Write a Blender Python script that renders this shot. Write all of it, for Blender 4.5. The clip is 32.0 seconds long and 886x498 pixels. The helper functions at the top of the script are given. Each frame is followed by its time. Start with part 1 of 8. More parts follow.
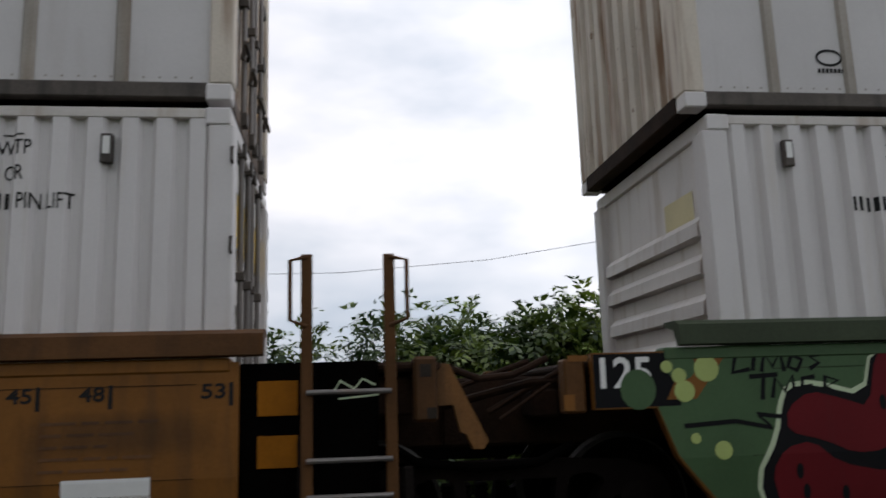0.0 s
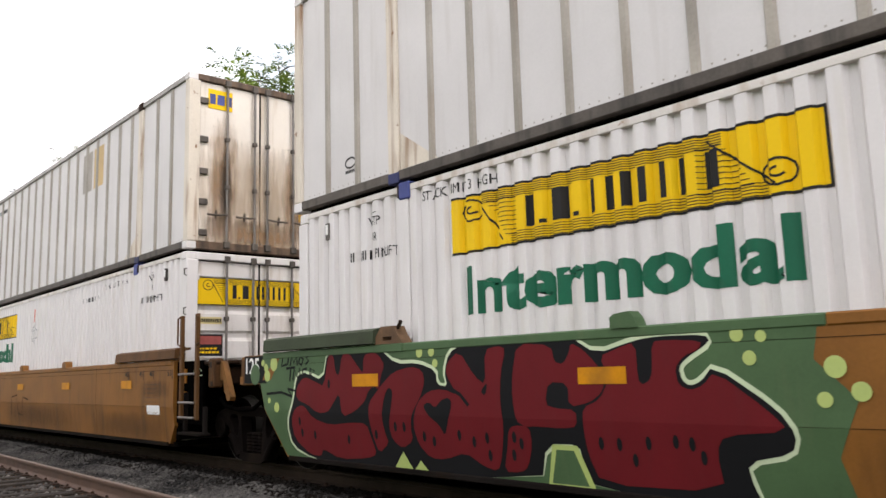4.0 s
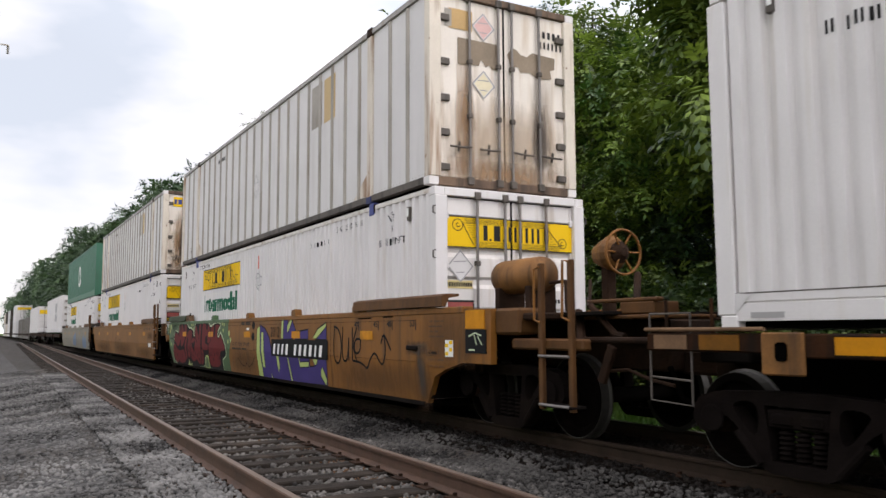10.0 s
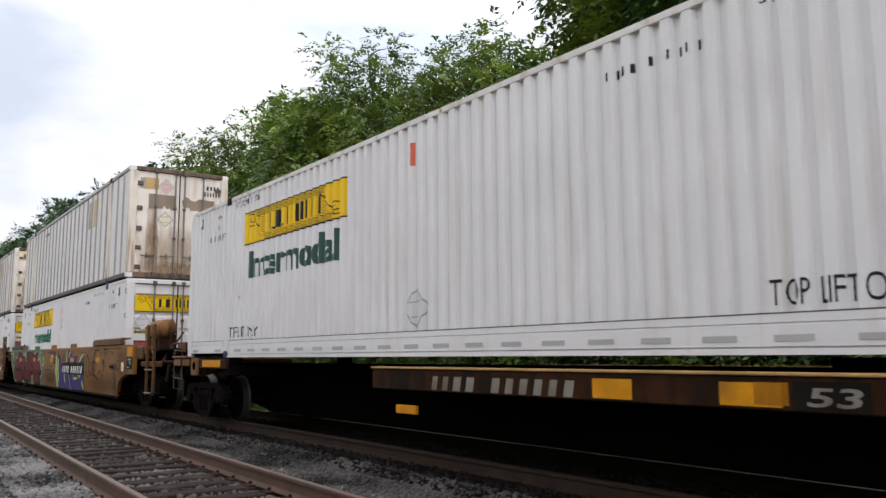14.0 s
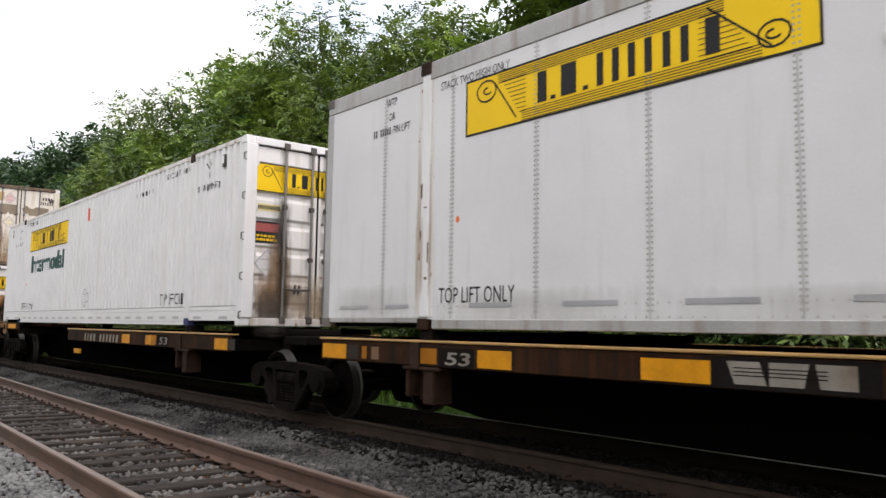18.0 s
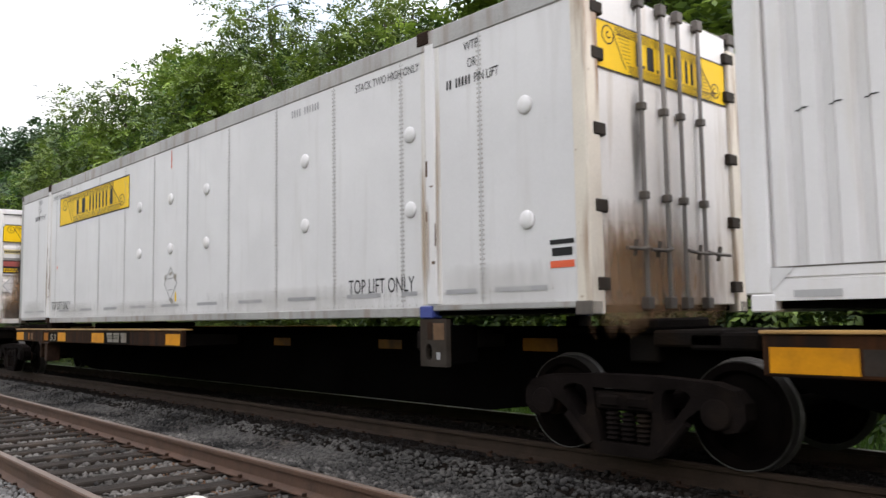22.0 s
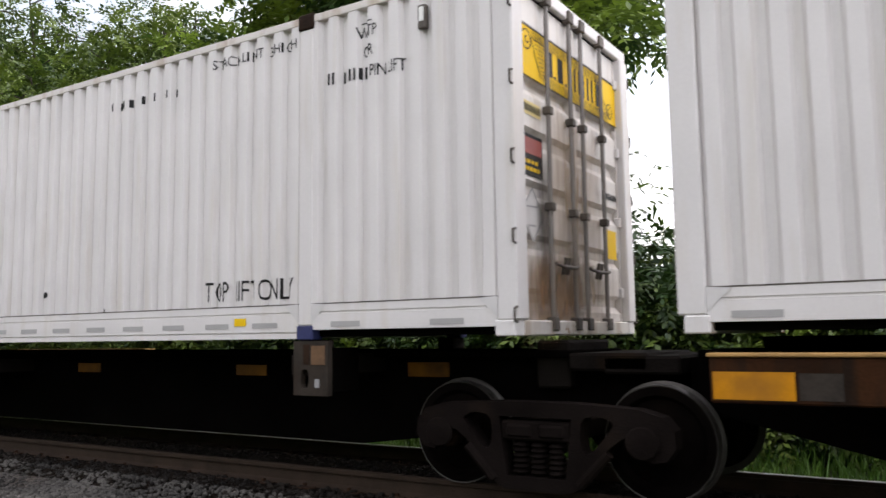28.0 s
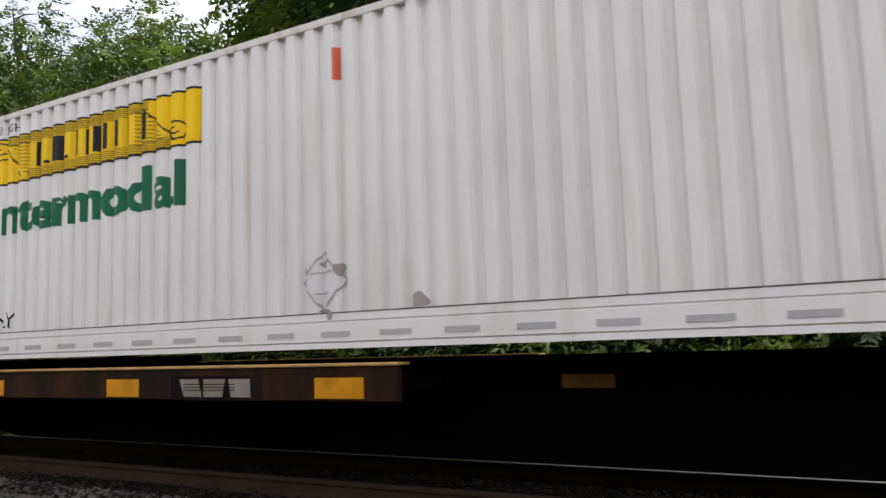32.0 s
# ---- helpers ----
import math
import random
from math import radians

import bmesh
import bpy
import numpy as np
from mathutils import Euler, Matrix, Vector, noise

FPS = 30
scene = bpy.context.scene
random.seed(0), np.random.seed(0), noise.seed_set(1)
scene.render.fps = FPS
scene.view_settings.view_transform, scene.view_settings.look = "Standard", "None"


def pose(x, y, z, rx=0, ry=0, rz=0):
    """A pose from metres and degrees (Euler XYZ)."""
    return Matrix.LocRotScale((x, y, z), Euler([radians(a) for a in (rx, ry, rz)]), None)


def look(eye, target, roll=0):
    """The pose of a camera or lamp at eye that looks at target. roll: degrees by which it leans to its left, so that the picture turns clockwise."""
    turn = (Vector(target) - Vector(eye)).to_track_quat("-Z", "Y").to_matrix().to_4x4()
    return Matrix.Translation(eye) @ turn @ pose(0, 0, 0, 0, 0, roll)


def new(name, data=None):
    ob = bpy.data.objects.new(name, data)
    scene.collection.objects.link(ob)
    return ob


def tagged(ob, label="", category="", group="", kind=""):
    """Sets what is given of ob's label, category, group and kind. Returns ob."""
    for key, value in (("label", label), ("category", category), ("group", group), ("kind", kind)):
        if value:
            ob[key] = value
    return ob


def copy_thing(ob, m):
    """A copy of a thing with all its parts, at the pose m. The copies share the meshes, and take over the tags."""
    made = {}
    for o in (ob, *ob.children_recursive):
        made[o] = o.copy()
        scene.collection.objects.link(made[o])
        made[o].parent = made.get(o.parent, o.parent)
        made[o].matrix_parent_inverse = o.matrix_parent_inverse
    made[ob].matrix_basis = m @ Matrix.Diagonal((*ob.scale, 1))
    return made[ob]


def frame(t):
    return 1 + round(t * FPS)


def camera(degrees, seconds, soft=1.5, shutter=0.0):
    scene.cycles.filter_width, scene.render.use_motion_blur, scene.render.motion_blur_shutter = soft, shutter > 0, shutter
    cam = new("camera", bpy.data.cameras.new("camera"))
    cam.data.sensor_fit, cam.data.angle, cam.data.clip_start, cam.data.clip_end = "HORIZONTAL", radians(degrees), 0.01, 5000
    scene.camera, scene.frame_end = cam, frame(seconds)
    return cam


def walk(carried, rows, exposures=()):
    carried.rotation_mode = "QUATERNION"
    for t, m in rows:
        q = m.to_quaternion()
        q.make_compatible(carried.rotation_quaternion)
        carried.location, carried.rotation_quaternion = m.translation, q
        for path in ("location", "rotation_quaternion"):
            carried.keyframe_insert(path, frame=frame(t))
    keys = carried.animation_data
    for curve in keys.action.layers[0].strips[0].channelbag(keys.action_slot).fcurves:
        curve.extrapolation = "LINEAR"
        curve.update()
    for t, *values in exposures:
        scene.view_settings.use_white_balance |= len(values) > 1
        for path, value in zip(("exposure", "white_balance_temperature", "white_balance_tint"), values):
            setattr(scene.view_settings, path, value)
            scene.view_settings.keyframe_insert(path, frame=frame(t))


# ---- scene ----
FOV, EYE = 57.28, (0.0, 0.0, 1.187)
SIDE = 5.308    # distance to the near side of the containers
# seconds, yaw, pitch, roll
TURNS = [
    (0.0, -6.98, 10.61, 1.80),
    (0.5, -6.38, 13.32, 1.54),
    (1.0, -5.82, 10.92, 2.13),
    (1.5, 4.32, 1.36, 3.23),
    (2.0, 15.63, 0.90, 3.88),
    (2.5, 26.37, 3.77, 4.24),
    (3.0, 35.26, 5.23, 2.46),
    (3.5, 43.03, 7.93, 1.96),
    (5.5, 57.25, 5.36, -0.25),
    (6.0, 58.60, 4.96, -0.45),
    (6.5, 59.12, 5.10, -0.20),
    (7.0, 59.38, 5.15, 0.33),
    (7.5, 59.44, 4.91, -0.05),
    (8.0, 59.27, 5.03, -0.08),
    (8.5, 58.95, 5.40, -0.11),
    (9.0, 59.05, 5.39, 0.29),
    (9.5, 59.49, 5.39, 0.66),
    (10.0, 60.49, 5.76, 0.24),
    (10.5, 60.04, 7.16, -0.34),
    (11.0, 57.93, 7.71, -0.51),
    (11.5, 56.68, 7.72, -0.59),
    (12.0, 54.73, 7.92, -1.07),
    (12.5, 55.32, 7.59, -0.99),
    (13.0, 54.54, 8.14, -0.57),
    (13.5, 54.51, 8.26, 0.04),
    (15.5, 53.71, 3.88, 0.34),
    (16.0, 52.33, 3.85, 0.03),
    (16.5, 52.40, 4.03, 0.29),
    (17.0, 52.06, 4.94, -0.84),
    (17.5, 51.06, 5.34, -1.00),
    (18.0, 50.66, 5.59, -0.88),
    (18.5, 50.33, 5.75, -0.75),
    (19.0, 50.51, 5.66, -0.75),
    (19.5, 49.90, 6.06, -0.57),
    (20.0, 49.26, 6.52, -0.37),
    (20.5, 49.48, 6.67, 0.01),
    (21.0, 49.72, 6.59, 0.07),
    (21.5, 48.59, 5.04, 0.63),
    (22.0, 47.76, 4.74, 0.90),
    (22.5, 45.32, 5.69, 0.02),
    (23.0, 39.62, 4.89, -0.46),
    (23.5, 38.04, 4.73, 0.06),
    (24.0, 36.26, 4.76, -0.39),
    (24.5, 35.49, 5.22, -0.03),
    (25.0, 34.48, 5.29, -0.05),
    (25.5, 32.94, 5.60, -0.14),
    (27.5, 32.18, 6.04, 0.95),
    (28.0, 32.30, 6.13, 0.75),
    (28.5, 31.99, 6.27, 0.52),
    (29.0, 31.28, 8.91, -0.01),
    (29.5, 31.78, 9.10, 0.08),
    (30.0, 32.05, 7.59, 0.57),
    (30.5, 32.17, 7.18, 0.69),
    (31.0, 31.59, 6.74, 1.36),
    (31.5, 31.95, 6.60, 1.64),
    (32.0, 31.67, 6.70, 1.85),
]
# seconds, metres that the train has gone
ROLLED = [
    (0.0, -2.629),
    (0.5, -1.198),
    (1.0, 0.230),
    (1.5, 1.650),
    (2.0, 3.060),
    (2.5, 4.452),
    (3.0, 5.835),
    (3.5, 7.234),
    (5.5, 12.933),
    (6.0, 14.362),
    (6.5, 15.792),
    (7.0, 17.219),
    (7.5, 18.644),
    (8.0, 20.065),
    (8.5, 21.486),
    (9.0, 22.899),
    (9.5, 24.317),
    (10.0, 25.749),
    (10.5, 27.191),
    (11.0, 28.635),
    (11.5, 30.081),
    (12.0, 31.532),
    (12.5, 32.973),
    (13.0, 34.414),
    (13.5, 35.849),
    (15.5, 41.519),
    (16.0, 42.909),
    (16.5, 44.284),
    (17.0, 45.651),
    (17.5, 47.023),
    (18.0, 48.411),
    (18.5, 49.815),
    (19.0, 51.222),
    (19.5, 52.633),
    (20.0, 54.051),
    (20.5, 55.470),
    (21.0, 56.895),
    (21.5, 58.318),
    (22.0, 59.736),
    (22.5, 61.142),
    (23.0, 62.530),
    (23.5, 63.912),
    (24.0, 65.276),
    (24.5, 66.628),
    (25.0, 67.970),
    (25.5, 69.331),
    (27.5, 74.620),
    (28.0, 75.909),
    (28.5, 77.251),
    (29.0, 78.602),
    (29.5, 79.944),
    (30.0, 81.295),
    (30.5, 82.664),
    (31.0, 84.047),
    (31.5, 85.447),
    (32.0, 86.855),
]
cam = camera(FOV, 32.0, soft=1.5, shutter=0.2)
walk(cam, [(t, pose(*EYE, 90 + p, r, y)) for t, y, p, r in TURNS],
     exposures=[(0, -1.9, 6450, 11), (0.6, -2.0, 6450, 11), (1.05, -2.28, 6600, 12), (1.5, -1.15, 6650, 12), (2.0, 0.03, 6900, 13), (2.6, 0.14, 7050, 14), (3.5, -0.12, 7000, 14),
                (5.5, -0.72, 6800, 14), (10.5, -0.74, 6700, 14), (13.5, -0.78, 6500, 13), (15.5, -0.55, 6700, 13), (19.5, -0.46, 6700, 13), (21, -0.52, 6700, 13), (22, -0.42, 6600, 12), (23, -0.32, 6600, 12), (25.5, -0.32, 6550, 12),
                (28, -0.52, 6650, 14), (29.5, -0.58, 6650, 14), (32, -0.66, 6650, 14)])

# ---- sky and sun: high thin overcast ----
world = bpy.data.worlds.new("sky")
scene.world = world
world.use_nodes = True
wn, wl = world.node_tree.nodes, world.node_tree.links
sky = wn.new("ShaderNodeTexSky")
sky.sky_type, sky.sun_disc = "NISHITA", False
sky.sun_elevation, sky.sun_rotation, sky.dust_density = radians(46), radians(62), 2.0
scl = wn.new("ShaderNodeVectorMath"); scl.operation = "SCALE"; scl.inputs["Scale"].default_value = 0.10
wl.new(sky.outputs[0], scl.inputs[0])
wco, wmp, wno, wrm, wmix = (wn.new(n) for n in ("ShaderNodeTexCoord", "ShaderNodeMapping", "ShaderNodeTexNoise", "ShaderNodeValToRGB", "ShaderNodeMix"))
wmp.inputs["Scale"].default_value = (1.0, 1.0, 2.6)
wno.inputs["Scale"].default_value, wno.inputs["Detail"].default_value = 2.3, 5
wrm.color_ramp.elements[0].position, wrm.color_ramp.elements[1].position = 0.40, 0.62
wl.new(wco.outputs["Generated"], wmp.inputs[0]); wl.new(wmp.outputs[0], wno.inputs["Vector"])
wl.new(wno.outputs[0], wrm.inputs[0])
cloud = wn.new("ShaderNodeMix"); cloud.data_type = "RGBA"
cloud.inputs[6].default_value, cloud.inputs[7].default_value = (1.85, 2.06, 2.36, 1), (3.3, 3.26, 3.36, 1)
wl.new(wrm.outputs[0], cloud.inputs[0])
wmix.data_type = "RGBA"; wmix.inputs[0].default_value = 0.8
# the cloud layer is brighter towards the hidden sun
wdot, wbri, wlit = wn.new("ShaderNodeVectorMath"), wn.new("ShaderNodeMapRange"), wn.new("ShaderNodeVectorMath")
wdot.operation, wlit.operation = "DOT_PRODUCT", "SCALE"
wdot.inputs[1].default_value = Vector((9, 4, 7)).normalized()
wbri.inputs["From Min"].default_value, wbri.inputs["From Max"].default_value = -0.5, 0.7
wbri.inputs["To Min"].default_value, wbri.inputs["To Max"].default_value = 0.78, 1.62
wl.new(wco.outputs["Generated"], wdot.inputs[0]); wl.new(wdot.outputs["Value"], wbri.inputs["Value"])
wl.new(cloud.outputs[2], wlit.inputs[0]); wl.new(wbri.outputs[0], wlit.inputs["Scale"])
wl.new(scl.outputs[0], wmix.inputs[6]); wl.new(wlit.outputs[0], wmix.inputs[7])
wl.new(wmix.outputs[2], wn["Background"].inputs[0]); wn["Background"].inputs[1].default_value = 1.0
sun = new("sun", bpy.data.lights.new("sun", "SUN"))
sun.data.energy, sun.data.angle, sun.data.color = 1.4, radians(30), (1.0, 0.95, 0.87)
sun.matrix_world = look((10, 5.3, 11.5), (0, 0, 0))

# ---- materials ----
def mat(name, col, rough=0.6, metal=0.0, var=0.12, scale=1.2, bump=0.12, bscale=45, dirt=None, streak=0.0, cover=0.55, spec=0.5, spots=None):
    """Painted, rusted or natural surface: two scales of tone, running stains and fine relief."""
    m = bpy.data.materials.new(name)
    m.use_nodes = True
    n, l = m.node_tree.nodes, m.node_tree.links
    b = n["Principled BSDF"]
    b.inputs["Roughness"].default_value, b.inputs["Metallic"].default_value = rough, metal
    b.inputs["Specular IOR Level"].default_value = spec
    co, info, add = n.new("ShaderNodeTexCoord"), n.new("ShaderNodeObjectInfo"), n.new("ShaderNodeVectorMath")
    sc = n.new("ShaderNodeVectorMath"); sc.operation = "SCALE"; sc.inputs["Scale"].default_value = 1.0
    comb = n.new("ShaderNodeCombineXYZ")
    mul = n.new("ShaderNodeMath"); mul.operation = "MULTIPLY"; mul.inputs[1].default_value = 37.0
    l.new(info.outputs["Random"], mul.inputs[0])
    for i in range(3):
        l.new(mul.outputs[0], comb.inputs[i])
    l.new(co.outputs["Object"], add.inputs[0]); l.new(comb.outputs[0], add.inputs[1])
    big, fine = n.new("ShaderNodeTexNoise"), n.new("ShaderNodeTexNoise")
    big.inputs["Scale"].default_value, big.inputs["Detail"].default_value = scale, 4
    fine.inputs["Scale"].default_value, fine.inputs["Detail"].default_value = bscale, 3
    l.new(add.outputs[0], big.inputs["Vector"]); l.new(add.outputs[0], fine.inputs["Vector"])
    mixf = n.new("ShaderNodeMath"); mixf.operation = "MULTIPLY_ADD"; mixf.inputs[1].default_value = 0.35
    l.new(fine.outputs[0], mixf.inputs[0]); l.new(big.outputs[0], mixf.inputs[2])
    ramp = n.new("ShaderNodeValToRGB")
    ramp.color_ramp.elements[0].position, ramp.color_ramp.elements[1].position = 0.42, 0.92
    ramp.color_ramp.elements[0].color = (*[max(0, c * (1 - var)) for c in col], 1)
    ramp.color_ramp.elements[1].color = (*[min(0.95, c * (1 + var)) for c in col], 1)
    l.new(mixf.outputs[0], ramp.inputs[0])
    out = ramp.outputs[0]
    if dirt:
        mp, dn, dr = n.new("ShaderNodeMapping"), n.new("ShaderNodeTexNoise"), n.new("ShaderNodeValToRGB")
        mp.inputs["Scale"].default_value = (5, 5, 0.5) if streak else (1.6, 1.6, 1.6)
        dn.inputs["Scale"].default_value, dn.inputs["Detail"].default_value = 1.3, 6
        l.new(add.outputs[0], mp.inputs[0]); l.new(mp.outputs[0], dn.inputs["Vector"])
        dr.color_ramp.elements[0].position, dr.color_ramp.elements[1].position = cover, min(1, cover + 0.18)
        l.new(dn.outputs[0], dr.inputs[0])
        fac = n.new("ShaderNodeMath"); fac.operation = "MULTIPLY"; fac.inputs[1].default_value = streak or 0.8
        l.new(dr.outputs[0], fac.inputs[0])
        mx = n.new("ShaderNodeMix"); mx.data_type = "RGBA"; mx.inputs[7].default_value = (*dirt, 1)
        l.new(fac.outputs[0], mx.inputs[0]); l.new(out, mx.inputs[6])
        out = mx.outputs[2]
    if spots:
        vn, vr = n.new("ShaderNodeTexNoise"), n.new("ShaderNodeValToRGB")
        vn.inputs["Scale"].default_value, vn.inputs["Detail"].default_value = 7.0, 8
        vr.color_ramp.elements[0].position, vr.color_ramp.elements[1].position = 0.66, 0.72
        l.new(add.outputs[0], vn.inputs["Vector"]); l.new(vn.outputs[0], vr.inputs[0])
        mx = n.new("ShaderNodeMix"); mx.data_type = "RGBA"; mx.inputs[7].default_value = (*spots, 1)
        l.new(vr.outputs[0], mx.inputs[0]); l.new(out, mx.inputs[6])
        out = mx.outputs[2]
    l.new(out, b.inputs["Base Color"])
    bp = n.new("ShaderNodeBump")
    bp.inputs["Strength"].default_value, bp.inputs["Distance"].default_value = bump, 0.02
    l.new(fine.outputs[0], bp.inputs["Height"]); l.new(bp.outputs[0], b.inputs["Normal"])
    return m

M_WHITE = mat("white_container_paint", (0.66, 0.628, 0.615), 0.55, var=0.06, dirt=(0.55, 0.49, 0.42), streak=0.4, cover=0.54, bump=0.05)
M_WHITE2 = mat("white_panel_paint", (0.60, 0.575, 0.565), 0.5, var=0.06, dirt=(0.45, 0.41, 0.38), streak=0.30, cover=0.55, bump=0.05)
M_CREAM = mat("rust_stained_white_paint", (0.62, 0.55, 0.46), 0.6, var=0.15, dirt=(0.23, 0.115, 0.05), streak=0.9, cover=0.50, spots=(0.22, 0.12, 0.06))
M_DOORW = mat("grimy_white_door_paint", (0.68, 0.64, 0.61), 0.55, var=0.1, dirt=(0.42, 0.34, 0.26), streak=0.6, cover=0.54, bump=0.08)
M_POST = mat("weathered_steel_post", (0.32, 0.29, 0.25), 0.6, 0.3, var=0.25, dirt=(0.2, 0.13, 0.08), streak=0.5)
M_ROOFG = mat("weathered_aluminium_rail", (0.33, 0.315, 0.30), 0.55, 0.2, var=0.25, dirt=(0.2, 0.15, 0.11), streak=0.6, cover=0.5)
# Undercar steels: grime, and the shade under the cars put into the colours.
M_DARK = mat("grimy_dark_steel", (0.011, 0.009, 0.008), 0.85, 0.0, var=0.4, bump=0.3, dirt=(0.016, 0.010, 0.006), spec=0.02)
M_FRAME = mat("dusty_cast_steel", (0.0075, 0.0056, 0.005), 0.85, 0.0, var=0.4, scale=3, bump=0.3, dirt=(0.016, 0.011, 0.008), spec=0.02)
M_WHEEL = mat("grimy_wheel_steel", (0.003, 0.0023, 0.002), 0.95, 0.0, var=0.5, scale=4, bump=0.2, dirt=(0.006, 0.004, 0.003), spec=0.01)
M_TAN = mat("worn_tan_bracket_paint", (0.15, 0.085, 0.045), 0.7, var=0.3, scale=5, dirt=(0.05, 0.03, 0.02), cover=0.52, spec=0.2)
M_BRACK = mat("grey_brown_plate_steel", (0.030, 0.024, 0.019), 0.8, var=0.4, scale=6, dirt=(0.03, 0.02, 0.014), cover=0.45, spec=0.15)
M_TANK = mat("rust_streaked_brown_paint", (0.19, 0.085, 0.024), 0.6, var=0.35, scale=3, dirt=(0.045, 0.024, 0.012), streak=0.8, cover=0.48, bump=0.2, spec=0.25)
M_AMBER = mat("dull_amber_panel", (0.27, 0.095, 0.003), 0.6, var=0.2, scale=4, dirt=(0.12, 0.05, 0.008), cover=0.5, spec=0.15)
M_STENC = mat("faded_stencil_paint", (0.12, 0.048, 0.012), 0.6, var=0.3)
# Black of hoses and gaskets; on undersides it puts deep shade into the colour.
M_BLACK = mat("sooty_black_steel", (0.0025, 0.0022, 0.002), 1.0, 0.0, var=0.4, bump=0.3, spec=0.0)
M_RUST = mat("rusty_brown_steel", (0.024, 0.0115, 0.006), 0.85, 0.0, var=0.5, scale=4, bump=0.4, dirt=(0.02, 0.012, 0.008), spec=0.15)
M_RAILSIDE = mat("rusted_rail", (0.074, 0.037, 0.021), 0.75, 0.1, var=0.3, scale=5, bump=0.3)
# For the far rail head only: the sky's sheen put into a pale colour.
M_SHINY = mat("bright_rail_head", (0.42, 0.41, 0.39), 0.38, 0.6, var=0.1, scale=5, bump=0.02)
# Rail and tie under the train: darker copies, its shade in their colour.
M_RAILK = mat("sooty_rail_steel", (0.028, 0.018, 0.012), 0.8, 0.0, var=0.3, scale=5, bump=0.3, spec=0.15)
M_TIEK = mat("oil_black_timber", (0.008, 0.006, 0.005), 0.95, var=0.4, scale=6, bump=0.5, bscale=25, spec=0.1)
M_RAILTOP = mat("polished_rail_head", (0.12, 0.083, 0.06), 0.5, 0.2, var=0.2, scale=5, bump=0.05)
M_STEEL = mat("worn_bright_steel", (0.05, 0.045, 0.04), 0.5, 0.5, var=0.15, bump=0.05)
M_EDGE = mat("rust_edged_white_paint", (0.60, 0.56, 0.52), 0.55, var=0.1, dirt=(0.30, 0.19, 0.10), streak=0.5, cover=0.5, bump=0.06, spots=(0.26, 0.14, 0.07))
M_SILL = mat("rusted_door_sill", (0.13, 0.08, 0.05), 0.75, var=0.4, scale=3, dirt=(0.03, 0.018, 0.012), cover=0.45, streak=0.8)
M_TAPE = mat("grey_marking_tape", (0.30, 0.29, 0.29), 0.6, var=0.2, dirt=(0.4, 0.38, 0.35), cover=0.55)
M_FRED = mat("faded_red_sticker", (0.30, 0.06, 0.05), 0.5, var=0.25, scale=6)
M_FYEL = mat("faded_yellow_strip", (0.62, 0.50, 0.22), 0.6, var=0.15)
M_GALV = mat("galvanised_rod", (0.19, 0.172, 0.16), 0.5, 0.5, var=0.25, dirt=(0.25, 0.16, 0.1), streak=0.4)
M_WELL = mat("faded_orange_brown_paint", (0.198, 0.078, 0.0115), 0.55, var=0.2, spec=0.3, dirt=(0.085, 0.038, 0.012), streak=0.65, cover=0.53, bump=0.08)
M_WELLD = mat("grimy_orange_brown_paint", (0.092, 0.040, 0.012), 0.65, spec=0.2, var=0.3, scale=3, dirt=(0.05, 0.025, 0.012), streak=0.7, cover=0.52, bump=0.15)
M_WELLG = mat("faded_grey_buff_paint", (0.22, 0.19, 0.15), 0.55, var=0.2, dirt=(0.14, 0.11, 0.09), streak=0.5)
M_SPINE = mat("worn_ochre_frame_paint", (0.030, 0.0112, 0.0038), 0.8, var=0.55, scale=2.5, dirt=(0.010, 0.0065, 0.0045), streak=0.85, cover=0.44, bump=0.2, spec=0.1)
M_SPINETOP = mat("worn_yellow_edge_paint", (0.36, 0.20, 0.06), 0.6, var=0.3, scale=3, dirt=(0.16, 0.09, 0.04), cover=0.55)
M_YELLOW = mat("logo_yellow_paint", (0.78, 0.49, 0.004), 0.55, spec=0.2, var=0.06, bump=0.04)
M_REFL = mat("amber_reflector", (0.52, 0.21, 0.003), 0.5, spec=0.2, var=0.2, scale=5, bump=0.04, dirt=(0.24, 0.10, 0.015), cover=0.55)
# A darker amber than M_REFL.
M_REFLD = mat("sooty_amber_reflector", (0.14, 0.055, 0.003), 0.6, var=0.3, scale=6, dirt=(0.03, 0.015, 0.006), cover=0.5, spec=0.2)
M_REFLG = mat("grey_reflector_tape", (0.37, 0.355, 0.35), 0.4, var=0.1, bump=0.02)
M_INK = mat("black_lettering_paint", (0.014, 0.013, 0.013), 0.6, spec=0.2, var=0.2, bump=0.03)
M_GREENINK = mat("green_lettering_paint", (0.006, 0.105, 0.055), 0.5, spec=0.2, var=0.12, bump=0.03)
M_WHITEINK = mat("white_lettering_paint", (0.78, 0.77, 0.74), 0.5, var=0.08, bump=0.03)
M_WORN = mat("worn_white_marking_paint", (0.19, 0.165, 0.135), 0.6, var=0.25, scale=5, dirt=(0.10, 0.06, 0.035), cover=0.5, bump=0.05)
M_DOTR = mat("orange_red_sticker", (0.72, 0.15, 0.02), 0.5, var=0.08)
M_DOORC = mat("stained_beige_door_paint", (0.70, 0.635, 0.56), 0.6, var=0.1, dirt=(0.46, 0.34, 0.22), streak=0.55, cover=0.53, bump=0.05)
M_DEEPG = mat("deep_green_lettering_paint", (0.008, 0.05, 0.04), 0.5, var=0.12, bump=0.03)
M_RED = mat("red_stripe_paint", (0.62, 0.09, 0.03), 0.5, var=0.1, bump=0.03)
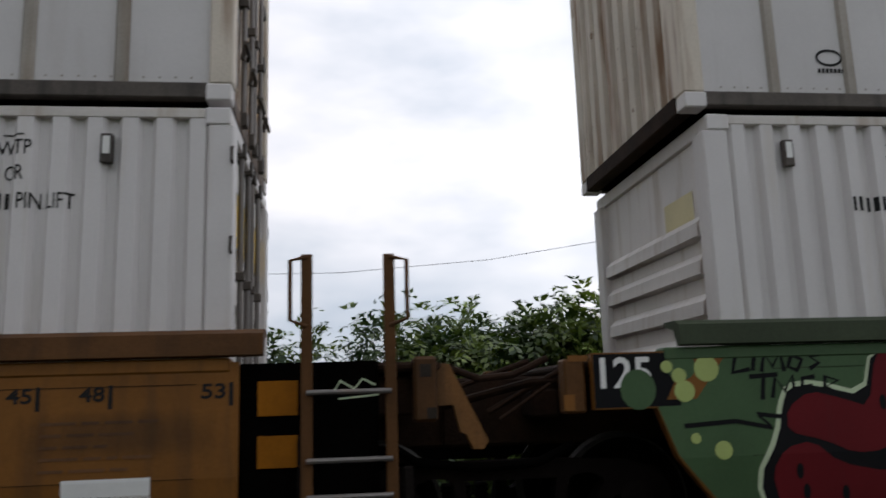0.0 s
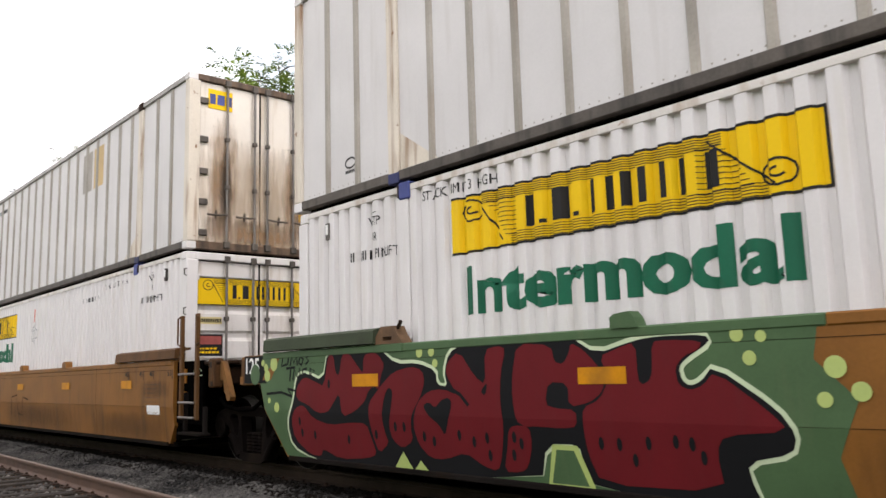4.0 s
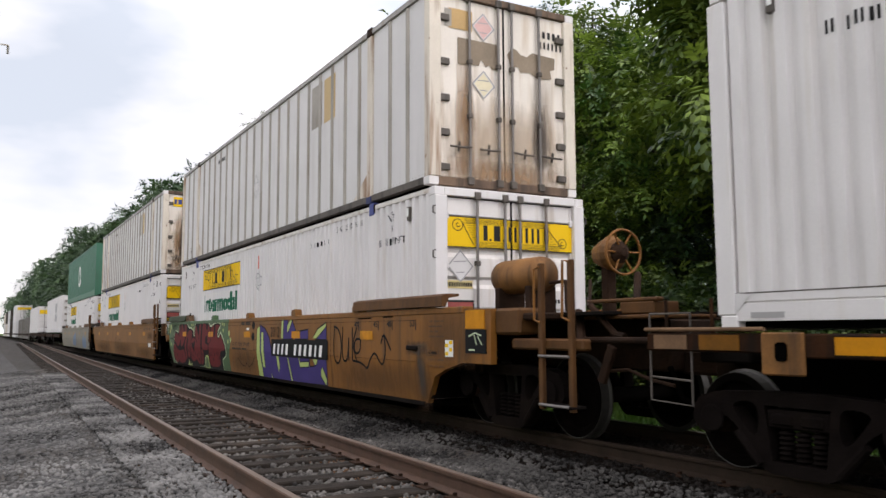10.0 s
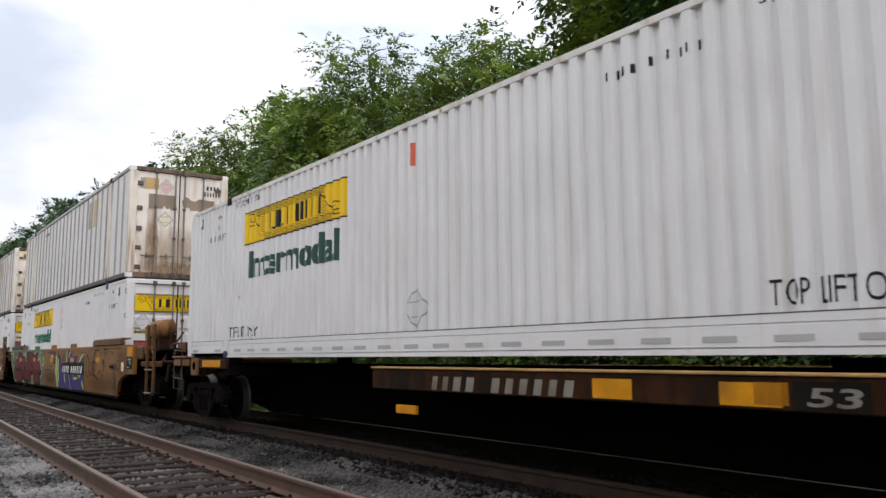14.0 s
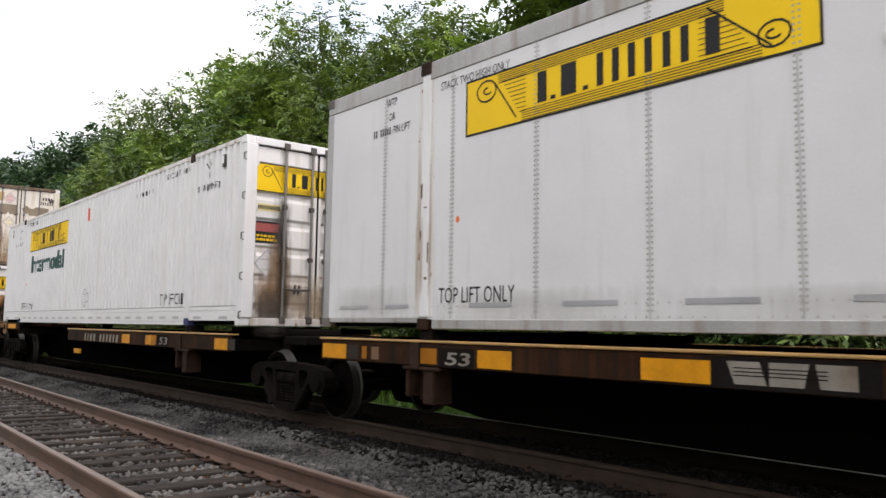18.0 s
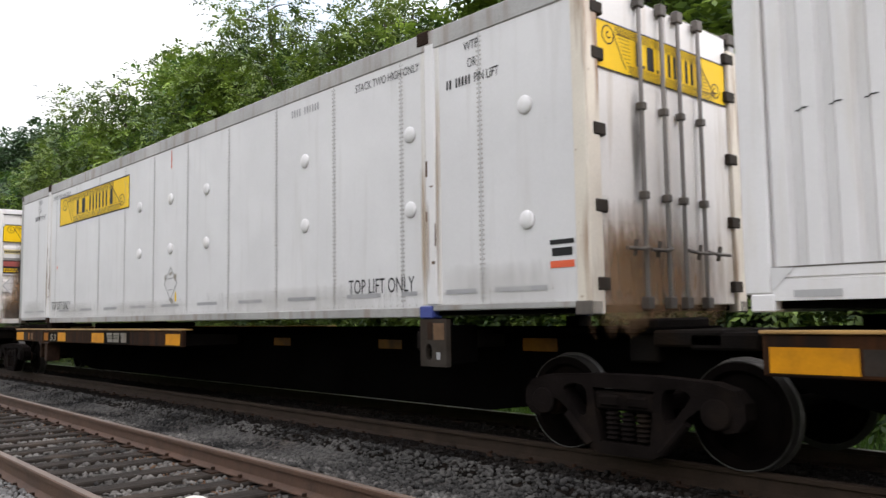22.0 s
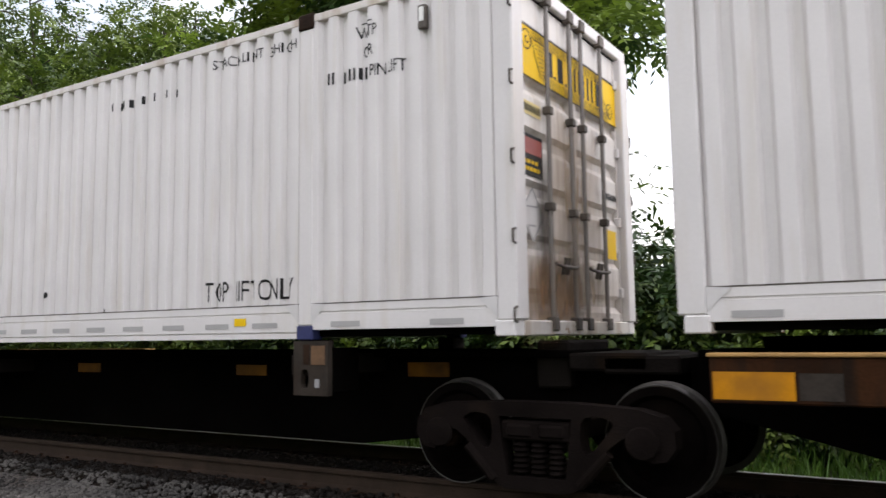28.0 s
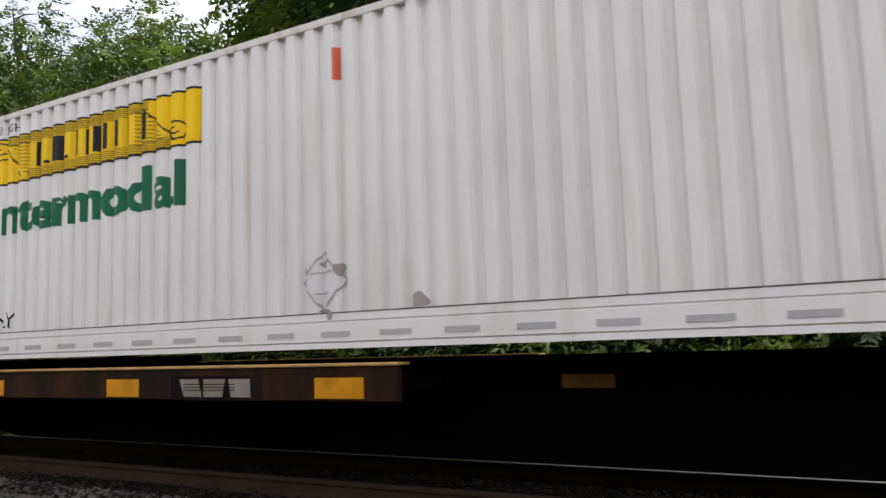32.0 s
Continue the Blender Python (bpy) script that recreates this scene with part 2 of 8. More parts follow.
M_RAILD = mat("dull_dark_alloy_rail", (0.085, 0.07, 0.058), 0.7, var=0.4, scale=2, dirt=(0.02, 0.016, 0.013), streak=0.7, cover=0.5)
M_GRND = mat("dusty_dark_green_paint", (0.040, 0.052, 0.029), 0.7, var=0.3, dirt=(0.03, 0.035, 0.02), cover=0.5, spec=0.2)
M_BLUED = mat("sooty_blue_casting_paint", (0.016, 0.021, 0.085), 0.7, var=0.4, dirt=(0.03, 0.02, 0.015), cover=0.5)
M_BLUE = mat("blue_casting_paint", (0.035, 0.05, 0.20), 0.6, var=0.3, dirt=(0.1, 0.07, 0.05), cover=0.6)
M_GREENC = mat("dark_green_container_paint", (0.035, 0.14, 0.085), 0.55, var=0.15, dirt=(0.06, 0.1, 0.07), streak=0.4)
M_GRN = mat("sprayed_green_paint", (0.055, 0.105, 0.044), 0.5, var=0.15, scale=2, dirt=(0.09, 0.12, 0.055), streak=0.4, bump=0.04, spec=0.3)
M_SRED = mat("sprayed_dark_red_paint", (0.118, 0.0075, 0.0105), 0.6, spec=0.15, var=0.12, scale=2, dirt=(0.10, 0.014, 0.016), streak=0.3, bump=0.04)
M_SBLK = mat("sprayed_black_paint", (0.006, 0.006, 0.007), 0.7, spec=0.15, var=0.2, bump=0.04)
M_SPUR = mat("sprayed_purple_paint", (0.05, 0.034, 0.15), 0.6, spec=0.15, var=0.14, scale=2, dirt=(0.06, 0.04, 0.12), streak=0.3, bump=0.04)
M_LIME = mat("sprayed_lime_paint", (0.38, 0.46, 0.14), 0.5, var=0.1, scale=2, bump=0.04)
M_PALE = mat("sprayed_pale_green_paint", (0.50, 0.58, 0.38), 0.5, var=0.1, bump=0.04)
M_WOODT = mat("weathered_tie_timber", (0.022, 0.0175, 0.014), 0.9, spec=0.15, var=0.4, scale=6, bump=0.6, bscale=25, dirt=(0.052, 0.038, 0.028), cover=0.54)
M_BARK = mat("dark_bark", (0.05, 0.04, 0.03), 0.9, var=0.3, scale=5, bump=0.8, bscale=20)
M_ROCK = mat("pale_limestone", (0.62, 0.58, 0.52), 0.8, var=0.15, scale=8, bump=0.4)


def leaf_mat(name, a, b, clump=0.55, low=-0.28, high=0.72):
    m = bpy.data.materials.new(name)
    m.use_nodes = True
    n, l = m.node_tree.nodes, m.node_tree.links
    p = n["Principled BSDF"]
    p.inputs["Roughness"].default_value = 0.5
    geo, ramp = n.new("ShaderNodeNewGeometry"), n.new("ShaderNodeValToRGB")
    ramp.color_ramp.elements[0].color, ramp.color_ramp.elements[1].color = (*a, 1), (*b, 1)
    co, no, ma = n.new("ShaderNodeTexCoord"), n.new("ShaderNodeTexNoise"), n.new("ShaderNodeMath")
    no.inputs["Scale"].default_value, no.inputs["Detail"].default_value = clump, 2
    ma.operation = "MULTIPLY_ADD"; ma.inputs[1].default_value = 0.45
    sc = n.new("ShaderNodeMapRange")
    sc.inputs["From Min"].default_value, sc.inputs["From Max"].default_value, sc.inputs["To Min"].default_value, sc.inputs["To Max"].default_value = 0.36, 0.64, low, high
    sc.clamp = False
    l.new(co.outputs["Object"], no.inputs["Vector"]); l.new(no.outputs[0], sc.inputs["Value"])
    l.new(geo.outputs["Random Per Island"], ma.inputs[0]); l.new(sc.outputs[0], ma.inputs[2])
    l.new(ma.outputs[0], ramp.inputs[0]); l.new(ramp.outputs[0], p.inputs["Base Color"])
    tr, mx = n.new("ShaderNodeBsdfTranslucent"), n.new("ShaderNodeMixShader")
    mx.inputs[0].default_value = 0.22
    l.new(ramp.outputs[0], tr.inputs[0]); l.new(p.outputs[0], mx.inputs[1]); l.new(tr.outputs[0], mx.inputs[2])
    l.new(mx.outputs[0], n["Material Output"].inputs[0])
    return m

M_LEAF = leaf_mat("broad_leaf_green", (0.026, 0.062, 0.009), (0.215, 0.305, 0.038))
M_LEAF2 = leaf_mat("young_leaf_green", (0.046, 0.118, 0.015), (0.285, 0.40, 0.058))
M_LEAF3 = leaf_mat("deep_leaf_green", (0.022, 0.052, 0.009), (0.18, 0.25, 0.036))
M_LEAF5 = leaf_mat("shaded_leaf_green", (0.020, 0.052, 0.009), (0.215, 0.30, 0.038))
M_LEAF4 = leaf_mat("distant_dark_leaf_green", (0.012, 0.038, 0.013), (0.062, 0.115, 0.036))
M_GRASS = leaf_mat("grass_blade_green", (0.055, 0.13, 0.014), (0.14, 0.25, 0.035))


def gravel_mat(name, a, b, c):
    """Crushed stone: every cell of the pattern is one stone with its own tone."""
    m = bpy.data.materials.new(name)
    m.use_nodes = True
    n, l = m.node_tree.nodes, m.node_tree.links
    p = n["Principled BSDF"]
    p.inputs["Roughness"].default_value, p.inputs["Specular IOR Level"].default_value = 0.9, 0.15
    co, vo, ra = n.new("ShaderNodeTexCoord"), n.new("ShaderNodeTexVoronoi"), n.new("ShaderNodeValToRGB")
    vo.inputs["Scale"].default_value = 19
    l.new(co.outputs["Object"], vo.inputs["Vector"])
    sep = n.new("ShaderNodeSeparateColor")
    l.new(vo.outputs["Color"], sep.inputs[0])
    ra.color_ramp.elements[0].color, ra.color_ramp.elements[1].color = (*a, 1), (*b, 1)
    l.new(sep.outputs[0], ra.inputs[0])
    no, r2, mx = n.new("ShaderNodeTexNoise"), n.new("ShaderNodeValToRGB"), n.new("ShaderNodeMix")
    no.inputs["Scale"].default_value, no.inputs["Detail"].default_value = 0.8, 6
    r2.color_ramp.elements[0].position, r2.color_ramp.elements[1].position = 0.5, 0.68
    l.new(co.outputs["Object"], no.inputs["Vector"]); l.new(no.outputs[0], r2.inputs[0])
    mx.data_type = "RGBA"; mx.inputs[7].default_value = (*c, 1)
    fac = n.new("ShaderNodeMath"); fac.operation = "MULTIPLY"; fac.inputs[1].default_value = 0.6
    l.new(r2.outputs[0], fac.inputs[0]); l.new(fac.outputs[0], mx.inputs[0]); l.new(ra.outputs[0], mx.inputs[6])
    l.new(mx.outputs[2], p.inputs["Base Color"])
    bp = n.new("ShaderNodeBump"); bp.invert = True
    bp.inputs["Strength"].default_value, bp.inputs["Distance"].default_value = 1.0, 0.03
    l.new(vo.outputs["Distance"], bp.inputs["Height"]); l.new(bp.outputs[0], p.inputs["Normal"])
    return m

M_GRAVEL = gravel_mat("crushed_stone_ballast", (0.023, 0.022, 0.0215), (0.118, 0.114, 0.110), (0.052, 0.042, 0.033))
M_GRAVELT = gravel_mat("dusty_brown_track_ballast", (0.017, 0.0156, 0.0146), (0.088, 0.081, 0.074), (0.048, 0.036, 0.027))
# Brown track bed with the shade under the train put into its colour.
M_SHADEBED = gravel_mat("oil_stained_ballast", (0.0025, 0.002, 0.0016), (0.011, 0.008, 0.006), (0.007, 0.0045, 0.003))
M_SOIL = mat("grassy_soil", (0.07, 0.12, 0.03), 0.9, var=0.4, scale=0.8, bump=0.6, dirt=(0.10, 0.075, 0.05), cover=0.5)


def stone_mat(name, a, b):
    m = leaf_mat(name, a, b, 0.9, -0.1, 0.65)
    n, l = m.node_tree.nodes, m.node_tree.links
    n["Principled BSDF"].inputs["Roughness"].default_value, n["Principled BSDF"].inputs["Specular IOR Level"].default_value = 0.9, 0.2
    l.new(n["Principled BSDF"].outputs[0], n["Material Output"].inputs[0])
    return m

M_STONE = stone_mat("loose_ballast_stone", (0.018, 0.017, 0.0168), (0.185, 0.178, 0.171))
# A darker tone than M_STONE, for the strip beside the train.
M_STONEB = stone_mat("rust_dusted_ballast_stone", (0.0065, 0.0058, 0.0054), (0.084, 0.078, 0.071))
M_STONET = stone_mat("dusty_brown_track_stone", (0.015, 0.0136, 0.0127), (0.165, 0.152, 0.139))
M_LITTER = stone_mat("rust_brown_grit", (0.035, 0.017, 0.009), (0.15, 0.08, 0.042))
# Loose stones of that bed, the train's shade in their colour too.
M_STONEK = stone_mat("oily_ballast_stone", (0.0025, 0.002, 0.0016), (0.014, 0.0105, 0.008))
M_SHADEBED.node_tree.nodes["Principled BSDF"].inputs["Specular IOR Level"].default_value = 0.03


def stain_mat(name, col, amount):
    """Thin dirt that thins out towards the edge of its patch."""
    m = bpy.data.materials.new(name)
    m.use_nodes = True
    n, l = m.node_tree.nodes, m.node_tree.links
    p = n["Principled BSDF"]
    p.inputs["Base Color"].default_value, p.inputs["Roughness"].default_value = (*col, 1), 0.7
    co, sep, edge = n.new("ShaderNodeTexCoord"), n.new("ShaderNodeSeparateXYZ"), []
    l.new(co.outputs["UV"], sep.inputs[0])
    for i in (0, 1):
        a, b = n.new("ShaderNodeMath"), n.new("ShaderNodeMath")
        a.operation, b.operation = "SUBTRACT", "MULTIPLY"
        a.inputs[0].default_value = 1.0
        l.new(sep.outputs[i], a.inputs[1]); l.new(sep.outputs[i], b.inputs[0]); l.new(a.outputs[0], b.inputs[1])
        edge.append(b)
    both = n.new("ShaderNodeMath"); both.operation = "MULTIPLY"
    l.new(edge[0].outputs[0], both.inputs[0]); l.new(edge[1].outputs[0], both.inputs[1])
    mp, no = n.new("ShaderNodeMapping"), n.new("ShaderNodeTexNoise")
    mp.inputs["Scale"].default_value = (9, 9, 1.6)
    no.inputs["Scale"].default_value, no.inputs["Detail"].default_value = 1.5, 6
    l.new(co.outputs["Object"], mp.inputs[0]); l.new(mp.outputs[0], no.inputs["Vector"])
    add = n.new("ShaderNodeMath"); add.operation = "MULTIPLY_ADD"; add.inputs[1].default_value = 16.0
    l.new(both.outputs[0], add.inputs[0]); l.new(no.outputs[0], add.inputs[2])
    rg = n.new("ShaderNodeMapRange")
    rg.inputs["From Min"].default_value, rg.inputs["From Max"].default_value = 0.55, 1.45
    rg.inputs["To Max"].default_value = amount
    l.new(add.outputs[0], rg.inputs["Value"])
    tr, mx = n.new("ShaderNodeBsdfTransparent"), n.new("ShaderNodeMixShader")
    l.new(rg.outputs[0], mx.inputs[0]); l.new(tr.outputs[0], mx.inputs[1]); l.new(p.outputs[0], mx.inputs[2])
    l.new(mx.outputs[0], n["Material Output"].inputs[0])
    return m

M_SRUST = stain_mat("running_rust_stain", (0.30, 0.17, 0.08), 0.62)
M_SBROWN = stain_mat("pale_brown_grime", (0.42, 0.30, 0.19), 0.5)
M_SSOOT = stain_mat("soot_stain", (0.06, 0.045, 0.035), 0.65)
M_SPALE = stain_mat("pale_road_film", (0.42, 0.38, 0.34), 0.22)
M_SDUST = stain_mat("brake_dust_film", (0.085, 0.042, 0.016), 0.4)

# ---- building tools ----
YC = SIDE + 1.295          # centre line of the train's track
NEAR = -1.295              # near side of a container, from that line


ONE_BY_ONE = {"name_blocks": "name_block", "number_bars": "number_bar", "name_bars": "name_bar", "stencil_bars": "stencil_bar", "spray_dots": "spray_dot", "ink_dots": "ink_dot",
              "reflector_strip": "reflector_dash", "maker_blocks": "maker_block", "mark_blocks": "mark_block"}
ONE_BY_ONE.update({n: n for n in ("spray_detail", "spray_paint", "reflector", "scuff", "label_scrap", "amber_panel", "sill_reflector", "paint_patch", "bottom_rail", "door_header", "front_sill",
                                  "gusset_plate", "emblem", "maker_panel", "end_platform", "cross_beam", "tank_saddle", "keeper", "scratch", "end_beam", "end_post", "end_stand", "bracket_step", "paint_scab", "bracket_web", "plate_seam", "mark_rule", "low_bracket", "tag_square", "pedestal")})
ONE_BY_ONE["sticker_bars"] = "sticker_bar"
ONE_BY_ONE["scroll_drawing"] = "scroll_line"


def islands(bm):
    """The connected pieces of a mesh, each by itself."""
    todo = set(bm.verts)
    while todo:
        seed = min(todo, key=lambda v: v.index)
        got, edge = {seed}, [seed]
        while edge:
            v = edge.pop()
            for e in v.link_edges:
                w = e.other_vert(v)
                if w not in got:
                    got.add(w); edge.append(w)
        todo -= got
        piece, at = bmesh.new(), {}
        for v in sorted(got, key=lambda q: q.index):
            at[v] = piece.verts.new(v.co)
        for f in {f for v in got for f in v.link_faces}:
            piece.faces.new([at[v] for v in f.verts])
        yield piece


def part(name, bm, material, parent, label="", smooth=False):
    if name in ONE_BY_ONE:
        bm.verts.index_update()
        obs = [solid(ONE_BY_ONE[name], piece, material, parent, label, smooth) for piece in islands(bm)]
        bm.free()
        return obs[0]
    return solid(name, bm, material, parent, label, smooth)


def solid(name, bm, material, parent, label="", smooth=False):
    me = bpy.data.meshes.new(name)
    bmesh.ops.recalc_face_normals(bm, faces=bm.faces)
    bm.to_mesh(me)
    bm.free()
    me.materials.append(material)
    if smooth:
        for p in me.polygons:
            p.use_smooth = True
    ob = new(name, me)
    ob.parent = parent
    if label:
        tagged(ob, label)
    return ob


def shared(name, like, parent, m=None):
    """Another part on the same mesh."""
    ob = new(name, like.data)
    ob.parent = parent
    if m is not None:
        ob.matrix_local = m
    return ob


def thing(name, label, category, group="", kind=""):
    return tagged(new(name), label, category, group, kind)


def box(bm, x0, x1, y0, y1, z0, z1, bevel=0.0):
    v = bmesh.ops.create_cube(bm, size=1.0)["verts"]
    for w in v:
        w.co = ((x0 + x1) / 2 + w.co.x * (x1 - x0), (y0 + y1) / 2 + w.co.y * (y1 - y0), (z0 + z1) / 2 + w.co.z * (z1 - z0))
    if bevel:
        edges = list({e for w in v for e in w.link_edges})
        bmesh.ops.bevel(bm, geom=edges, offset=bevel, segments=1, affect="EDGES")
    return bm


def boxes(*rows, bevel=0.0):
    bm = bmesh.new()
    for r in rows:
        box(bm, *r, bevel=bevel)
    return bm


def tube(bm, pts, radii, seg=8, cap=True):
    """A round bar through the points, with a radius at each."""
    pts = [Vector(p) for p in pts]
    if isinstance(radii, (int, float)):
        radii = [radii] * len(pts)
    rings = []
    for i, p in enumerate(pts):
        d = (pts[min(i + 1, len(pts) - 1)] - pts[max(i - 1, 0)]).normalized()
        a = d.orthogonal().normalized()
        b = d.cross(a)
        rings.append([bm.verts.new(p + float(radii[i]) * (a * math.cos(2 * math.pi * k / seg) + b * math.sin(2 * math.pi * k / seg))) for k in range(seg)])
    for r, s in zip(rings, rings[1:]):
        best = min(range(seg), key=lambda o: sum((r[k].co - s[(k + o) % seg].co).length for k in range(0, seg, 2)))
        for k in range(seg):
            bm.faces.new((r[k], r[(k + 1) % seg], s[(k + 1 + best) % seg], s[(k + best) % seg]))
    if cap:
        bm.faces.new(rings[0]); bm.faces.new(rings[-1])
    return bm


def tubes(*rows, seg=8):
    bm = bmesh.new()
    for pts, r in rows:
        tube(bm, pts, r, seg)
    return bm


def lathe(bm, profile, centre=(0, 0, 0), axis="y", seg=28, ring_only=False):
    """A turned body: (radius, along) pairs round the axis."""
    c = Vector(centre)
    rings = []
    for r, a in profile:
        ring = []
        for k in range(seg):
            p, q = r * math.cos(2 * math.pi * k / seg), r * math.sin(2 * math.pi * k / seg)
            ring.append(bm.verts.new(c + Vector({"x": (a, p, q), "y": (p, a, q), "z": (p, q, a)}[axis])))
        rings.append(ring)
    for r, s in zip(rings, rings[1:]):
        for k in range(seg):
            bm.faces.new((r[k], r[(k + 1) % seg], s[(k + 1) % seg], s[k]))
    if ring_only:
        for k in range(seg):
            bm.faces.new((rings[-1][k], rings[-1][(k + 1) % seg], rings[0][(k + 1) % seg], rings[0][k]))
    else:
        bm.faces.new(rings[0]); bm.faces.new(rings[-1])
    return bm


def slab(outline, y0, y1, holes=()):
    """A plate in the x-z plane with holes, from y0 to y1."""
    bm = bmesh.new()
    edges = []
    for loop in (outline, *holes):
        vs = [bm.verts.new((x, y0, z)) for x, z in loop]
        edges += [bm.edges.new((vs[i], vs[(i + 1) % len(vs)])) for i in range(len(vs))]
    faces = bmesh.ops.triangle_fill(bm, edges=edges, use_beauty=True)["geom"]
    faces = [f for f in faces if isinstance(f, bmesh.types.BMFace)]
    ext = bmesh.ops.extrude_face_region(bm, geom=faces)["geom"]
    for v in ext:
        if isinstance(v, bmesh.types.BMVert):
            v.co.y = y1
    return bm


def smooth_loop(pts, rounds=2):
    """Corners cut away, for hand-drawn outlines."""
    for _ in range(rounds):
        out = []
        for i, (x, z) in enumerate(pts):
            u, w = pts[(i + 1) % len(pts)]
            out += [(0.78 * x + 0.22 * u, 0.78 * z + 0.22 * w), (0.22 * x + 0.78 * u, 0.22 * z + 0.78 * w)]
        pts = out
    return pts


def flat(*loops):
    """Flat patches in the x-z plane."""
    bm = bmesh.new()
    for pts in loops:
        vs = [bm.verts.new((x, 0, z)) for x, z in pts]
        edges = [bm.edges.new((vs[i], vs[(i + 1) % len(vs)])) for i in range(len(vs))]
        bmesh.ops.triangle_fill(bm, edges=edges, use_beauty=True)
    return bm


def inset(pts, d):
    """The outline drawn in by d."""
    out, n = [], len(pts)
    area = sum(pts[i][0] * pts[(i + 1) % n][1] - pts[(i + 1) % n][0] * pts[i][1] for i in range(n))
    k = d if area > 0 else -d
    for i, (x, z) in enumerate(pts):
        (a, b), (c, e) = pts[i - 1], pts[(i + 1) % n]
        dx, dz = c - a, e - b
        l = math.hypot(dx, dz) or 1
        out.append((x - dz / l * k, z + dx / l * k))
    return out


def rect(x0, x1, z0, z1):
    return [(x0, z0), (x1, z0), (x1, z1), (x0, z1)]


def blob(x, z, rx, rz, n=14):
    return [(x + rx * math.cos(2 * math.pi * k / n), z + rz * math.sin(2 * math.pi * k / n)) for k in range(n)]


def smooth_line(pts, rounds=2):
    """An open line with its corners cut away."""
    for _ in range(rounds):
        out = [pts[0]]
        for (x, z), (u, w) in zip(pts, pts[1:]):
            out += [(0.75 * x + 0.25 * u, 0.75 * z + 0.25 * w), (0.25 * x + 0.75 * u, 0.25 * z + 0.75 * w)]
        pts = out + [pts[-1]]
    return pts


def slanted(bm, z0, lean=0.22):
    for v in bm.verts:
        v.co.x += lean * (v.co.z - z0)
    return bm


def stroke(pts, w):
    """A line of paint of width w."""
    a, b = [], []
    for i, p in enumerate(pts):
        q, r = pts[max(i - 1, 0)], pts[min(i + 1, len(pts) - 1)]
        dx, dz = r[0] - q[0], r[1] - q[1]
        n = math.hypot(dx, dz) or 1
        a.append((p[0] - dz / n * w / 2, p[1] + dx / n * w / 2))
        b.append((p[0] + dz / n * w / 2, p[1] - dx / n * w / 2))
    return [[a[i], a[i + 1], b[i + 1], b[i]] for i in range(len(pts) - 1)]


def curl(x, z, r, a0, a1, n=12, squash=1.0):
    return [(x + r * math.cos(radians(a0 + (a1 - a0) * k / n)), z + squash * r * math.sin(radians(a0 + (a1 - a0) * k / n))) for k in range(n + 1)]


def lettering(body, x, z, height, width=0.0, bold=0.0, spacing=1.0):
    """Built-in letters, standing in the x-z plane with their lower left corner at x, z."""
    cu = bpy.data.curves.new("letters", "FONT")
    cu.body, cu.size, cu.offset, cu.space_character = body, 1.0, bold, spacing
    cu.resolution_u = 3
    ob = new("letters", cu)
    me = bpy.data.meshes.new_from_object(ob.evaluated_get(bpy.context.evaluated_depsgraph_get()))
    bpy.data.objects.remove(ob)
    bm = bmesh.new()
    bm.from_mesh(me)
    bpy.data.meshes.remove(me)
    xs, ys = [v.co.x for v in bm.verts], [v.co.y for v in bm.verts]
    k = height / (max(ys) - min(ys))
    kx = width / (max(xs) - min(xs)) if width else k
    x0, y0 = min(xs), min(ys)
    for v in bm.verts:
        v.co = (x + (v.co.x - x0) * kx, 0, z + (v.co.y - y0) * k)
    return bm


def bars(x, z, height, widths, gap):
    """Plain blocks in place of lettering that is not spelled out."""
    loops = []
    for w in widths:
        if w > 0:
            loops.append(rect(x, x + w, z, z + height))
        x += abs(w) + gap
    return flat(*loops)


PITCH, DEPTH = 0.218, 0.051
BREAKS = (0.0, 0.096, 0.128, 0.186)      # outer flat, slope, recess, slope


def wave(x):
    """Depth of the side wall's corrugation at x."""
    p = (x - 0.19) % PITCH
    if p < BREAKS[1]:
        return 0.0
    if p < BREAKS[2]:
        return DEPTH * (p - BREAKS[1]) / (BREAKS[2] - BREAKS[1])
    if p < BREAKS[3]:
        return DEPTH
    return DEPTH * (PITCH - p) / (PITCH - BREAKS[3])


def drape(bm, lift=0.003, kind="wave", base=NEAR + 0.012):
    """Lays flat paint on the corrugated side wall, or on a folded well side."""
    if kind == "wave":
        xs = [v.co.x for v in bm.verts]
        k0, k1 = int((min(xs) - 0.19) // PITCH), int((max(xs) - 0.19) // PITCH) + 1
        for k in range(k0, k1 + 1):
            for o in BREAKS:
                x = 0.19 + k * PITCH + o
                if min(xs) < x < max(xs):
                    bmesh.ops.bisect_plane(bm, geom=bm.verts[:] + bm.edges[:] + bm.faces[:], plane_co=(x, 0, 0), plane_no=(1, 0, 0))
        for v in bm.verts:
            v.co.y = base + wave(v.co.x) - lift
    elif kind == "fold":
        bmesh.ops.bisect_plane(bm, geom=bm.verts[:] + bm.edges[:] + bm.faces[:], plane_co=(0, 0, FOLD), plane_no=(0, 0, 1))
        for v in bm.verts:
            v.co.y = fold(v.co.z) - lift
    else:
        for v in bm.verts:
            v.co.y = base - lift
    return bm


FOLD = 0.78
WELLY = -1.5


def fold(z):
    return WELLY + max(0.0, FOLD - z) * 0.10


def sheet(bm, grid):
    """A surface through a grid of points."""
    vs = [[bm.verts.new(p) for p in row] for row in grid]
    for r, s in zip(vs, vs[1:]):
        for i in range(len(r) - 1):
            bm.faces.new((r[i], r[i + 1], s[i + 1], s[i]))
    return bm


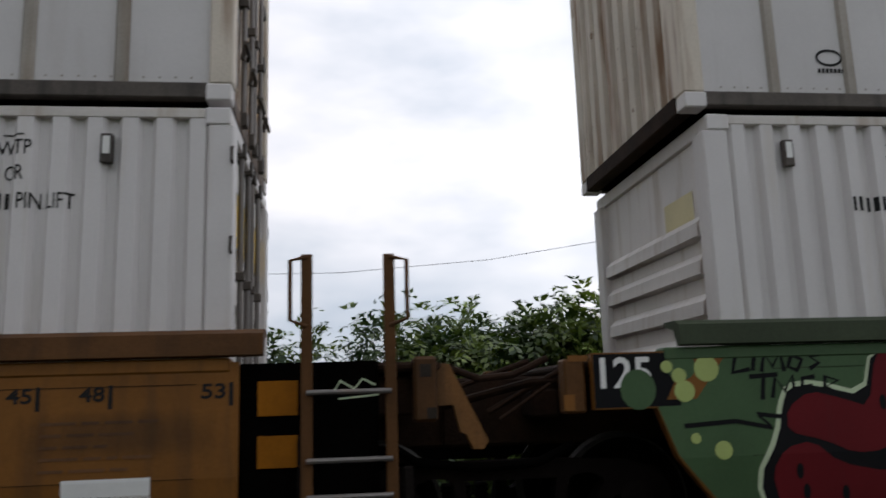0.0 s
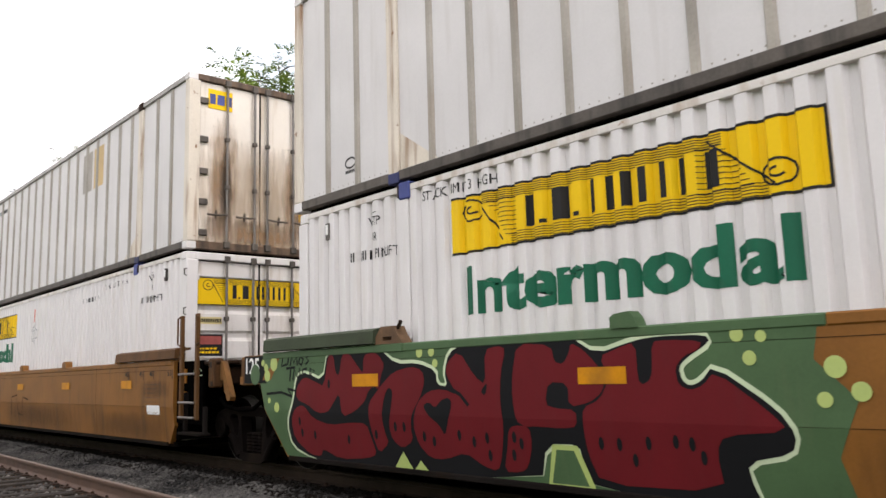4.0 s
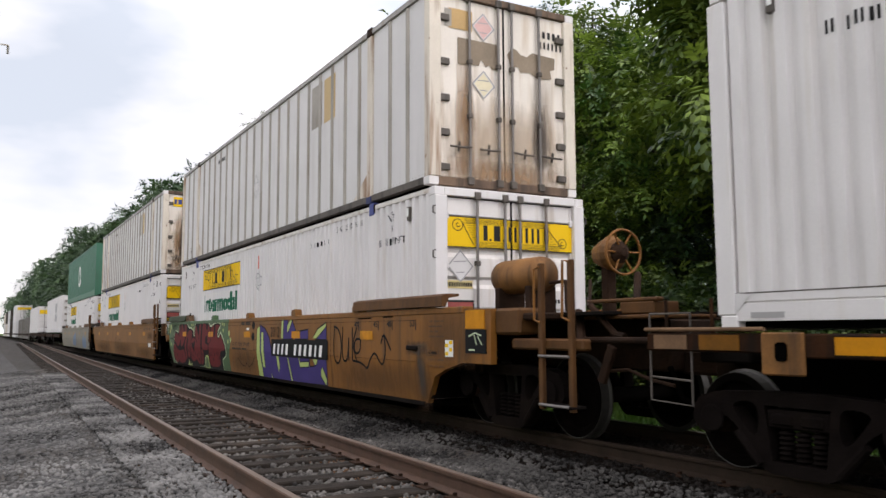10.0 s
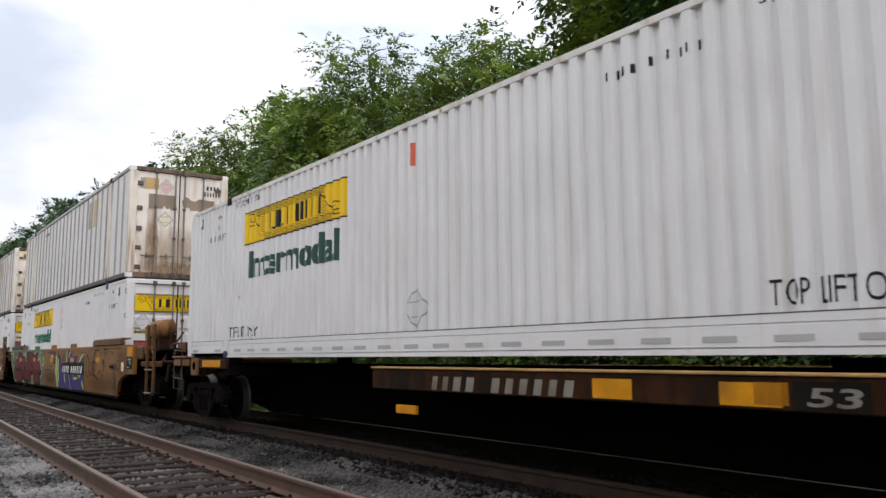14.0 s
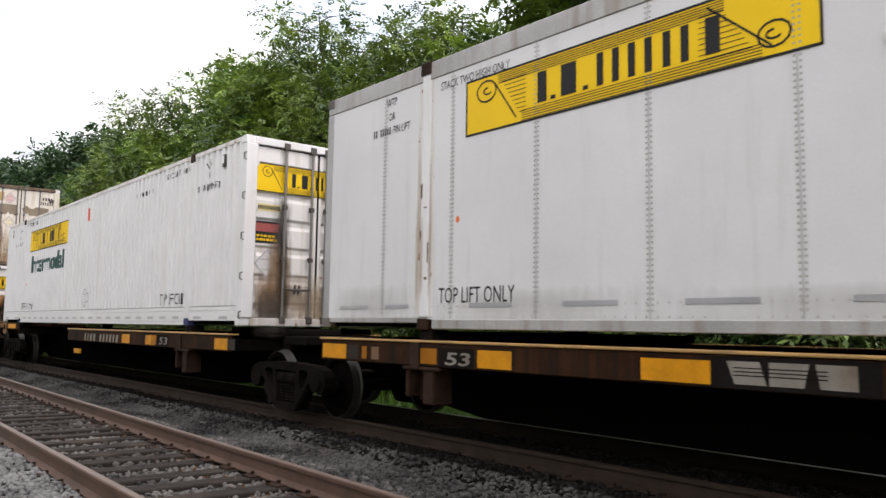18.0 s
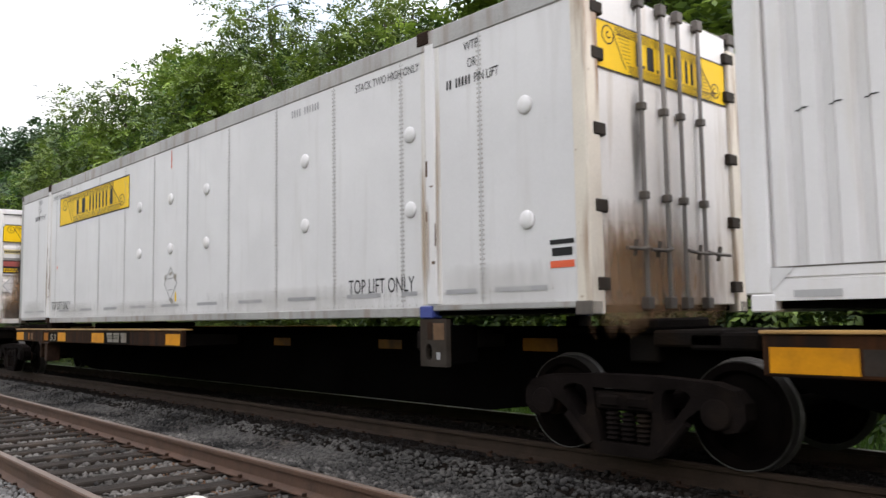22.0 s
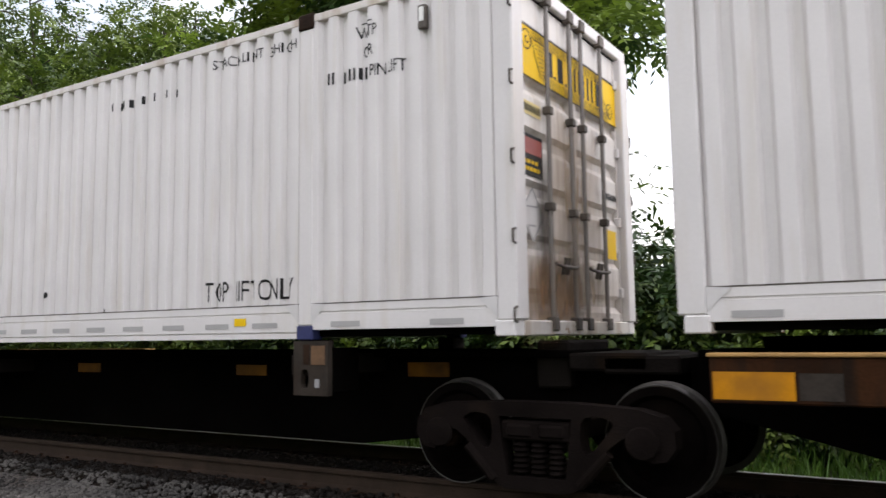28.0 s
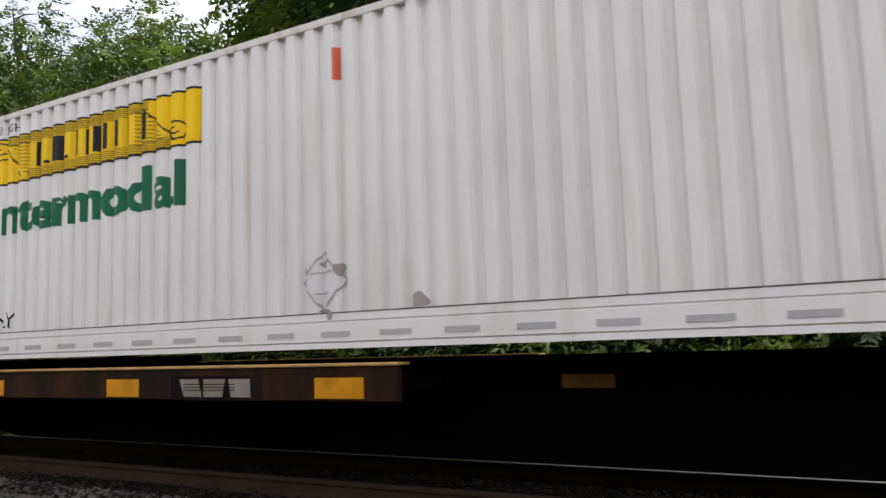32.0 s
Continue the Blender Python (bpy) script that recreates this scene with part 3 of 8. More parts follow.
def turned(bm, m):
    bmesh.ops.transform(bm, matrix=m, verts=bm.verts)
    return bm


def stain(parent, name, place, x0, x1, z0, z1, material, lift=0.005):
    """A patch of thin dirt with its own edges."""
    bm = bmesh.new()
    uv = bm.loops.layers.uv.new("uv")
    f = bm.faces.new([bm.verts.new((x, 0, z)) for x, z in rect(x0, x1, z0, z1)])
    for loop, c in zip(f.loops, ((0, 0), (1, 0), (1, 1), (0, 1))):
        loop[uv].uv = c
    return solid(name, place(bm, lift), material, parent)


def end_plane(bm, x):
    """Flat patches drawn as (across, z) turned onto an end of a container at x."""
    for v in bm.verts:
        v.co = (x, v.co.x, v.co.z)
    return bm

# ---- containers (53 ft); x from the front end, z from the underside ----
LEN, WID, HGT = 16.15, 2.59, 2.89


def corrugated_wall(side):
    """One long wall: folded sheet outside, plain inside."""
    bm = bmesh.new()
    xs = [0.14]
    k = 0
    while 0.19 + k * PITCH < LEN - 0.14:
        xs += [0.19 + k * PITCH + o for o in BREAKS if 0.14 < 0.19 + k * PITCH + o < LEN - 0.14]
        k += 1
    xs.append(LEN - 0.14)
    out = [(x, side * (-NEAR - 0.012 - wave(x)), z) for z in (0.30, HGT - 0.075) for x in xs]
    inn = [(x, side * 1.2, z) for z in (0.30, HGT - 0.075) for x in xs]
    n = len(xs)
    sheet(bm, [out[:n], out[n:]]); sheet(bm, [inn[:n], inn[n:]])
    return bm


def lock_rods(box_ob, x, rows, z0, z1, handles):
    for i, y in enumerate(rows):
        rod = part("lock_rod", tubes(([(x + 0.05, y, z0), (x + 0.05, y, z1)], 0.021)), M_GALV, box_ob)
        part("keeper", boxes((x + 0.01, x + 0.085, y - 0.05, y + 0.05, z0 - 0.02, z0 + 0.09), (x + 0.01, x + 0.085, y - 0.05, y + 0.05, z1 - 0.09, z1 + 0.02),
                             (x + 0.01, x + 0.085, y - 0.035, y + 0.035, z0 + 0.95, z0 + 1.02), (x + 0.01, x + 0.085, y - 0.035, y + 0.035, z0 + 1.75, z0 + 1.82), bevel=0.008), M_RAILD, rod)
        w = handles[i]
        part("handle", tubes(([(x + 0.08, y, z0 + 0.52), (x + 0.10, y + w * 0.12, z0 + 0.50), (x + 0.10, y + w * 0.36, z0 + 0.50)], 0.016),
                             ([(x + 0.06, y + w * 0.2, z0 + 0.44), (x + 0.09, y + w * 0.2, z0 + 0.58)], 0.02)), M_RAILD, rod)


def logo(parent, x0, x1, z0, z1, place, line=0.018):
    """Yellow name panel: border, ruled lines, two scrolls and blocks where the name stands."""
    w, h = x1 - x0, z1 - z0
    part("logo_panel", place(flat(rect(x0, x1, z0, z1)), 0.003), M_YELLOW, parent, "yellow painted name panel")
    b = line * 1.25
    part("logo_border", place(flat(rect(x0, x1, z0, z0 + b), rect(x0, x1, z1 - b, z1), rect(x0, x0 + b, z0, z1), rect(x1 - b, x1, z0, z1)), 0.005), M_INK, parent)
    loops = []
    for i in range(5):
        zz = z1 - h * (0.07 + 0.035 * i)
        loops += stroke([(x0 + w * 0.13, zz), (x0 + w * 0.80, zz)], line * 0.4)
        zz = z0 + h * (0.05 + 0.04 * i)
        loops += stroke([(x0 + w * 0.22, zz), (x0 + w * 0.88, zz)], line * 0.4)
    for i in range(9):
        zz = z0 + h * (0.2 + 0.075 * i)
        loops += stroke([(x0 + w * (0.21 - 0.008 * i), zz), (x0 + w * 0.235, zz)], line * 0.4)
        loops += stroke([(x0 + w * 0.74, zz), (x0 + w * (0.86 - 0.008 * i), zz)], line * 0.4)
    loops += stroke([(x0 + w * 0.12, z0 + h * 0.80), (x0 + w * 0.20, z0 + h * 0.12)], line) + stroke([(x0 + w * 0.76, z1 - h * 0.10), (x0 + w * 0.90, z0 + h * 0.16)], line)
    loops += stroke(curl(x0 + w * 0.085, z0 + h * 0.72, w * 0.038, 0, 360, squash=1.35 * 3.6 * h / w), line) + stroke(curl(x0 + w * 0.09, z0 + h * 0.72, w * 0.016, 90, 330, squash=3.6 * h / w), line)
    loops += stroke(curl(x0 + w * 0.905, z0 + h * 0.30, w * 0.034, 0, 360, squash=1.35 * 3.6 * h / w), line) + stroke(curl(x0 + w * 0.905, z0 + h * 0.30, w * 0.016, 90, 330, squash=3.6 * h / w), line)
    part("scroll_drawing", place(flat(*loops), 0.006), M_INK, parent)
    # plain blocks and upright bars where the name stands
    k, zb, hb = w / 3.65, z0 + h * 0.26, h * 0.50
    shapes = [rect(x0 + w * 0.262 + a * k, x0 + w * 0.262 + b * k, zb, zb + c * hb) for a, b, c in (
        (0.05, 0.165, 1.0), (0.215, 0.275, 0.13), (0.34, 0.52, 1.0), (0.595, 0.655, 0.13), (0.75, 0.822, 1.0), (0.915, 0.987, 1.0), (1.08, 1.152, 1.0),
        (1.245, 1.317, 1.0), (1.42, 1.492, 1.0), (1.585, 1.657, 1.0), (1.80, 1.925, 1.0))]
    part("name_blocks", place(flat(*shapes), 0.007), M_INK, parent)


def diamond(parent, x, z, r, place, worn=False):
    ring = [(x - r, z), (x, z - 1.08 * r), (x + r, z), (x, z + 1.08 * r)]
    part("placard_holder", place(flat(ring), 0.004), M_WHITE2, parent, "white diamond placard holder")
    loops = []
    for i in range(4):
        loops += stroke([ring[i], ring[(i + 1) % 4]], 0.018)
    loops += stroke([(x - 0.55 * r, z + 0.3 * r), (x + 0.5 * r, z + 0.36 * r)], 0.014) + stroke([(x - 0.35 * r, z - 0.45 * r), (x + 0.3 * r, z - 0.42 * r)], 0.014)
    part("placard_frame", place(flat(*loops), 0.007), M_TAPE, parent)
    if worn:
        part("scuff", place(flat(smooth_loop([(x - r, z + 0.1), (x - 0.7 * r, z + 0.16), (x - 0.75 * r, z)]), smooth_loop([(x - 0.3 * r, z + 0.7 * r), (x + 0.1, z + 0.8 * r), (x, z + 0.45 * r)]),
                               smooth_loop([(x + 0.4 * r, z + 0.55 * r), (x + r, z + 0.15), (x + 0.8 * r, z)]), smooth_loop([(x - 0.4 * r, z - r), (x + 0.45 * r, z - r), (x + 0.1, z - 1.5 * r)])), 0.009), M_POST, parent)


def on_wave(bm, lift):
    return drape(bm, lift, "wave")


def castings(box_ob, blue_top=False):
    for i, x in enumerate((0.0, LEN - 0.17)):
        for s in (-1, 1):
            for z in (0.0, HGT - 0.12):
                part("corner_casting", boxes((x, x + 0.17, s * 1.297 - (0.16 if s > 0 else 0), s * 1.297 + (0.16 if s < 0 else 0), z, z + 0.12), bevel=0.01), M_WHITE, box_ob)
    for x in (1.96, 14.02):
        for s in (-1, 1):
            part("lifting_casting", boxes((x, x + 0.18, min(s * 1.303, s * 1.15), max(s * 1.303, s * 1.15), HGT - 0.13, HGT + 0.012), bevel=0.01), M_RUST, box_ob)
            part("stacking_casting", boxes((x, x + 0.18, min(s * 1.303, s * 1.15), max(s * 1.303, s * 1.15), -0.012, 0.11), bevel=0.01), M_BLUED, box_ob)


def corrugated_container():
    c = thing("shipping_container", "white corrugated steel container with a yellow name panel", "container", "white corrugated containers")
    for s in (-1, 1):
        part("side_wall", corrugated_wall(s), M_WHITE, c)
        for x, w in ((-0.04, 0.19), (LEN - 0.15, 0.17)):
            part("corner_post", boxes((x, x + w, min(s * 1.293, s * 1.1), max(s * 1.293, s * 1.1), 0.12, HGT - 0.12), bevel=0.012), M_WHITE, c)
        for z in (0.16, 0.74, 1.34, 1.95, 2.56):
            part("door_hook", tubes(([(LEN + 0.012, s * 1.285, z - 0.055), (LEN + 0.012, s * 1.325, z - 0.045), (LEN + 0.012, s * 1.325, z + 0.045), (LEN + 0.012, s * 1.285, z + 0.055)], 0.011), seg=6), M_RAILD, c)
        for x in (1.97, 14.03):
            part("stacking_post", boxes((x, x + 0.16, min(s * 1.293, s * 1.15), max(s * 1.293, s * 1.15), 0.11, HGT - 0.13), bevel=0.012), M_WHITE, c)
        part("top_rail", boxes((0.17, LEN - 0.17, min(s * 1.288, s * 1.2), max(s * 1.288, s * 1.2), HGT - 0.075, HGT - 0.005), bevel=0.006), M_EDGE, c)
        for a, b, z in ((2.13, 14.03, 0.0), (0.15, 1.97, 0.075), (14.19, 16.0, 0.075)):
            low = [(s * 1.15, z), (s * 1.292, z), (s * 1.292, 0.046), (s * 1.262, 0.048), (s * 1.262, 0.058), (s * 1.286, 0.06)] if z == 0 else [(s * 1.15, z), (s * 1.286, z)]
            bm = slab(low + [(s * 1.286, 0.212), (s * 1.272, 0.216), (s * 1.272, 0.226), (s * 1.284, 0.232), (s * 1.284, 0.292), (s * 1.15, 0.292)], a, b)
            for v in bm.verts:
                v.co = (v.co.y, v.co.x, v.co.z)
            solid("bottom_rail", bm, M_WHITE, c)
            for x, w in ((a, 1), (b, -1)):
                part("corner_brace", drape(flat([(x, 0.3), (x + w * 0.16, 0.29), (x, 0.14)]), 0.004, "flat", NEAR + 0.008), M_WHITE2, c) if s < 0 else None
        # Thin dark strip draws the shadow line where wall meets bottom rail.
        part("sealant_line", boxes((0.15, 16.0, min(s * 1.2855, s * 1.2), max(s * 1.2855, s * 1.2), 0.292, 0.303)), M_RAILD, c, "dark strip for the shadow line at the foot of the wall")
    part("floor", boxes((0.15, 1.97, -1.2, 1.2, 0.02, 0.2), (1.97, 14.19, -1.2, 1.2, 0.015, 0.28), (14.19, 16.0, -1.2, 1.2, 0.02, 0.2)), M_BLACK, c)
    part("roof", boxes((0.1, LEN - 0.1, -1.2, 1.2, HGT - 0.05, HGT - 0.015)), M_EDGE, c)
    # front end: plain above, four level swages below
    bm = boxes((0.03, 0.09, -1.12, 1.12, 0.15, HGT - 0.12))
    part("front_wall", bm, M_DOORW, c)
    for z in (0.62, 0.92, 1.22, 1.52, 1.82, 2.10):
        bm = bmesh.new()
        sheet(bm, [[(0.029, y, z - 0.08), (-0.035, y, z - 0.06), (-0.03, y, z + 0.04), (0.029, y, z + 0.10)] for y in (-1.05, 1.05)])
        bmesh.ops.contextual_create(bm, geom=[e for e in bm.edges if e.is_boundary])
        part("front_swage", bm, M_DOORW, c)
    part("front_sill", boxes((0.0, 0.12, -1.13, 1.13, 0.0, 0.15), (0.0, 0.12, -1.13, 1.13, HGT - 0.12, HGT), bevel=0.01), M_WHITE, c)
    part("faded_sticker", end_plane(flat(rect(-0.9, -0.35, 2.2, 2.42)), 0.026), mat("faded_yellow_sticker", (0.66, 0.58, 0.32), 0.6), c)
    # door end
    xe = LEN - 0.06
    part("door_header", boxes((LEN - 0.14, LEN, -1.14, 1.14, HGT - 0.12, HGT), bevel=0.01), M_WHITE, c)
    part("door_sill", boxes((LEN - 0.14, LEN, -1.14, 1.14, 0.0, 0.12), bevel=0.01), M_EDGE, c, "rust-edged white door sill")
    for s in (-1, 1):
        a, b = (-1.12, -0.012) if s < 0 else (0.012, 1.12)
        prof = []
        for k in range(6):
            zc = 0.2 + k * 0.43
            prof += [(zc, 0.0), (zc + 0.06, -0.045), (zc + 0.13, -0.045), (zc + 0.17, 0.0)]
        prof = [(0.125, 0.0)] + [p for p in prof if p[0] < HGT - 0.14] + [(HGT - 0.125, 0.0)]
        bm = bmesh.new()
        sheet(bm, [[(xe + d, y, z) for z, d in prof] for y in (a + 0.05, b - 0.05)])
        sheet(bm, [[(xe - 0.05, y, z) for z, d in prof] for y in (a, b)])
        box(bm, xe - 0.05, xe + 0.008, a, a + 0.055, 0.125, HGT - 0.125)
        box(bm, xe - 0.05, xe + 0.008, b - 0.055, b, 0.125, HGT - 0.125)
        d = part("door", bm, M_DOORW, c, "white steel door with level swages and grime")
        for z in (0.35, 1.05, 1.75, 2.45):
            y = s * 1.14
            part("hinge", boxes((xe - 0.03, xe + 0.035, y - 0.09, y + 0.09, z, z + 0.10), bevel=0.01), M_WHITE, d)
        part("gasket", boxes((xe - 0.02, xe + 0.012, min(s * 0.002, s * 0.016), max(s * 0.002, s * 0.016), 0.13, HGT - 0.13)), M_BLACK, d)
        part("gasket", boxes((xe - 0.02, xe + 0.011, min(s * 1.121, s * 1.133), max(s * 1.121, s * 1.133), 0.13, HGT - 0.13)), M_BLACK, d)
        part("gasket", boxes((xe - 0.02, xe + 0.011, a, b, HGT - 0.137, HGT - 0.125)), M_BLACK, d)
    lock_rods(c, xe, (-0.60, -0.13, 0.13, 0.60), 0.06, HGT - 0.06, (1, -1, 1, -1))
    logo(c, -1.09, 1.13, 2.06, 2.50, lambda bm, l: end_plane(bm, xe + 0.006 + l), 0.012)
    diamond(c, -0.86, 0.95, 0.20, lambda bm, l: end_plane(bm, xe + 0.004 + l))
    part("warning_sticker", end_plane(flat(rect(-1.08, -0.64, 1.26, 1.60)), xe + 0.006), M_INK, c, "black warning sticker with a faded red field")
    part("sticker_field", end_plane(flat(rect(-1.06, -0.66, 1.44, 1.57)), xe + 0.008), M_FRED, c)
    part("sticker_bars", end_plane(bars(-1.05, 1.30, 0.035, [0.04, 0.05, 0.03, 0.05, 0.06, 0.04], 0.015), xe + 0.008), M_YELLOW, c)
    part("sticker_bars", end_plane(bars(-1.05, 1.36, 0.03, [0.05, 0.03, 0.06, 0.04, 0.05], 0.02), xe + 0.008), M_YELLOW, c)
    part("sticker_ground", end_plane(flat(rect(-1.1, -0.66, 1.76, 1.87)), xe + 0.0055), M_FYEL, c, "faded yellow number strip")
    part("number_bars", end_plane(bars(-1.08, 1.785, 0.06, [0.028] * 11, 0.010), xe + 0.007), M_INK, c)
    part("yellow_sticker", end_plane(flat(rect(0.76, 1.0, 0.72, 1.0)), xe + 0.007), M_YELLOW, c)
    part("number_bars", end_plane(bars(0.70, 1.30, 0.06, [0.04] * 6, 0.02), xe + 0.007), M_INK, c)
    castings(c)
    # painted side
    logo(c, 2.76, 6.48, 2.03, 2.60, on_wave)
    part("word_intermodal", drape(lettering("Intermodal", 2.95, 1.435, 0.468, 3.29, bold=0.033), 0.004), M_GREENINK, c, "dark green painted word")
    part("words_stack_limit", drape(lettering("STACK LIMIT 3 HIGH", 2.37, 2.655, 0.10, 1.04), 0.004), M_INK, c)
    part("words_wtp_or", drape(lettering("WTP", 1.39, 2.54, 0.10, 0.22), 0.004), M_INK, c)
    part("words_wtp_or", drape(lettering("OR", 1.44, 2.36, 0.10, 0.13), 0.004), M_INK, c)
    part("arrow_dash", drape(flat(rect(1.42, 1.56, 2.68, 2.69)), 0.004), M_INK, c)
    part("name_bars", drape(bars(1.07, 2.17, 0.105, [0.022, 0.025, -0.02, 0.022, 0.022, 0.025, 0.022, 0.022, 0.025], 0.024), 0.004), M_INK, c)
    part("words_pin_lift", drape(lettering("PIN LIFT", 1.54, 2.17, 0.105, 0.34), 0.004), M_INK, c)
    part("words_top_lift_only", drape(lettering("TOP  LIFT ONLY", 2.20, 0.35, 0.18, 1.19), 0.004), M_INK, c)
    part("words_top_lift_only", drape(lettering("TOP LIFT ONLY", 12.85, 0.35, 0.19, 1.12), 0.004), M_INK, c)
    part("words_stack_limit", drape(lettering("STACK LIMIT 3 HIGH", 12.90, 2.615, 0.095, 1.09), 0.004), M_INK, c)
    part("words_wtp_or", drape(lettering("WTP", 14.67, 2.56, 0.10, 0.22), 0.004), M_INK, c)
    part("words_wtp_or", drape(lettering("OR", 14.72, 2.39, 0.10, 0.13), 0.004), M_INK, c)
    part("arrow_dash", drape(flat(rect(14.70, 14.84, 2.69, 2.70)), 0.004), M_INK, c)
    part("name_bars", drape(bars(14.36, 2.20, 0.105, [0.022, 0.025, -0.02, 0.022, 0.022, 0.025, 0.022, 0.022, 0.025], 0.024), 0.004), M_INK, c)
    part("words_pin_lift", drape(lettering("PIN LIFT", 14.82, 2.20, 0.105, 0.34), 0.004), M_INK, c)
    part("number_bars", drape(bars(11.34, 2.455, 0.085, [0.020, 0.026, 0.022, 0.026, -0.04, 0.024, 0.022, 0.026, 0.024, 0.02, 0.024], 0.072), 0.004), M_INK, c)
    for x in (0.57, 15.32):
        part("sight_plate", boxes((x, x + 0.075, NEAR - 0.006, NEAR + 0.05, 2.50, 2.70), bevel=0.006), M_RAILD, c)
        part("sight_plate_slot", boxes((x + 0.015, x + 0.06, NEAR - 0.011, NEAR, 2.56, 2.68)), M_WHITEINK, c)
    loops = [rect(x, x + 0.31, 0.096, 0.143) for x in [0.3, 1.5, 14.4, 15.4] + [2.46 + 0.612 * k for k in range(19)]]
    part("reflector_strip", drape(flat(*loops), 0.003, "flat", NEAR + 0.007), M_REFLG, c, "grey reflective dashes")
    return c


def ribbed_container():
    """Sheet and post container: flat panels with proud posts on the outside."""
    c = thing("shipping_container", "weathered white ribbed container with rusty door end", "container", "ribbed upper containers")
    for s in (-1, 1):
        part("side_wall", boxes((0.14, LEN - 0.14, min(s * 1.25, s * 1.2), max(s * 1.25, s * 1.2), 0.12, HGT - 0.08)), M_WHITE2, c)
        for x in (0.0, LEN - 0.15):
            part("corner_post", boxes((x, x + 0.16, min(s * 1.293, s * 1.1), max(s * 1.293, s * 1.1), 0.12, HGT - 0.12), bevel=0.012), M_CREAM, c)
        for x in (1.95, 14.02):
            part("stacking_post", boxes((x, x + 0.18, min(s * 1.29, s * 1.15), max(s * 1.29, s * 1.15), 0.10, HGT - 0.12), bevel=0.012), M_CREAM if s < 0 else M_WHITE2, c)
        part("top_rail", boxes((0.16, LEN - 0.16, min(s * 1.285, s * 1.18), max(s * 1.285, s * 1.18), HGT - 0.10, HGT - 0.005), bevel=0.008), M_ROOFG, c)
        part("bottom_rail", boxes((0.16, LEN - 0.16, min(s * 1.285, s * 1.15), max(s * 1.285, s * 1.15), 0.02, 0.13), bevel=0.008), M_RAILD, c)
    rib = None
    xs = [0.73, 1.34] + [2.13 + 0.61 * k - 0.08 for k in range(1, 20)] + [14.82, 15.42]
    for s in (-1, 1):
        for x in xs:
            if rib is None:
                bm = slab([(-0.05, 0.0), (-0.03, 0.03), (0.03, 0.03), (0.05, 0.0)], 0, 1)
                for v in bm.verts:
                    v.co = (v.co.x, -1.248 - v.co.z, 0.13 + v.co.y * (HGT - 0.24))
                rib = part("side_rib", bm, M_POST, c, "brown-grey steel post")
                rib.location.x = x
            else:
                shared("side_rib", rib, c, pose(x, 0, 0) if s < 0 else pose(x, 0, 0, 0, 0, 180))
    loops = []
    for k in range(150):
        loops.append(rect(0.3 + 0.1045 * k, 0.315 + 0.1045 * k, 0.165, 0.18))
    part("rivet_row", drape(flat(*loops), 0.003, "flat", -1.25), M_POST, c)
    part("gusset_plate", drape(flat([(2.13, 0.14), (2.75, 0.14), (2.13, 0.55)], [(14.02, 0.14), (13.4, 0.14), (14.02, 0.55)]), 0.005, "flat", -1.25), M_CREAM, c, "stained triangular corner plate")
    part("floor", boxes((0.1, LEN - 0.1, -1.2, 1.2, 0.02, 0.12)), M_BLACK, c)
    part("roof", boxes((0.1, LEN - 0.1, -1.2, 1.2, HGT - 0.05, HGT - 0.015)), M_ROOFG, c)
    bm = bmesh.new()
    box(bm, 0.09, 0.12, -1.12, 1.12, 0.12, HGT - 0.1)
    part("front_wall", bm, M_RUST, c, "rust-stained front wall")
    for y in [-1.05 + 0.262 * k for k in range(9)]:
        bm = slab([(y - 0.10, 0.09), (y - 0.065, 0.01), (y + 0.065, 0.01), (y + 0.10, 0.09)], 0.15, HGT - 0.12)
        for v in bm.verts:
            v.co = (v.co.z, v.co.x, v.co.y)
        part("front_rib", bm, M_CREAM, c, "rust-stained upright pressed rib")
    part("front_sill", boxes((0.0, 0.13, -1.13, 1.13, 0.0, 0.15), (0.0, 0.13, -1.13, 1.13, HGT - 0.12, HGT), bevel=0.01), M_RUST, c)
    xe = LEN - 0.05
    part("door_header", boxes((LEN - 0.14, LEN, -1.14, 1.14, HGT - 0.11, HGT), (LEN - 0.14, LEN - 0.01, -1.14, 1.14, 0.0, 0.13), bevel=0.01), M_SILL, c)
    for s in (-1, 1):
        a, b = (-1.12, -0.01) if s < 0 else (0.01, 1.12)
        d = part("door", boxes((xe - 0.05, xe, a, b, 0.135, HGT - 0.115), bevel=0.008), M_DOORC, c, "flat rust-streaked door")
        for z in (0.22, 0.72, 1.22, 1.75, 2.4):
            y = s * 1.17
            part("hinge", boxes((xe - 0.02, xe + 0.05, min(y, y - s * 0.22), max(y, y - s * 0.22), z, z + 0.10), bevel=0.01), M_RAILD, d)
        part("gasket", boxes((xe - 0.03, xe + 0.004, min(s * 1.122, s * 1.135), max(s * 1.122, s * 1.135), 0.13, HGT - 0.12)), M_BLACK, d)
        part("gasket", boxes((xe - 0.03, xe + 0.004, min(s * 0.001, s * 0.014), max(s * 0.001, s * 0.014), 0.13, HGT - 0.12)), M_BLACK, d)
    lock_rods(c, xe, (-0.62, -0.12, 0.12, 0.62), 0.06, HGT - 0.05, (-1, -1, 1, 1))
    castings(c)
    return c


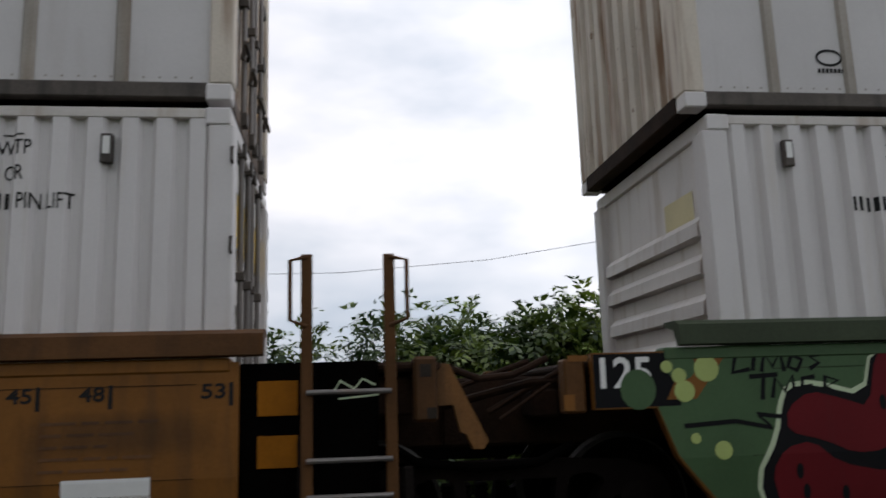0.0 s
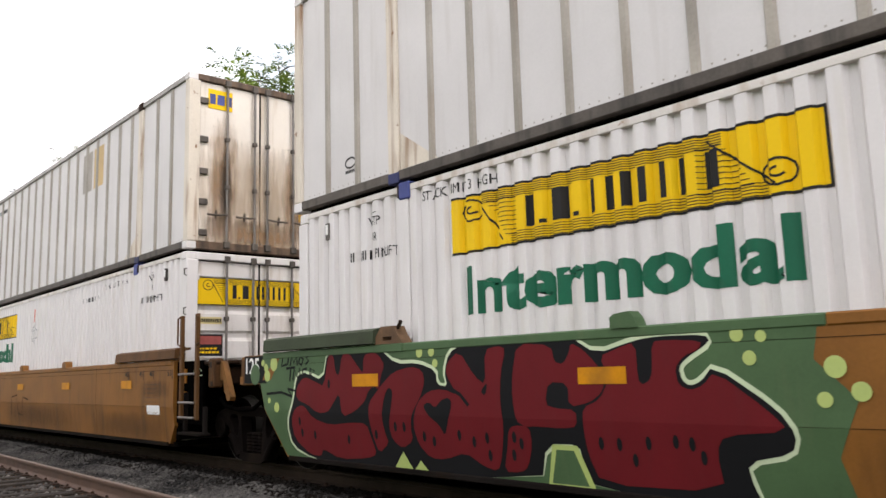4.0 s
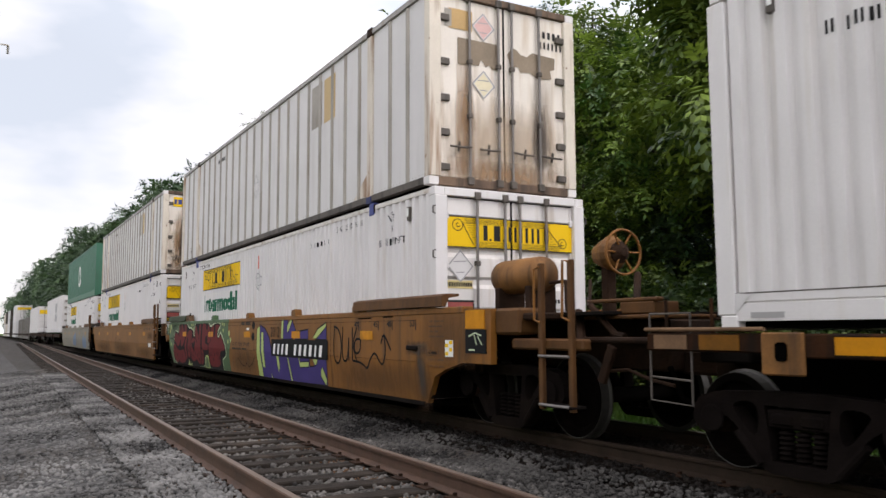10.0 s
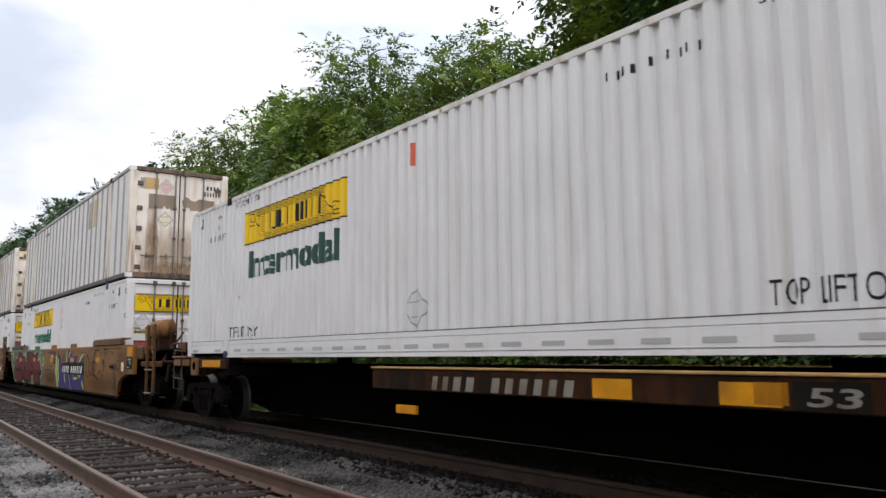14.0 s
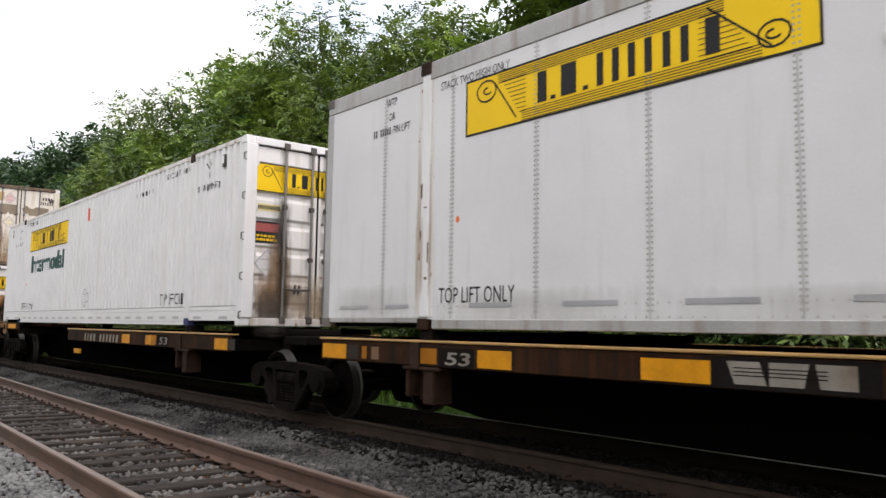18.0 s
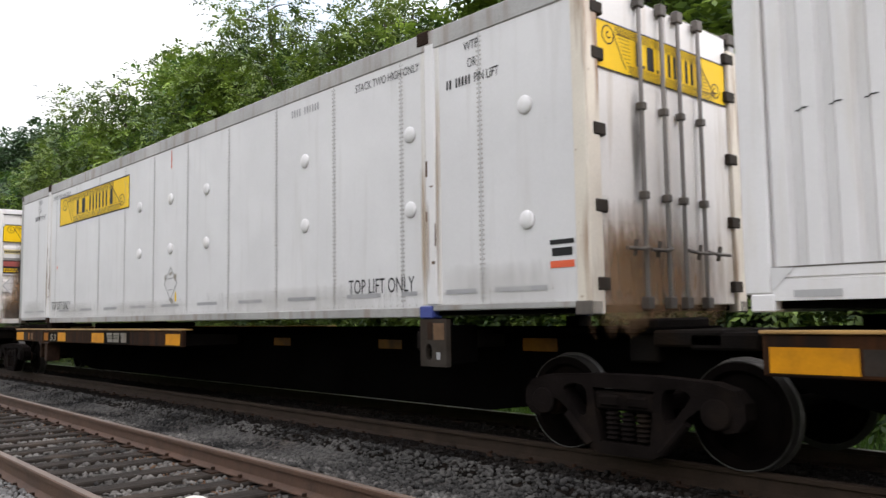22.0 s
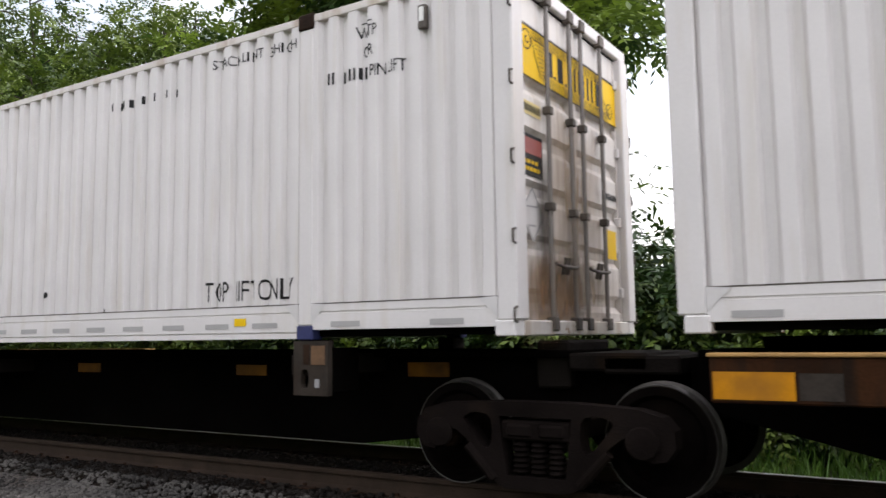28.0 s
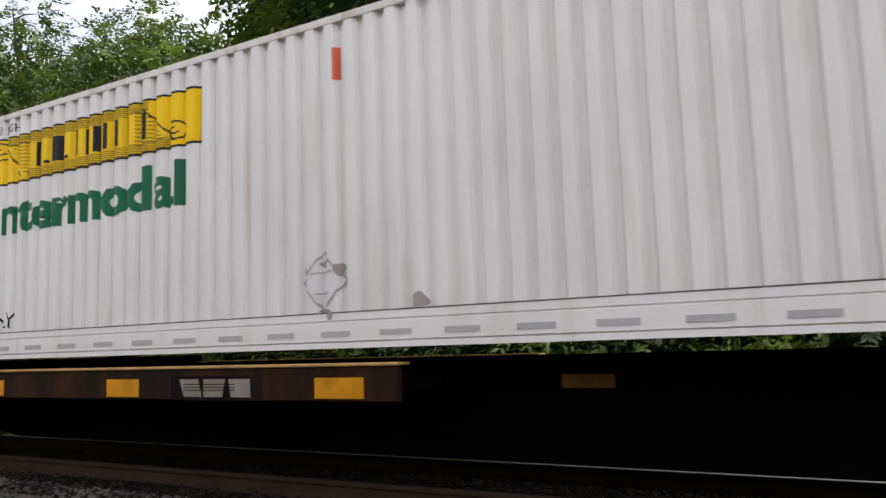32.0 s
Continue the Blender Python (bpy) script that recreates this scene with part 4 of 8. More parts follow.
def smooth_container():
    """Plate container with riveted seams and round caps."""
    c = thing("shipping_container", "smooth white riveted plate container with round caps", "container")
    for s in (-1, 1):
        part("side_wall", boxes((0.14, LEN - 0.14, min(s * 1.28, s * 1.2), max(s * 1.28, s * 1.2), 0.10, HGT - 0.2)), M_WHITE2, c)
        part("top_rail", boxes((0.02, LEN - 0.02, min(s * 1.292, s * 1.18), max(s * 1.292, s * 1.18), HGT - 0.20, HGT - 0.0), bevel=0.012), M_ROOFG, c)
        part("bottom_rail", boxes((2.2, 14.0, min(s * 1.288, s * 1.15), max(s * 1.288, s * 1.15), 0.0, 0.10), (0.15, 2.0, min(s * 1.284, s * 1.15), max(s * 1.284, s * 1.15), 0.06, 0.12), (14.2, 16.0, min(s * 1.284, s * 1.15), max(s * 1.284, s * 1.15), 0.06, 0.12), bevel=0.008), M_ROOFG, c)
        part("corner_post", boxes((0.0, 0.15, min(s * 1.29, s * 1.1), max(s * 1.29, s * 1.1), 0.0, HGT - 0.19), bevel=0.02), M_ROOFG, c)
        part("corner_post", boxes((LEN - 0.15, LEN, min(s * 1.29, s * 1.1), max(s * 1.29, s * 1.1), 0.0, HGT - 0.19), bevel=0.012), M_CREAM, c)
        for x in (1.95, 14.09):
            part("stacking_post", boxes((x + 0.03, x + 0.19, min(s * 1.297, s * 1.15), max(s * 1.297, s * 1.15), 0.11, HGT - 0.13), bevel=0.02), M_WHITE, c)
            for a in (x - 0.03, x + 0.19):
                part("post_flange", boxes((a, a + 0.06, min(s * 1.287, s * 1.25), max(s * 1.287, s * 1.25), 0.12, HGT - 0.2), bevel=0.006), M_EDGE, c, "riveted post flange with rust marks")
    seams = [1.29, 2.50, 3.71, 4.96, 6.2, 7.43, 8.66, 9.96, 11.23, 12.51, 13.74, 14.9]
    rows, lines = [], []
    for x in seams:
        lines += [rect(x - 0.006, x + 0.006, 0.10, HGT - 0.2)]
        rows += [rect(x + o, x + o + 0.017, 0.16 + 0.045 * k, 0.178 + 0.045 * k) for k in range(56) for o in (-0.028, 0.016)]
    rows += [rect(0.3 + 0.105 * k, 0.314 + 0.105 * k, z, z + 0.014) for k in range(148) for z in (0.115, 0.225)]
    seam = part("plate_seam", drape(flat(*lines), 0.002, "flat", -1.28), M_REFLG, c, "riveted upright plate seam")
    part("rivets", drape(flat(*rows), 0.004, "flat", -1.28), M_POST, seam)
    for x in (6.85, 8.07, 9.29):
        for z in (1.90, 1.12):
            round_cap(c, x, z)
    for x, z in ((11.9, 1.91), (11.9, 1.12), (13.88, 1.88), (13.88, 1.10), (15.47, 1.87), (15.47, 0.84)):
        round_cap(c, x, z)
    part("floor", boxes((0.1, LEN - 0.1, -1.2, 1.2, 0.02, 0.2)), M_BLACK, c)
    part("roof", boxes((0.1, LEN - 0.1, -1.2, 1.2, HGT - 0.05, HGT - 0.012)), M_ROOFG, c)
    part("front_wall", boxes((0.02, 0.1, -1.12, 1.12, 0.0, HGT - 0.1)), M_WHITE2, c)
    xe = LEN - 0.04
    for s in (-1, 1):
        a, b = (-1.12, -0.01) if s < 0 else (0.01, 1.12)
        d = part("door", boxes((xe - 0.05, xe, a, b, 0.08, HGT - 0.06), bevel=0.008), M_DOORW, c, "flat white door with rust at its foot")
        for z in (0.2, 0.85, 1.5, 2.15, 2.55):
            y = s * 1.2
            part("hinge", boxes((xe - 0.02, xe + 0.05, min(y, y - s * 0.17), max(y, y - s * 0.17), z, z + 0.11), bevel=0.01), M_BRACK, d)
        part("gasket", boxes((xe - 0.03, xe + 0.004, min(s * 1.122, s * 1.134), max(s * 1.122, s * 1.134), 0.08, HGT - 0.06)), M_BLACK, d)
    lock_rods(c, xe, (-0.5, -0.14, 0.14, 0.5), 0.06, HGT - 0.05, (-1, -1, 1, 1))
    logo(c, -1.10, 1.08, 2.10, 2.54, lambda bm, l: end_plane(bm, xe + 0.004 + l), 0.012)
    stain(c, "rust_stain", lambda bm, l: end_plane(bm, xe + 0.002 + l), -1.2, 0.3, -0.1, 1.0, M_SRUST)
    stain(c, "rust_stain", lambda bm, l: end_plane(bm, xe + 0.002 + l), -1.3, -0.3, -0.15, 0.75, M_SRUST, 0.007)
    stain(c, "soot_stain", lambda bm, l: end_plane(bm, xe + 0.002 + l), -0.62, -0.44, 0.95, 2.0, M_SSOOT, 0.009)
    stain(c, "rust_stain", lambda bm, l: end_plane(bm, xe + 0.002 + l), -1.25, 1.0, -0.2, 0.8, M_SRUST, 0.0105)
    castings(c)
    on = lambda bm, l: drape(bm, l, "flat", -1.28)
    logo(c, 2.71, 6.39, 1.95, 2.53, on)
    part("words_top_lift_only", on(lettering("TOP LIFT ONLY", 2.31, 0.265, 0.16, 1.13), 0.004), M_INK, c)
    part("words_top_lift_only", on(lettering("TOP LIFT ONLY", 12.79, 0.263, 0.158, 1.135), 0.004), M_INK, c)
    part("words_stack_two_high", on(lettering("STACK TWO HIGH ONLY", 2.3, 2.53, 0.09, 1.05), 0.004), M_INK, c)
    part("words_stack_two_high", on(lettering("STACK TWO HIGH ONLY", 12.94, 2.52, 0.09, 1.1), 0.004), M_INK, c)
    part("number_bars", on(bars(11.60, 2.49, 0.09, [0.03] * 4 + [-0.03] + [0.03] * 6, 0.027), 0.004), M_TAPE, c)
    for x in (1.1, 14.5):
        part("words_wtp_or", on(lettering("WTP", x + 0.2, 2.55, 0.09, 0.2), 0.005), M_INK, c)
        part("words_wtp_or", on(lettering("OR", x + 0.25, 2.38, 0.09, 0.12), 0.005), M_INK, c)
        part("name_bars", on(bars(x - 0.05, 2.22, 0.09, [0.022, 0.025, -0.02, 0.022, 0.022, 0.025, 0.022, 0.022], 0.022), 0.005), M_INK, c)
        part("words_pin_lift", on(lettering("PIN LIFT", x + 0.34, 2.22, 0.09, 0.32), 0.005), M_INK, c)
    part("red_stripe", on(flat(rect(8.066, 8.095, 2.38, 2.66)), 0.004), M_RED, c)
    diamond(c, 8.095, 0.58, 0.23, on, True)
    part("orange_dot", on(flat(blob(2.60, 1.12, 0.03, 0.035)), 0.004), M_DOTR, c)
    part("serial_sticker", on(flat(rect(8.25, 8.30, 0.30, 0.44)), 0.004), M_YELLOW, c)
    part("maker_sticker", on(flat(rect(15.72, 15.98, 0.60, 0.64), rect(15.74, 15.96, 0.50, 0.57)), 0.004), M_INK, c)
    part("maker_sticker", on(flat(rect(15.72, 15.98, 0.40, 0.46)), 0.004), M_RED, c)
    part("reflector_strip", on(flat(*[rect(x, x + w, 0.218, 0.262) for x, w in [(0.40, 0.61), (1.36, 0.43)] + [(2.79 + 1.246 * k, 0.61) for k in range(9)] + [(13.72, 0.25), (14.4, 0.42), (15.06, 0.62)]]), 0.006), M_TAPE, c, "grey reflective dashes")
    return c


def round_cap(c, x, z):
    if "cap" not in SHARE:
        bm = lathe(bmesh.new(), [(0.085, -1.279), (0.085, -1.292), (0.07, -1.305), (0.02, -1.308)], axis="y", seg=18)
        SHARE["cap"] = part("round_cap", bm, M_WHITE, c, "round white cap", smooth=True)
        SHARE["cap"].location = (x, 0, z)
    else:
        shared("round_cap", SHARE["cap"], c, pose(x, 0, z))


SHARE = {}
RIDERS = []      # moving things: object, metres along the train, height


def put(ob, u, z=0.0):
    RIDERS.append((ob, u, z))
    ob.matrix_basis = pose(u, YC, z)
    return ob

# ---- wagons ----
WHEELS = []      # wheelsets: object, x, radius


def wheelset(parent, x, k=1.0):
    r = 0.45
    if "axle" not in SHARE:
        bm = lathe(bmesh.new(), [(0.075, -0.98), (0.08, -0.80), (0.09, -0.60), (0.085, 0.60), (0.08, 0.80), (0.075, 0.98)], seg=14)
        SHARE["axle"] = part("wheelset", bm, M_DARK, parent, "steel axle with two wheels", smooth=True)
        ob = SHARE["axle"]
        for s in (-1, 1):
            prof = [(0.1, 0.66), (0.1, 0.84), (0.16, 0.80), (0.34, 0.77), (0.375, 0.82), (r - 0.01, 0.82), (r, 0.80), (r + 0.004, 0.715), (r + 0.028, 0.70), (r + 0.028, 0.685), (0.37, 0.68), (0.30, 0.72)]
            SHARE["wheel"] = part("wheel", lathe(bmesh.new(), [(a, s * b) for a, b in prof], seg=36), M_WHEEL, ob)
            tread = [(r + 0.001, 0.817), (r + 0.003, 0.80), (r + 0.007, 0.715), (r + 0.031, 0.70), (r + 0.031, 0.684), (r - 0.03, 0.677), (r - 0.03, 0.69), (r - 0.02, 0.81)]
            SHARE["tread%d" % s] = part("tread", lathe(bmesh.new(), [(a, s * b) for a, b in tread], seg=36, ring_only=True), M_STEEL, ob, "bright worn tread")
            SHARE["wheel%d" % s] = SHARE["wheel"]
            SHARE["cap%d" % s] = part("bearing_cap", lathe(bmesh.new(), [(0.11, s * 0.90), (0.11, s * 1.0), (0.09, s * 1.03), (0.03, s * 1.035)], seg=16), M_RUST, ob)
    else:
        ob = shared("wheelset", SHARE["axle"], parent)
        tagged(ob, "steel axle with two wheels")
        for s in (-1, 1):
            shared("wheel", SHARE["wheel%d" % s], ob)
            shared("tread", SHARE["tread%d" % s], ob)
            shared("bearing_cap", SHARE["cap%d" % s], ob)
    ob.matrix_basis = pose(x, 0, r * k)
    ob.scale = (k, 1, k)
    WHEELS.append((ob, x, r * k))
    return ob


def truck(parent, x, small=False):
    """Three-piece bogie: two cast side frames with spring nests, bolster, two wheelsets."""
    if "frame" not in SHARE:
        half = [(0.0, 0.785), (0.35, 0.785), (0.95, 0.755), (1.16, 0.70), (1.25, 0.60), (1.26, 0.47), (1.18, 0.37), (1.06, 0.35), (0.98, 0.40), (0.94, 0.52), (0.82, 0.53), (0.70, 0.45), (0.52, 0.24), (0.40, 0.10), (0.30, 0.06), (0.0, 0.06)]
        half = [(x * 0.87, z) for x, z in half]
        outline = half + [(-x, z) for x, z in half[-2:0:-1]]
        eye = smooth_loop([(0.39, 0.67), (0.54, 0.69), (0.65, 0.64), (0.60, 0.56), (0.47, 0.40), (0.40, 0.38), (0.37, 0.50)], 1)
        window = [(-0.31, 0.66), (0.31, 0.66), (0.25, 0.17), (-0.25, 0.17)]
        bm = slab(outline, -1.13, -0.97, [eye, [(-x, z) for x, z in eye], window])
        bmesh.ops.bevel(bm, geom=[e for e in bm.edges if e.calc_face_angle(0) > 1.2], offset=0.022, segments=2, affect="EDGES")
        for w in (-1, 1):
            lathe(bm, [(0.13, -1.15), (0.12, -1.16), (0.05, -1.165)], (w * 0.86, 0, 0.50), "y", 14)
            tube(bm, [(w * 0.36, -1.125, 0.13), (w * 0.60, -1.125, 0.40)], 0.04, 8)
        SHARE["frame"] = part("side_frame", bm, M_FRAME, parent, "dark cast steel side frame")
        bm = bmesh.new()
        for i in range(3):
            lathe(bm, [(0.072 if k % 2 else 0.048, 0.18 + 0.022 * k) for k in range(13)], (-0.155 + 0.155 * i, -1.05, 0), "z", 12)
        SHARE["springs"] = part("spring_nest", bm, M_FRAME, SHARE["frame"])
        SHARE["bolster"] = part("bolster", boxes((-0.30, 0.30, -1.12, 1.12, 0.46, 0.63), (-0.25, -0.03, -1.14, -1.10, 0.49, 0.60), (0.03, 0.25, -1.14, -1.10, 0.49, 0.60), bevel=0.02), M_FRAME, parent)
        SHARE["frame"].matrix_basis = pose(x, 0, 0); SHARE["bolster"].matrix_basis = pose(x, 0, 0)
        shared("spring_nest", SHARE["springs"], shared("side_frame", SHARE["frame"], parent, pose(x, 0, 0, 0, 0, 180)))
    else:
        frames = [shared("side_frame", SHARE["frame"], parent, pose(x, 0, 0, 0, 0, a)) for a in (0, 180)]
        for f in frames:
            shared("spring_nest", SHARE["springs"], f)
        for f in frames + [shared("bolster", SHARE["bolster"], parent, pose(x, 0, 0))] if small else ():
            f.scale = (0.95, 1, 0.885)
    for o in (-0.83, 0.83) if small else (-0.89, 0.89):
        wheelset(parent, x + o, 0.905 if small else 1.0)


def ladder(parent, x0, x1, y, z0, z1, rungs, material=M_WELL):
    l = part("ladder_stile", boxes((x0 - 0.035, x0 + 0.035, y - 0.02, y + 0.03, z0, z1), bevel=0.006), material, parent)
    part("ladder_stile", boxes((x1 - 0.035, x1 + 0.035, y - 0.02, y + 0.03, z0, z1), bevel=0.006), material, parent)
    for z in rungs:
        part("rung", tubes(([(x0, y - 0.04, z), (x1, y - 0.04, z)], 0.016)), M_GALV, parent)


def grab(parent, pts, r=0.014, material=M_WELL):
    part("grab_iron", tubes((pts, r)), material, parent)


def well_unit(name, label, paint, right_end, left_end, cover=None):
    """A well body round one container; x from the container's front end. Ends: 'pivot' or 'coupler'."""
    c = thing(name, label, "well car", "articulated well car")
    lo = -0.05
    out = [(-0.05, 0.24), (16.22, 0.24), (16.48, 0.60), (16.78, 0.70), (17.2, 0.80), (17.85, 0.80), (17.85, 1.44), (16.9, 1.46), (-0.6, 1.46), (-1.03, 1.46), (-1.03, 1.10), (-0.62, 1.10), (-0.50, 0.78)] if right_end == "coupler" else \
          [(-0.05, 0.24), (16.05, 0.24), (16.25, 0.5), (16.25, 1.46), (-1.03, 1.46), (-1.03, 1.10), (-0.62, 1.10), (-0.50, 0.78)]
    for s in (-1, 1):
        bm = slab(out, 0, 1)
        bmesh.ops.bisect_plane(bm, geom=bm.verts[:] + bm.edges[:] + bm.faces[:], plane_co=(0, 0, FOLD), plane_no=(0, 0, 1))
        for v in bm.verts:
            v.co.y = -s * (fold(v.co.z) + 0.08 * v.co.y)
        part("side_wall", bm, paint, c)
        a = -s * (WELLY - 0.012)
        for x0, x1, col in ((-0.55, 6.45, cover or paint), (6.45, 17.25 if right_end == "coupler" else 16.2, paint)):
            part("top_chord", boxes((x0, x1, min(a, -s * -1.36), max(a, -s * -1.36), 1.40, 1.485), bevel=0.012), col, c)
        part("bottom_chord", boxes((0.0, out[1][0] - 0.05, min(-s * -1.47, -s * -1.3), max(-s * -1.47, -s * -1.3), 0.20, 0.26), bevel=0.01), M_DARK, c)
    part("weld_seam", drape(flat(rect(0.2, 16.0, 1.328, 1.333), rect(0.0, 16.0, FOLD - 0.002, FOLD + 0.002), rect(3.55, 3.56, 0.26, 1.40), rect(12.9, 12.91, 0.26, 1.40)), 0.003, "fold"), M_RUST, c)
    # Floor and bulkheads near-black: the shade inside the well is in the colour.
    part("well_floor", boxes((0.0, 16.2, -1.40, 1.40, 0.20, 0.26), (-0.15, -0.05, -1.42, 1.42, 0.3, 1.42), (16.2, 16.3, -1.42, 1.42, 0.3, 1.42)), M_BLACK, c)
    # hinged covers above the chord at both ends
    for a, b in ((-0.45, 1.83), (13.97, 16.8 if right_end == "coupler" else 16.4)):
        bm = slab([(WELLY - 0.06, 1.50), (WELLY - 0.05, 1.63), (WELLY + 0.02, 1.66), (-1.30, 1.66), (-1.30, 1.63), (WELLY + 0.05, 1.60), (WELLY, 1.49)], a, b)
        for v in bm.verts:
            v.co = (v.co.y, v.co.x, v.co.z)
        part("guide_rail", bm, M_WELLD if a > 5 else M_RUST if not cover else M_GRND, c, "raised guide rail")
    part("guide_bracket", slab([(1.80, 1.486), (1.84, 1.57), (1.92, 1.665), (2.14, 1.665), (2.19, 1.58), (2.27, 1.486)], WELLY - 0.02, WELLY + 0.12, [rect(1.95, 2.10, 1.52, 1.56)]), M_TAN, c, "worn tan guide bracket with a slot")
    part("bracket_pin", tubes(([(2.16, WELLY + 0.02, 1.64), (2.21, WELLY + 0.02, 1.71)], 0.02)), M_RUST, c)
    part("bracket_base", boxes((1.78, 2.27, WELLY - 0.022, WELLY + 0.08, 1.40, 1.486), bevel=0.008), cover or paint, c)
    clip = None
    for x in (4.95, 8.07, 11.1, 14.0):
        if clip is None:
            bm = slab([(-0.12, 1.475), (-0.12, 1.56), (-0.08, 1.585), (0.06, 1.60), (0.10, 1.55), (0.13, 1.475)], WELLY - 0.03, WELLY + 0.1)
            clip = part("container_guide", bm, paint, c)
            clip.location.x = x
        else:
            shared("container_guide", clip, c, pose(x, 0, 0))
    if cover:
        clip.data = clip.data.copy()
        clip.data.materials[0] = cover
    part("reflector", drape(flat(*[rect(x, x + 0.46, 1.06, 1.19) for x in (1.39, 4.48, 7.75, 10.95, 14.15)]), 0.012, "fold"), M_REFL, c, "amber reflector strip")
    # left end: articulated beam
    part("end_beam", boxes((-1.21, -1.07, -1.46, -1.3, 1.08, 1.43), (-1.24, -1.03, 1.3, 1.46, 1.08, 1.46), bevel=0.015), M_WELLD, c)
    part("paint_scab", boxes((-1.22, -1.15, -1.464, -1.458, 1.10, 1.20), (-1.18, -1.05, -1.464, -1.458, 1.41, 1.45)), paint, c)
    part("end_platform", boxes((-1.9, -0.1, -0.55, 0.55, 0.85, 1.35), (-1.1, -0.05, -1.42, 1.42, 1.36, 1.42), bevel=0.02), M_RUST, c)
    part("brake_pipe", tubes(([(-1.9, -0.6, 1.15), (-1.3, -0.9, 1.3), (-0.6, -0.9, 1.32), (-0.1, -1.0, 1.3)], 0.03), ([(-1.6, -0.8, 1.1), (-1.0, -0.95, 1.42), (-0.4, -1.1, 1.45)], 0.022)), M_RUST, c)
    if right_end == "pivot":
        truck(c, 16.15 + 3.4 - 1.57)
        # Flat black sheet fills the end recess, its shade painted as colour.
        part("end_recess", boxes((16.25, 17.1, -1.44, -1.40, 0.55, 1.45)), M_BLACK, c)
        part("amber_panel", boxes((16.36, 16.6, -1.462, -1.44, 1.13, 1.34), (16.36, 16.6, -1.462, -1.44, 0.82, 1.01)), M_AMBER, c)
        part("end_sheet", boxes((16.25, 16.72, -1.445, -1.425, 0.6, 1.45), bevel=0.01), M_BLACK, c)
        part("corner_column", boxes((17.32, 17.47, -1.46, -1.3, 1.06, 1.47), bevel=0.02), M_WELLD, c)
        part("paint_scab", boxes((17.36, 17.43, -1.464, -1.458, 1.34, 1.42), (17.40, 17.46, -1.464, -1.458, 1.08, 1.15)), M_BRACK, c)
        part("diagonal_arm", slab([(17.48, 1.16), (17.48, 1.43), (17.56, 1.42), (17.80, 0.93), (17.77, 0.88), (17.70, 0.88), (17.66, 0.97), (17.62, 0.99), (17.58, 1.16)], -1.36, -1.28), M_TANK, c)
        part("slack_hose", tubes(([(17.2, -1.2, 0.90), (17.35, -1.2, 0.80), (17.75, -1.2, 0.75), (18.15, -1.2, 0.77), (18.4, -1.2, 0.88)], 0.03)), M_BLACK, c)
        part("air_pipe", tubes(([(17.55, -1.1, 1.42), (17.8, -1.05, 1.33), (18.05, -1.0, 1.35), (18.3, -1.0, 1.46)], 0.025), ([(17.6, -0.8, 1.25), (18.2, -0.85, 1.45)], 0.02), ([(17.95, -1.0, 1.05), (18.3, -1.05, 1.28)], 0.014), ([(17.9, -0.9, 1.1), (18.15, -0.95, 1.25)], 0.012)), M_RUST, c)
        part("end_platform", boxes((16.3, 18.6, -0.5, 0.5, 0.85, 1.33), (16.3, 17.5, -1.42, 1.42, 1.38, 1.44), bevel=0.02), M_RUST, c)
        part("cross_beam", boxes((17.0, 17.35, -1.3, 1.3, 1.1, 1.35), (18.2, 18.4, -0.9, 0.9, 1.05, 1.25), bevel=0.02), M_RUST, c)
        ladder(c, 16.66, 17.17, -1.56, 0.62, 2.11, (0.45 + 0.2, 0.86, 1.26), M_WELLD)
        part("sill_step", boxes((16.6, 17.3, -1.58, -1.40, 0.40, 0.44), (16.6, 16.66, -1.5, -1.44, 0.42, 1.0), (17.24, 17.3, -1.5, -1.44, 0.42, 0.8), bevel=0.008), M_DARK, c)
        grab(c, [(16.66, -1.58, 2.09), (16.56, -1.58, 2.07), (16.56, -1.58, 1.70), (16.66, -1.58, 1.66)], 0.014, M_WELLD)
        grab(c, [(17.17, -1.58, 2.09), (17.28, -1.58, 2.07), (17.28, -1.58, 1.70), (17.17, -1.58, 1.66)], 0.014, M_WELLD)
    else:
        truck(c, 17.62)
        part("end_platform", boxes((16.3, 18.75, -1.40, 1.40, 1.30, 1.38), (16.3, 19.5, -0.35, 0.35, 0.75, 1.30), bevel=0.02), M_RUST, c)
        part("end_box", boxes((17.85, 18.35, -1.45, -1.15, 1.14, 1.44), bevel=0.03), M_WELLD, c)
        part("amber_panel", boxes((17.30, 17.72, -1.512, -1.495, 1.21, 1.43)), M_REFL, c)
        part("label_panel", boxes((17.30, 17.76, -1.512, -1.495, 0.92, 1.20)), M_SBLK, c, "small black diagram plate")
        part("diagram", drape(flat(*(stroke([(17.38, 1.12), (17.52, 1.16), (17.66, 1.13)], 0.018) + stroke([(17.5, 1.14), (17.56, 1.02)], 0.018) + stroke([(17.58, 1.12), (17.68, 1.02)], 0.018) + stroke([(17.38, 0.96), (17.52, 0.96)], 0.02))), 0.014, "fold"), M_PALE, c)
        tag = part("tag_plate", boxes((16.80, 16.99, -1.51, -1.495, 0.865, 1.07)), M_WHITEINK, c, "white tag plate with yellow squares")
        for x, z in ((16.81, 0.88), (16.81, 0.98), (16.91, 0.93), (16.91, 1.02)):
            part("tag_square", boxes((x, x + 0.07, -1.514, -1.51, z, z + 0.045)), M_YELLOW, tag)
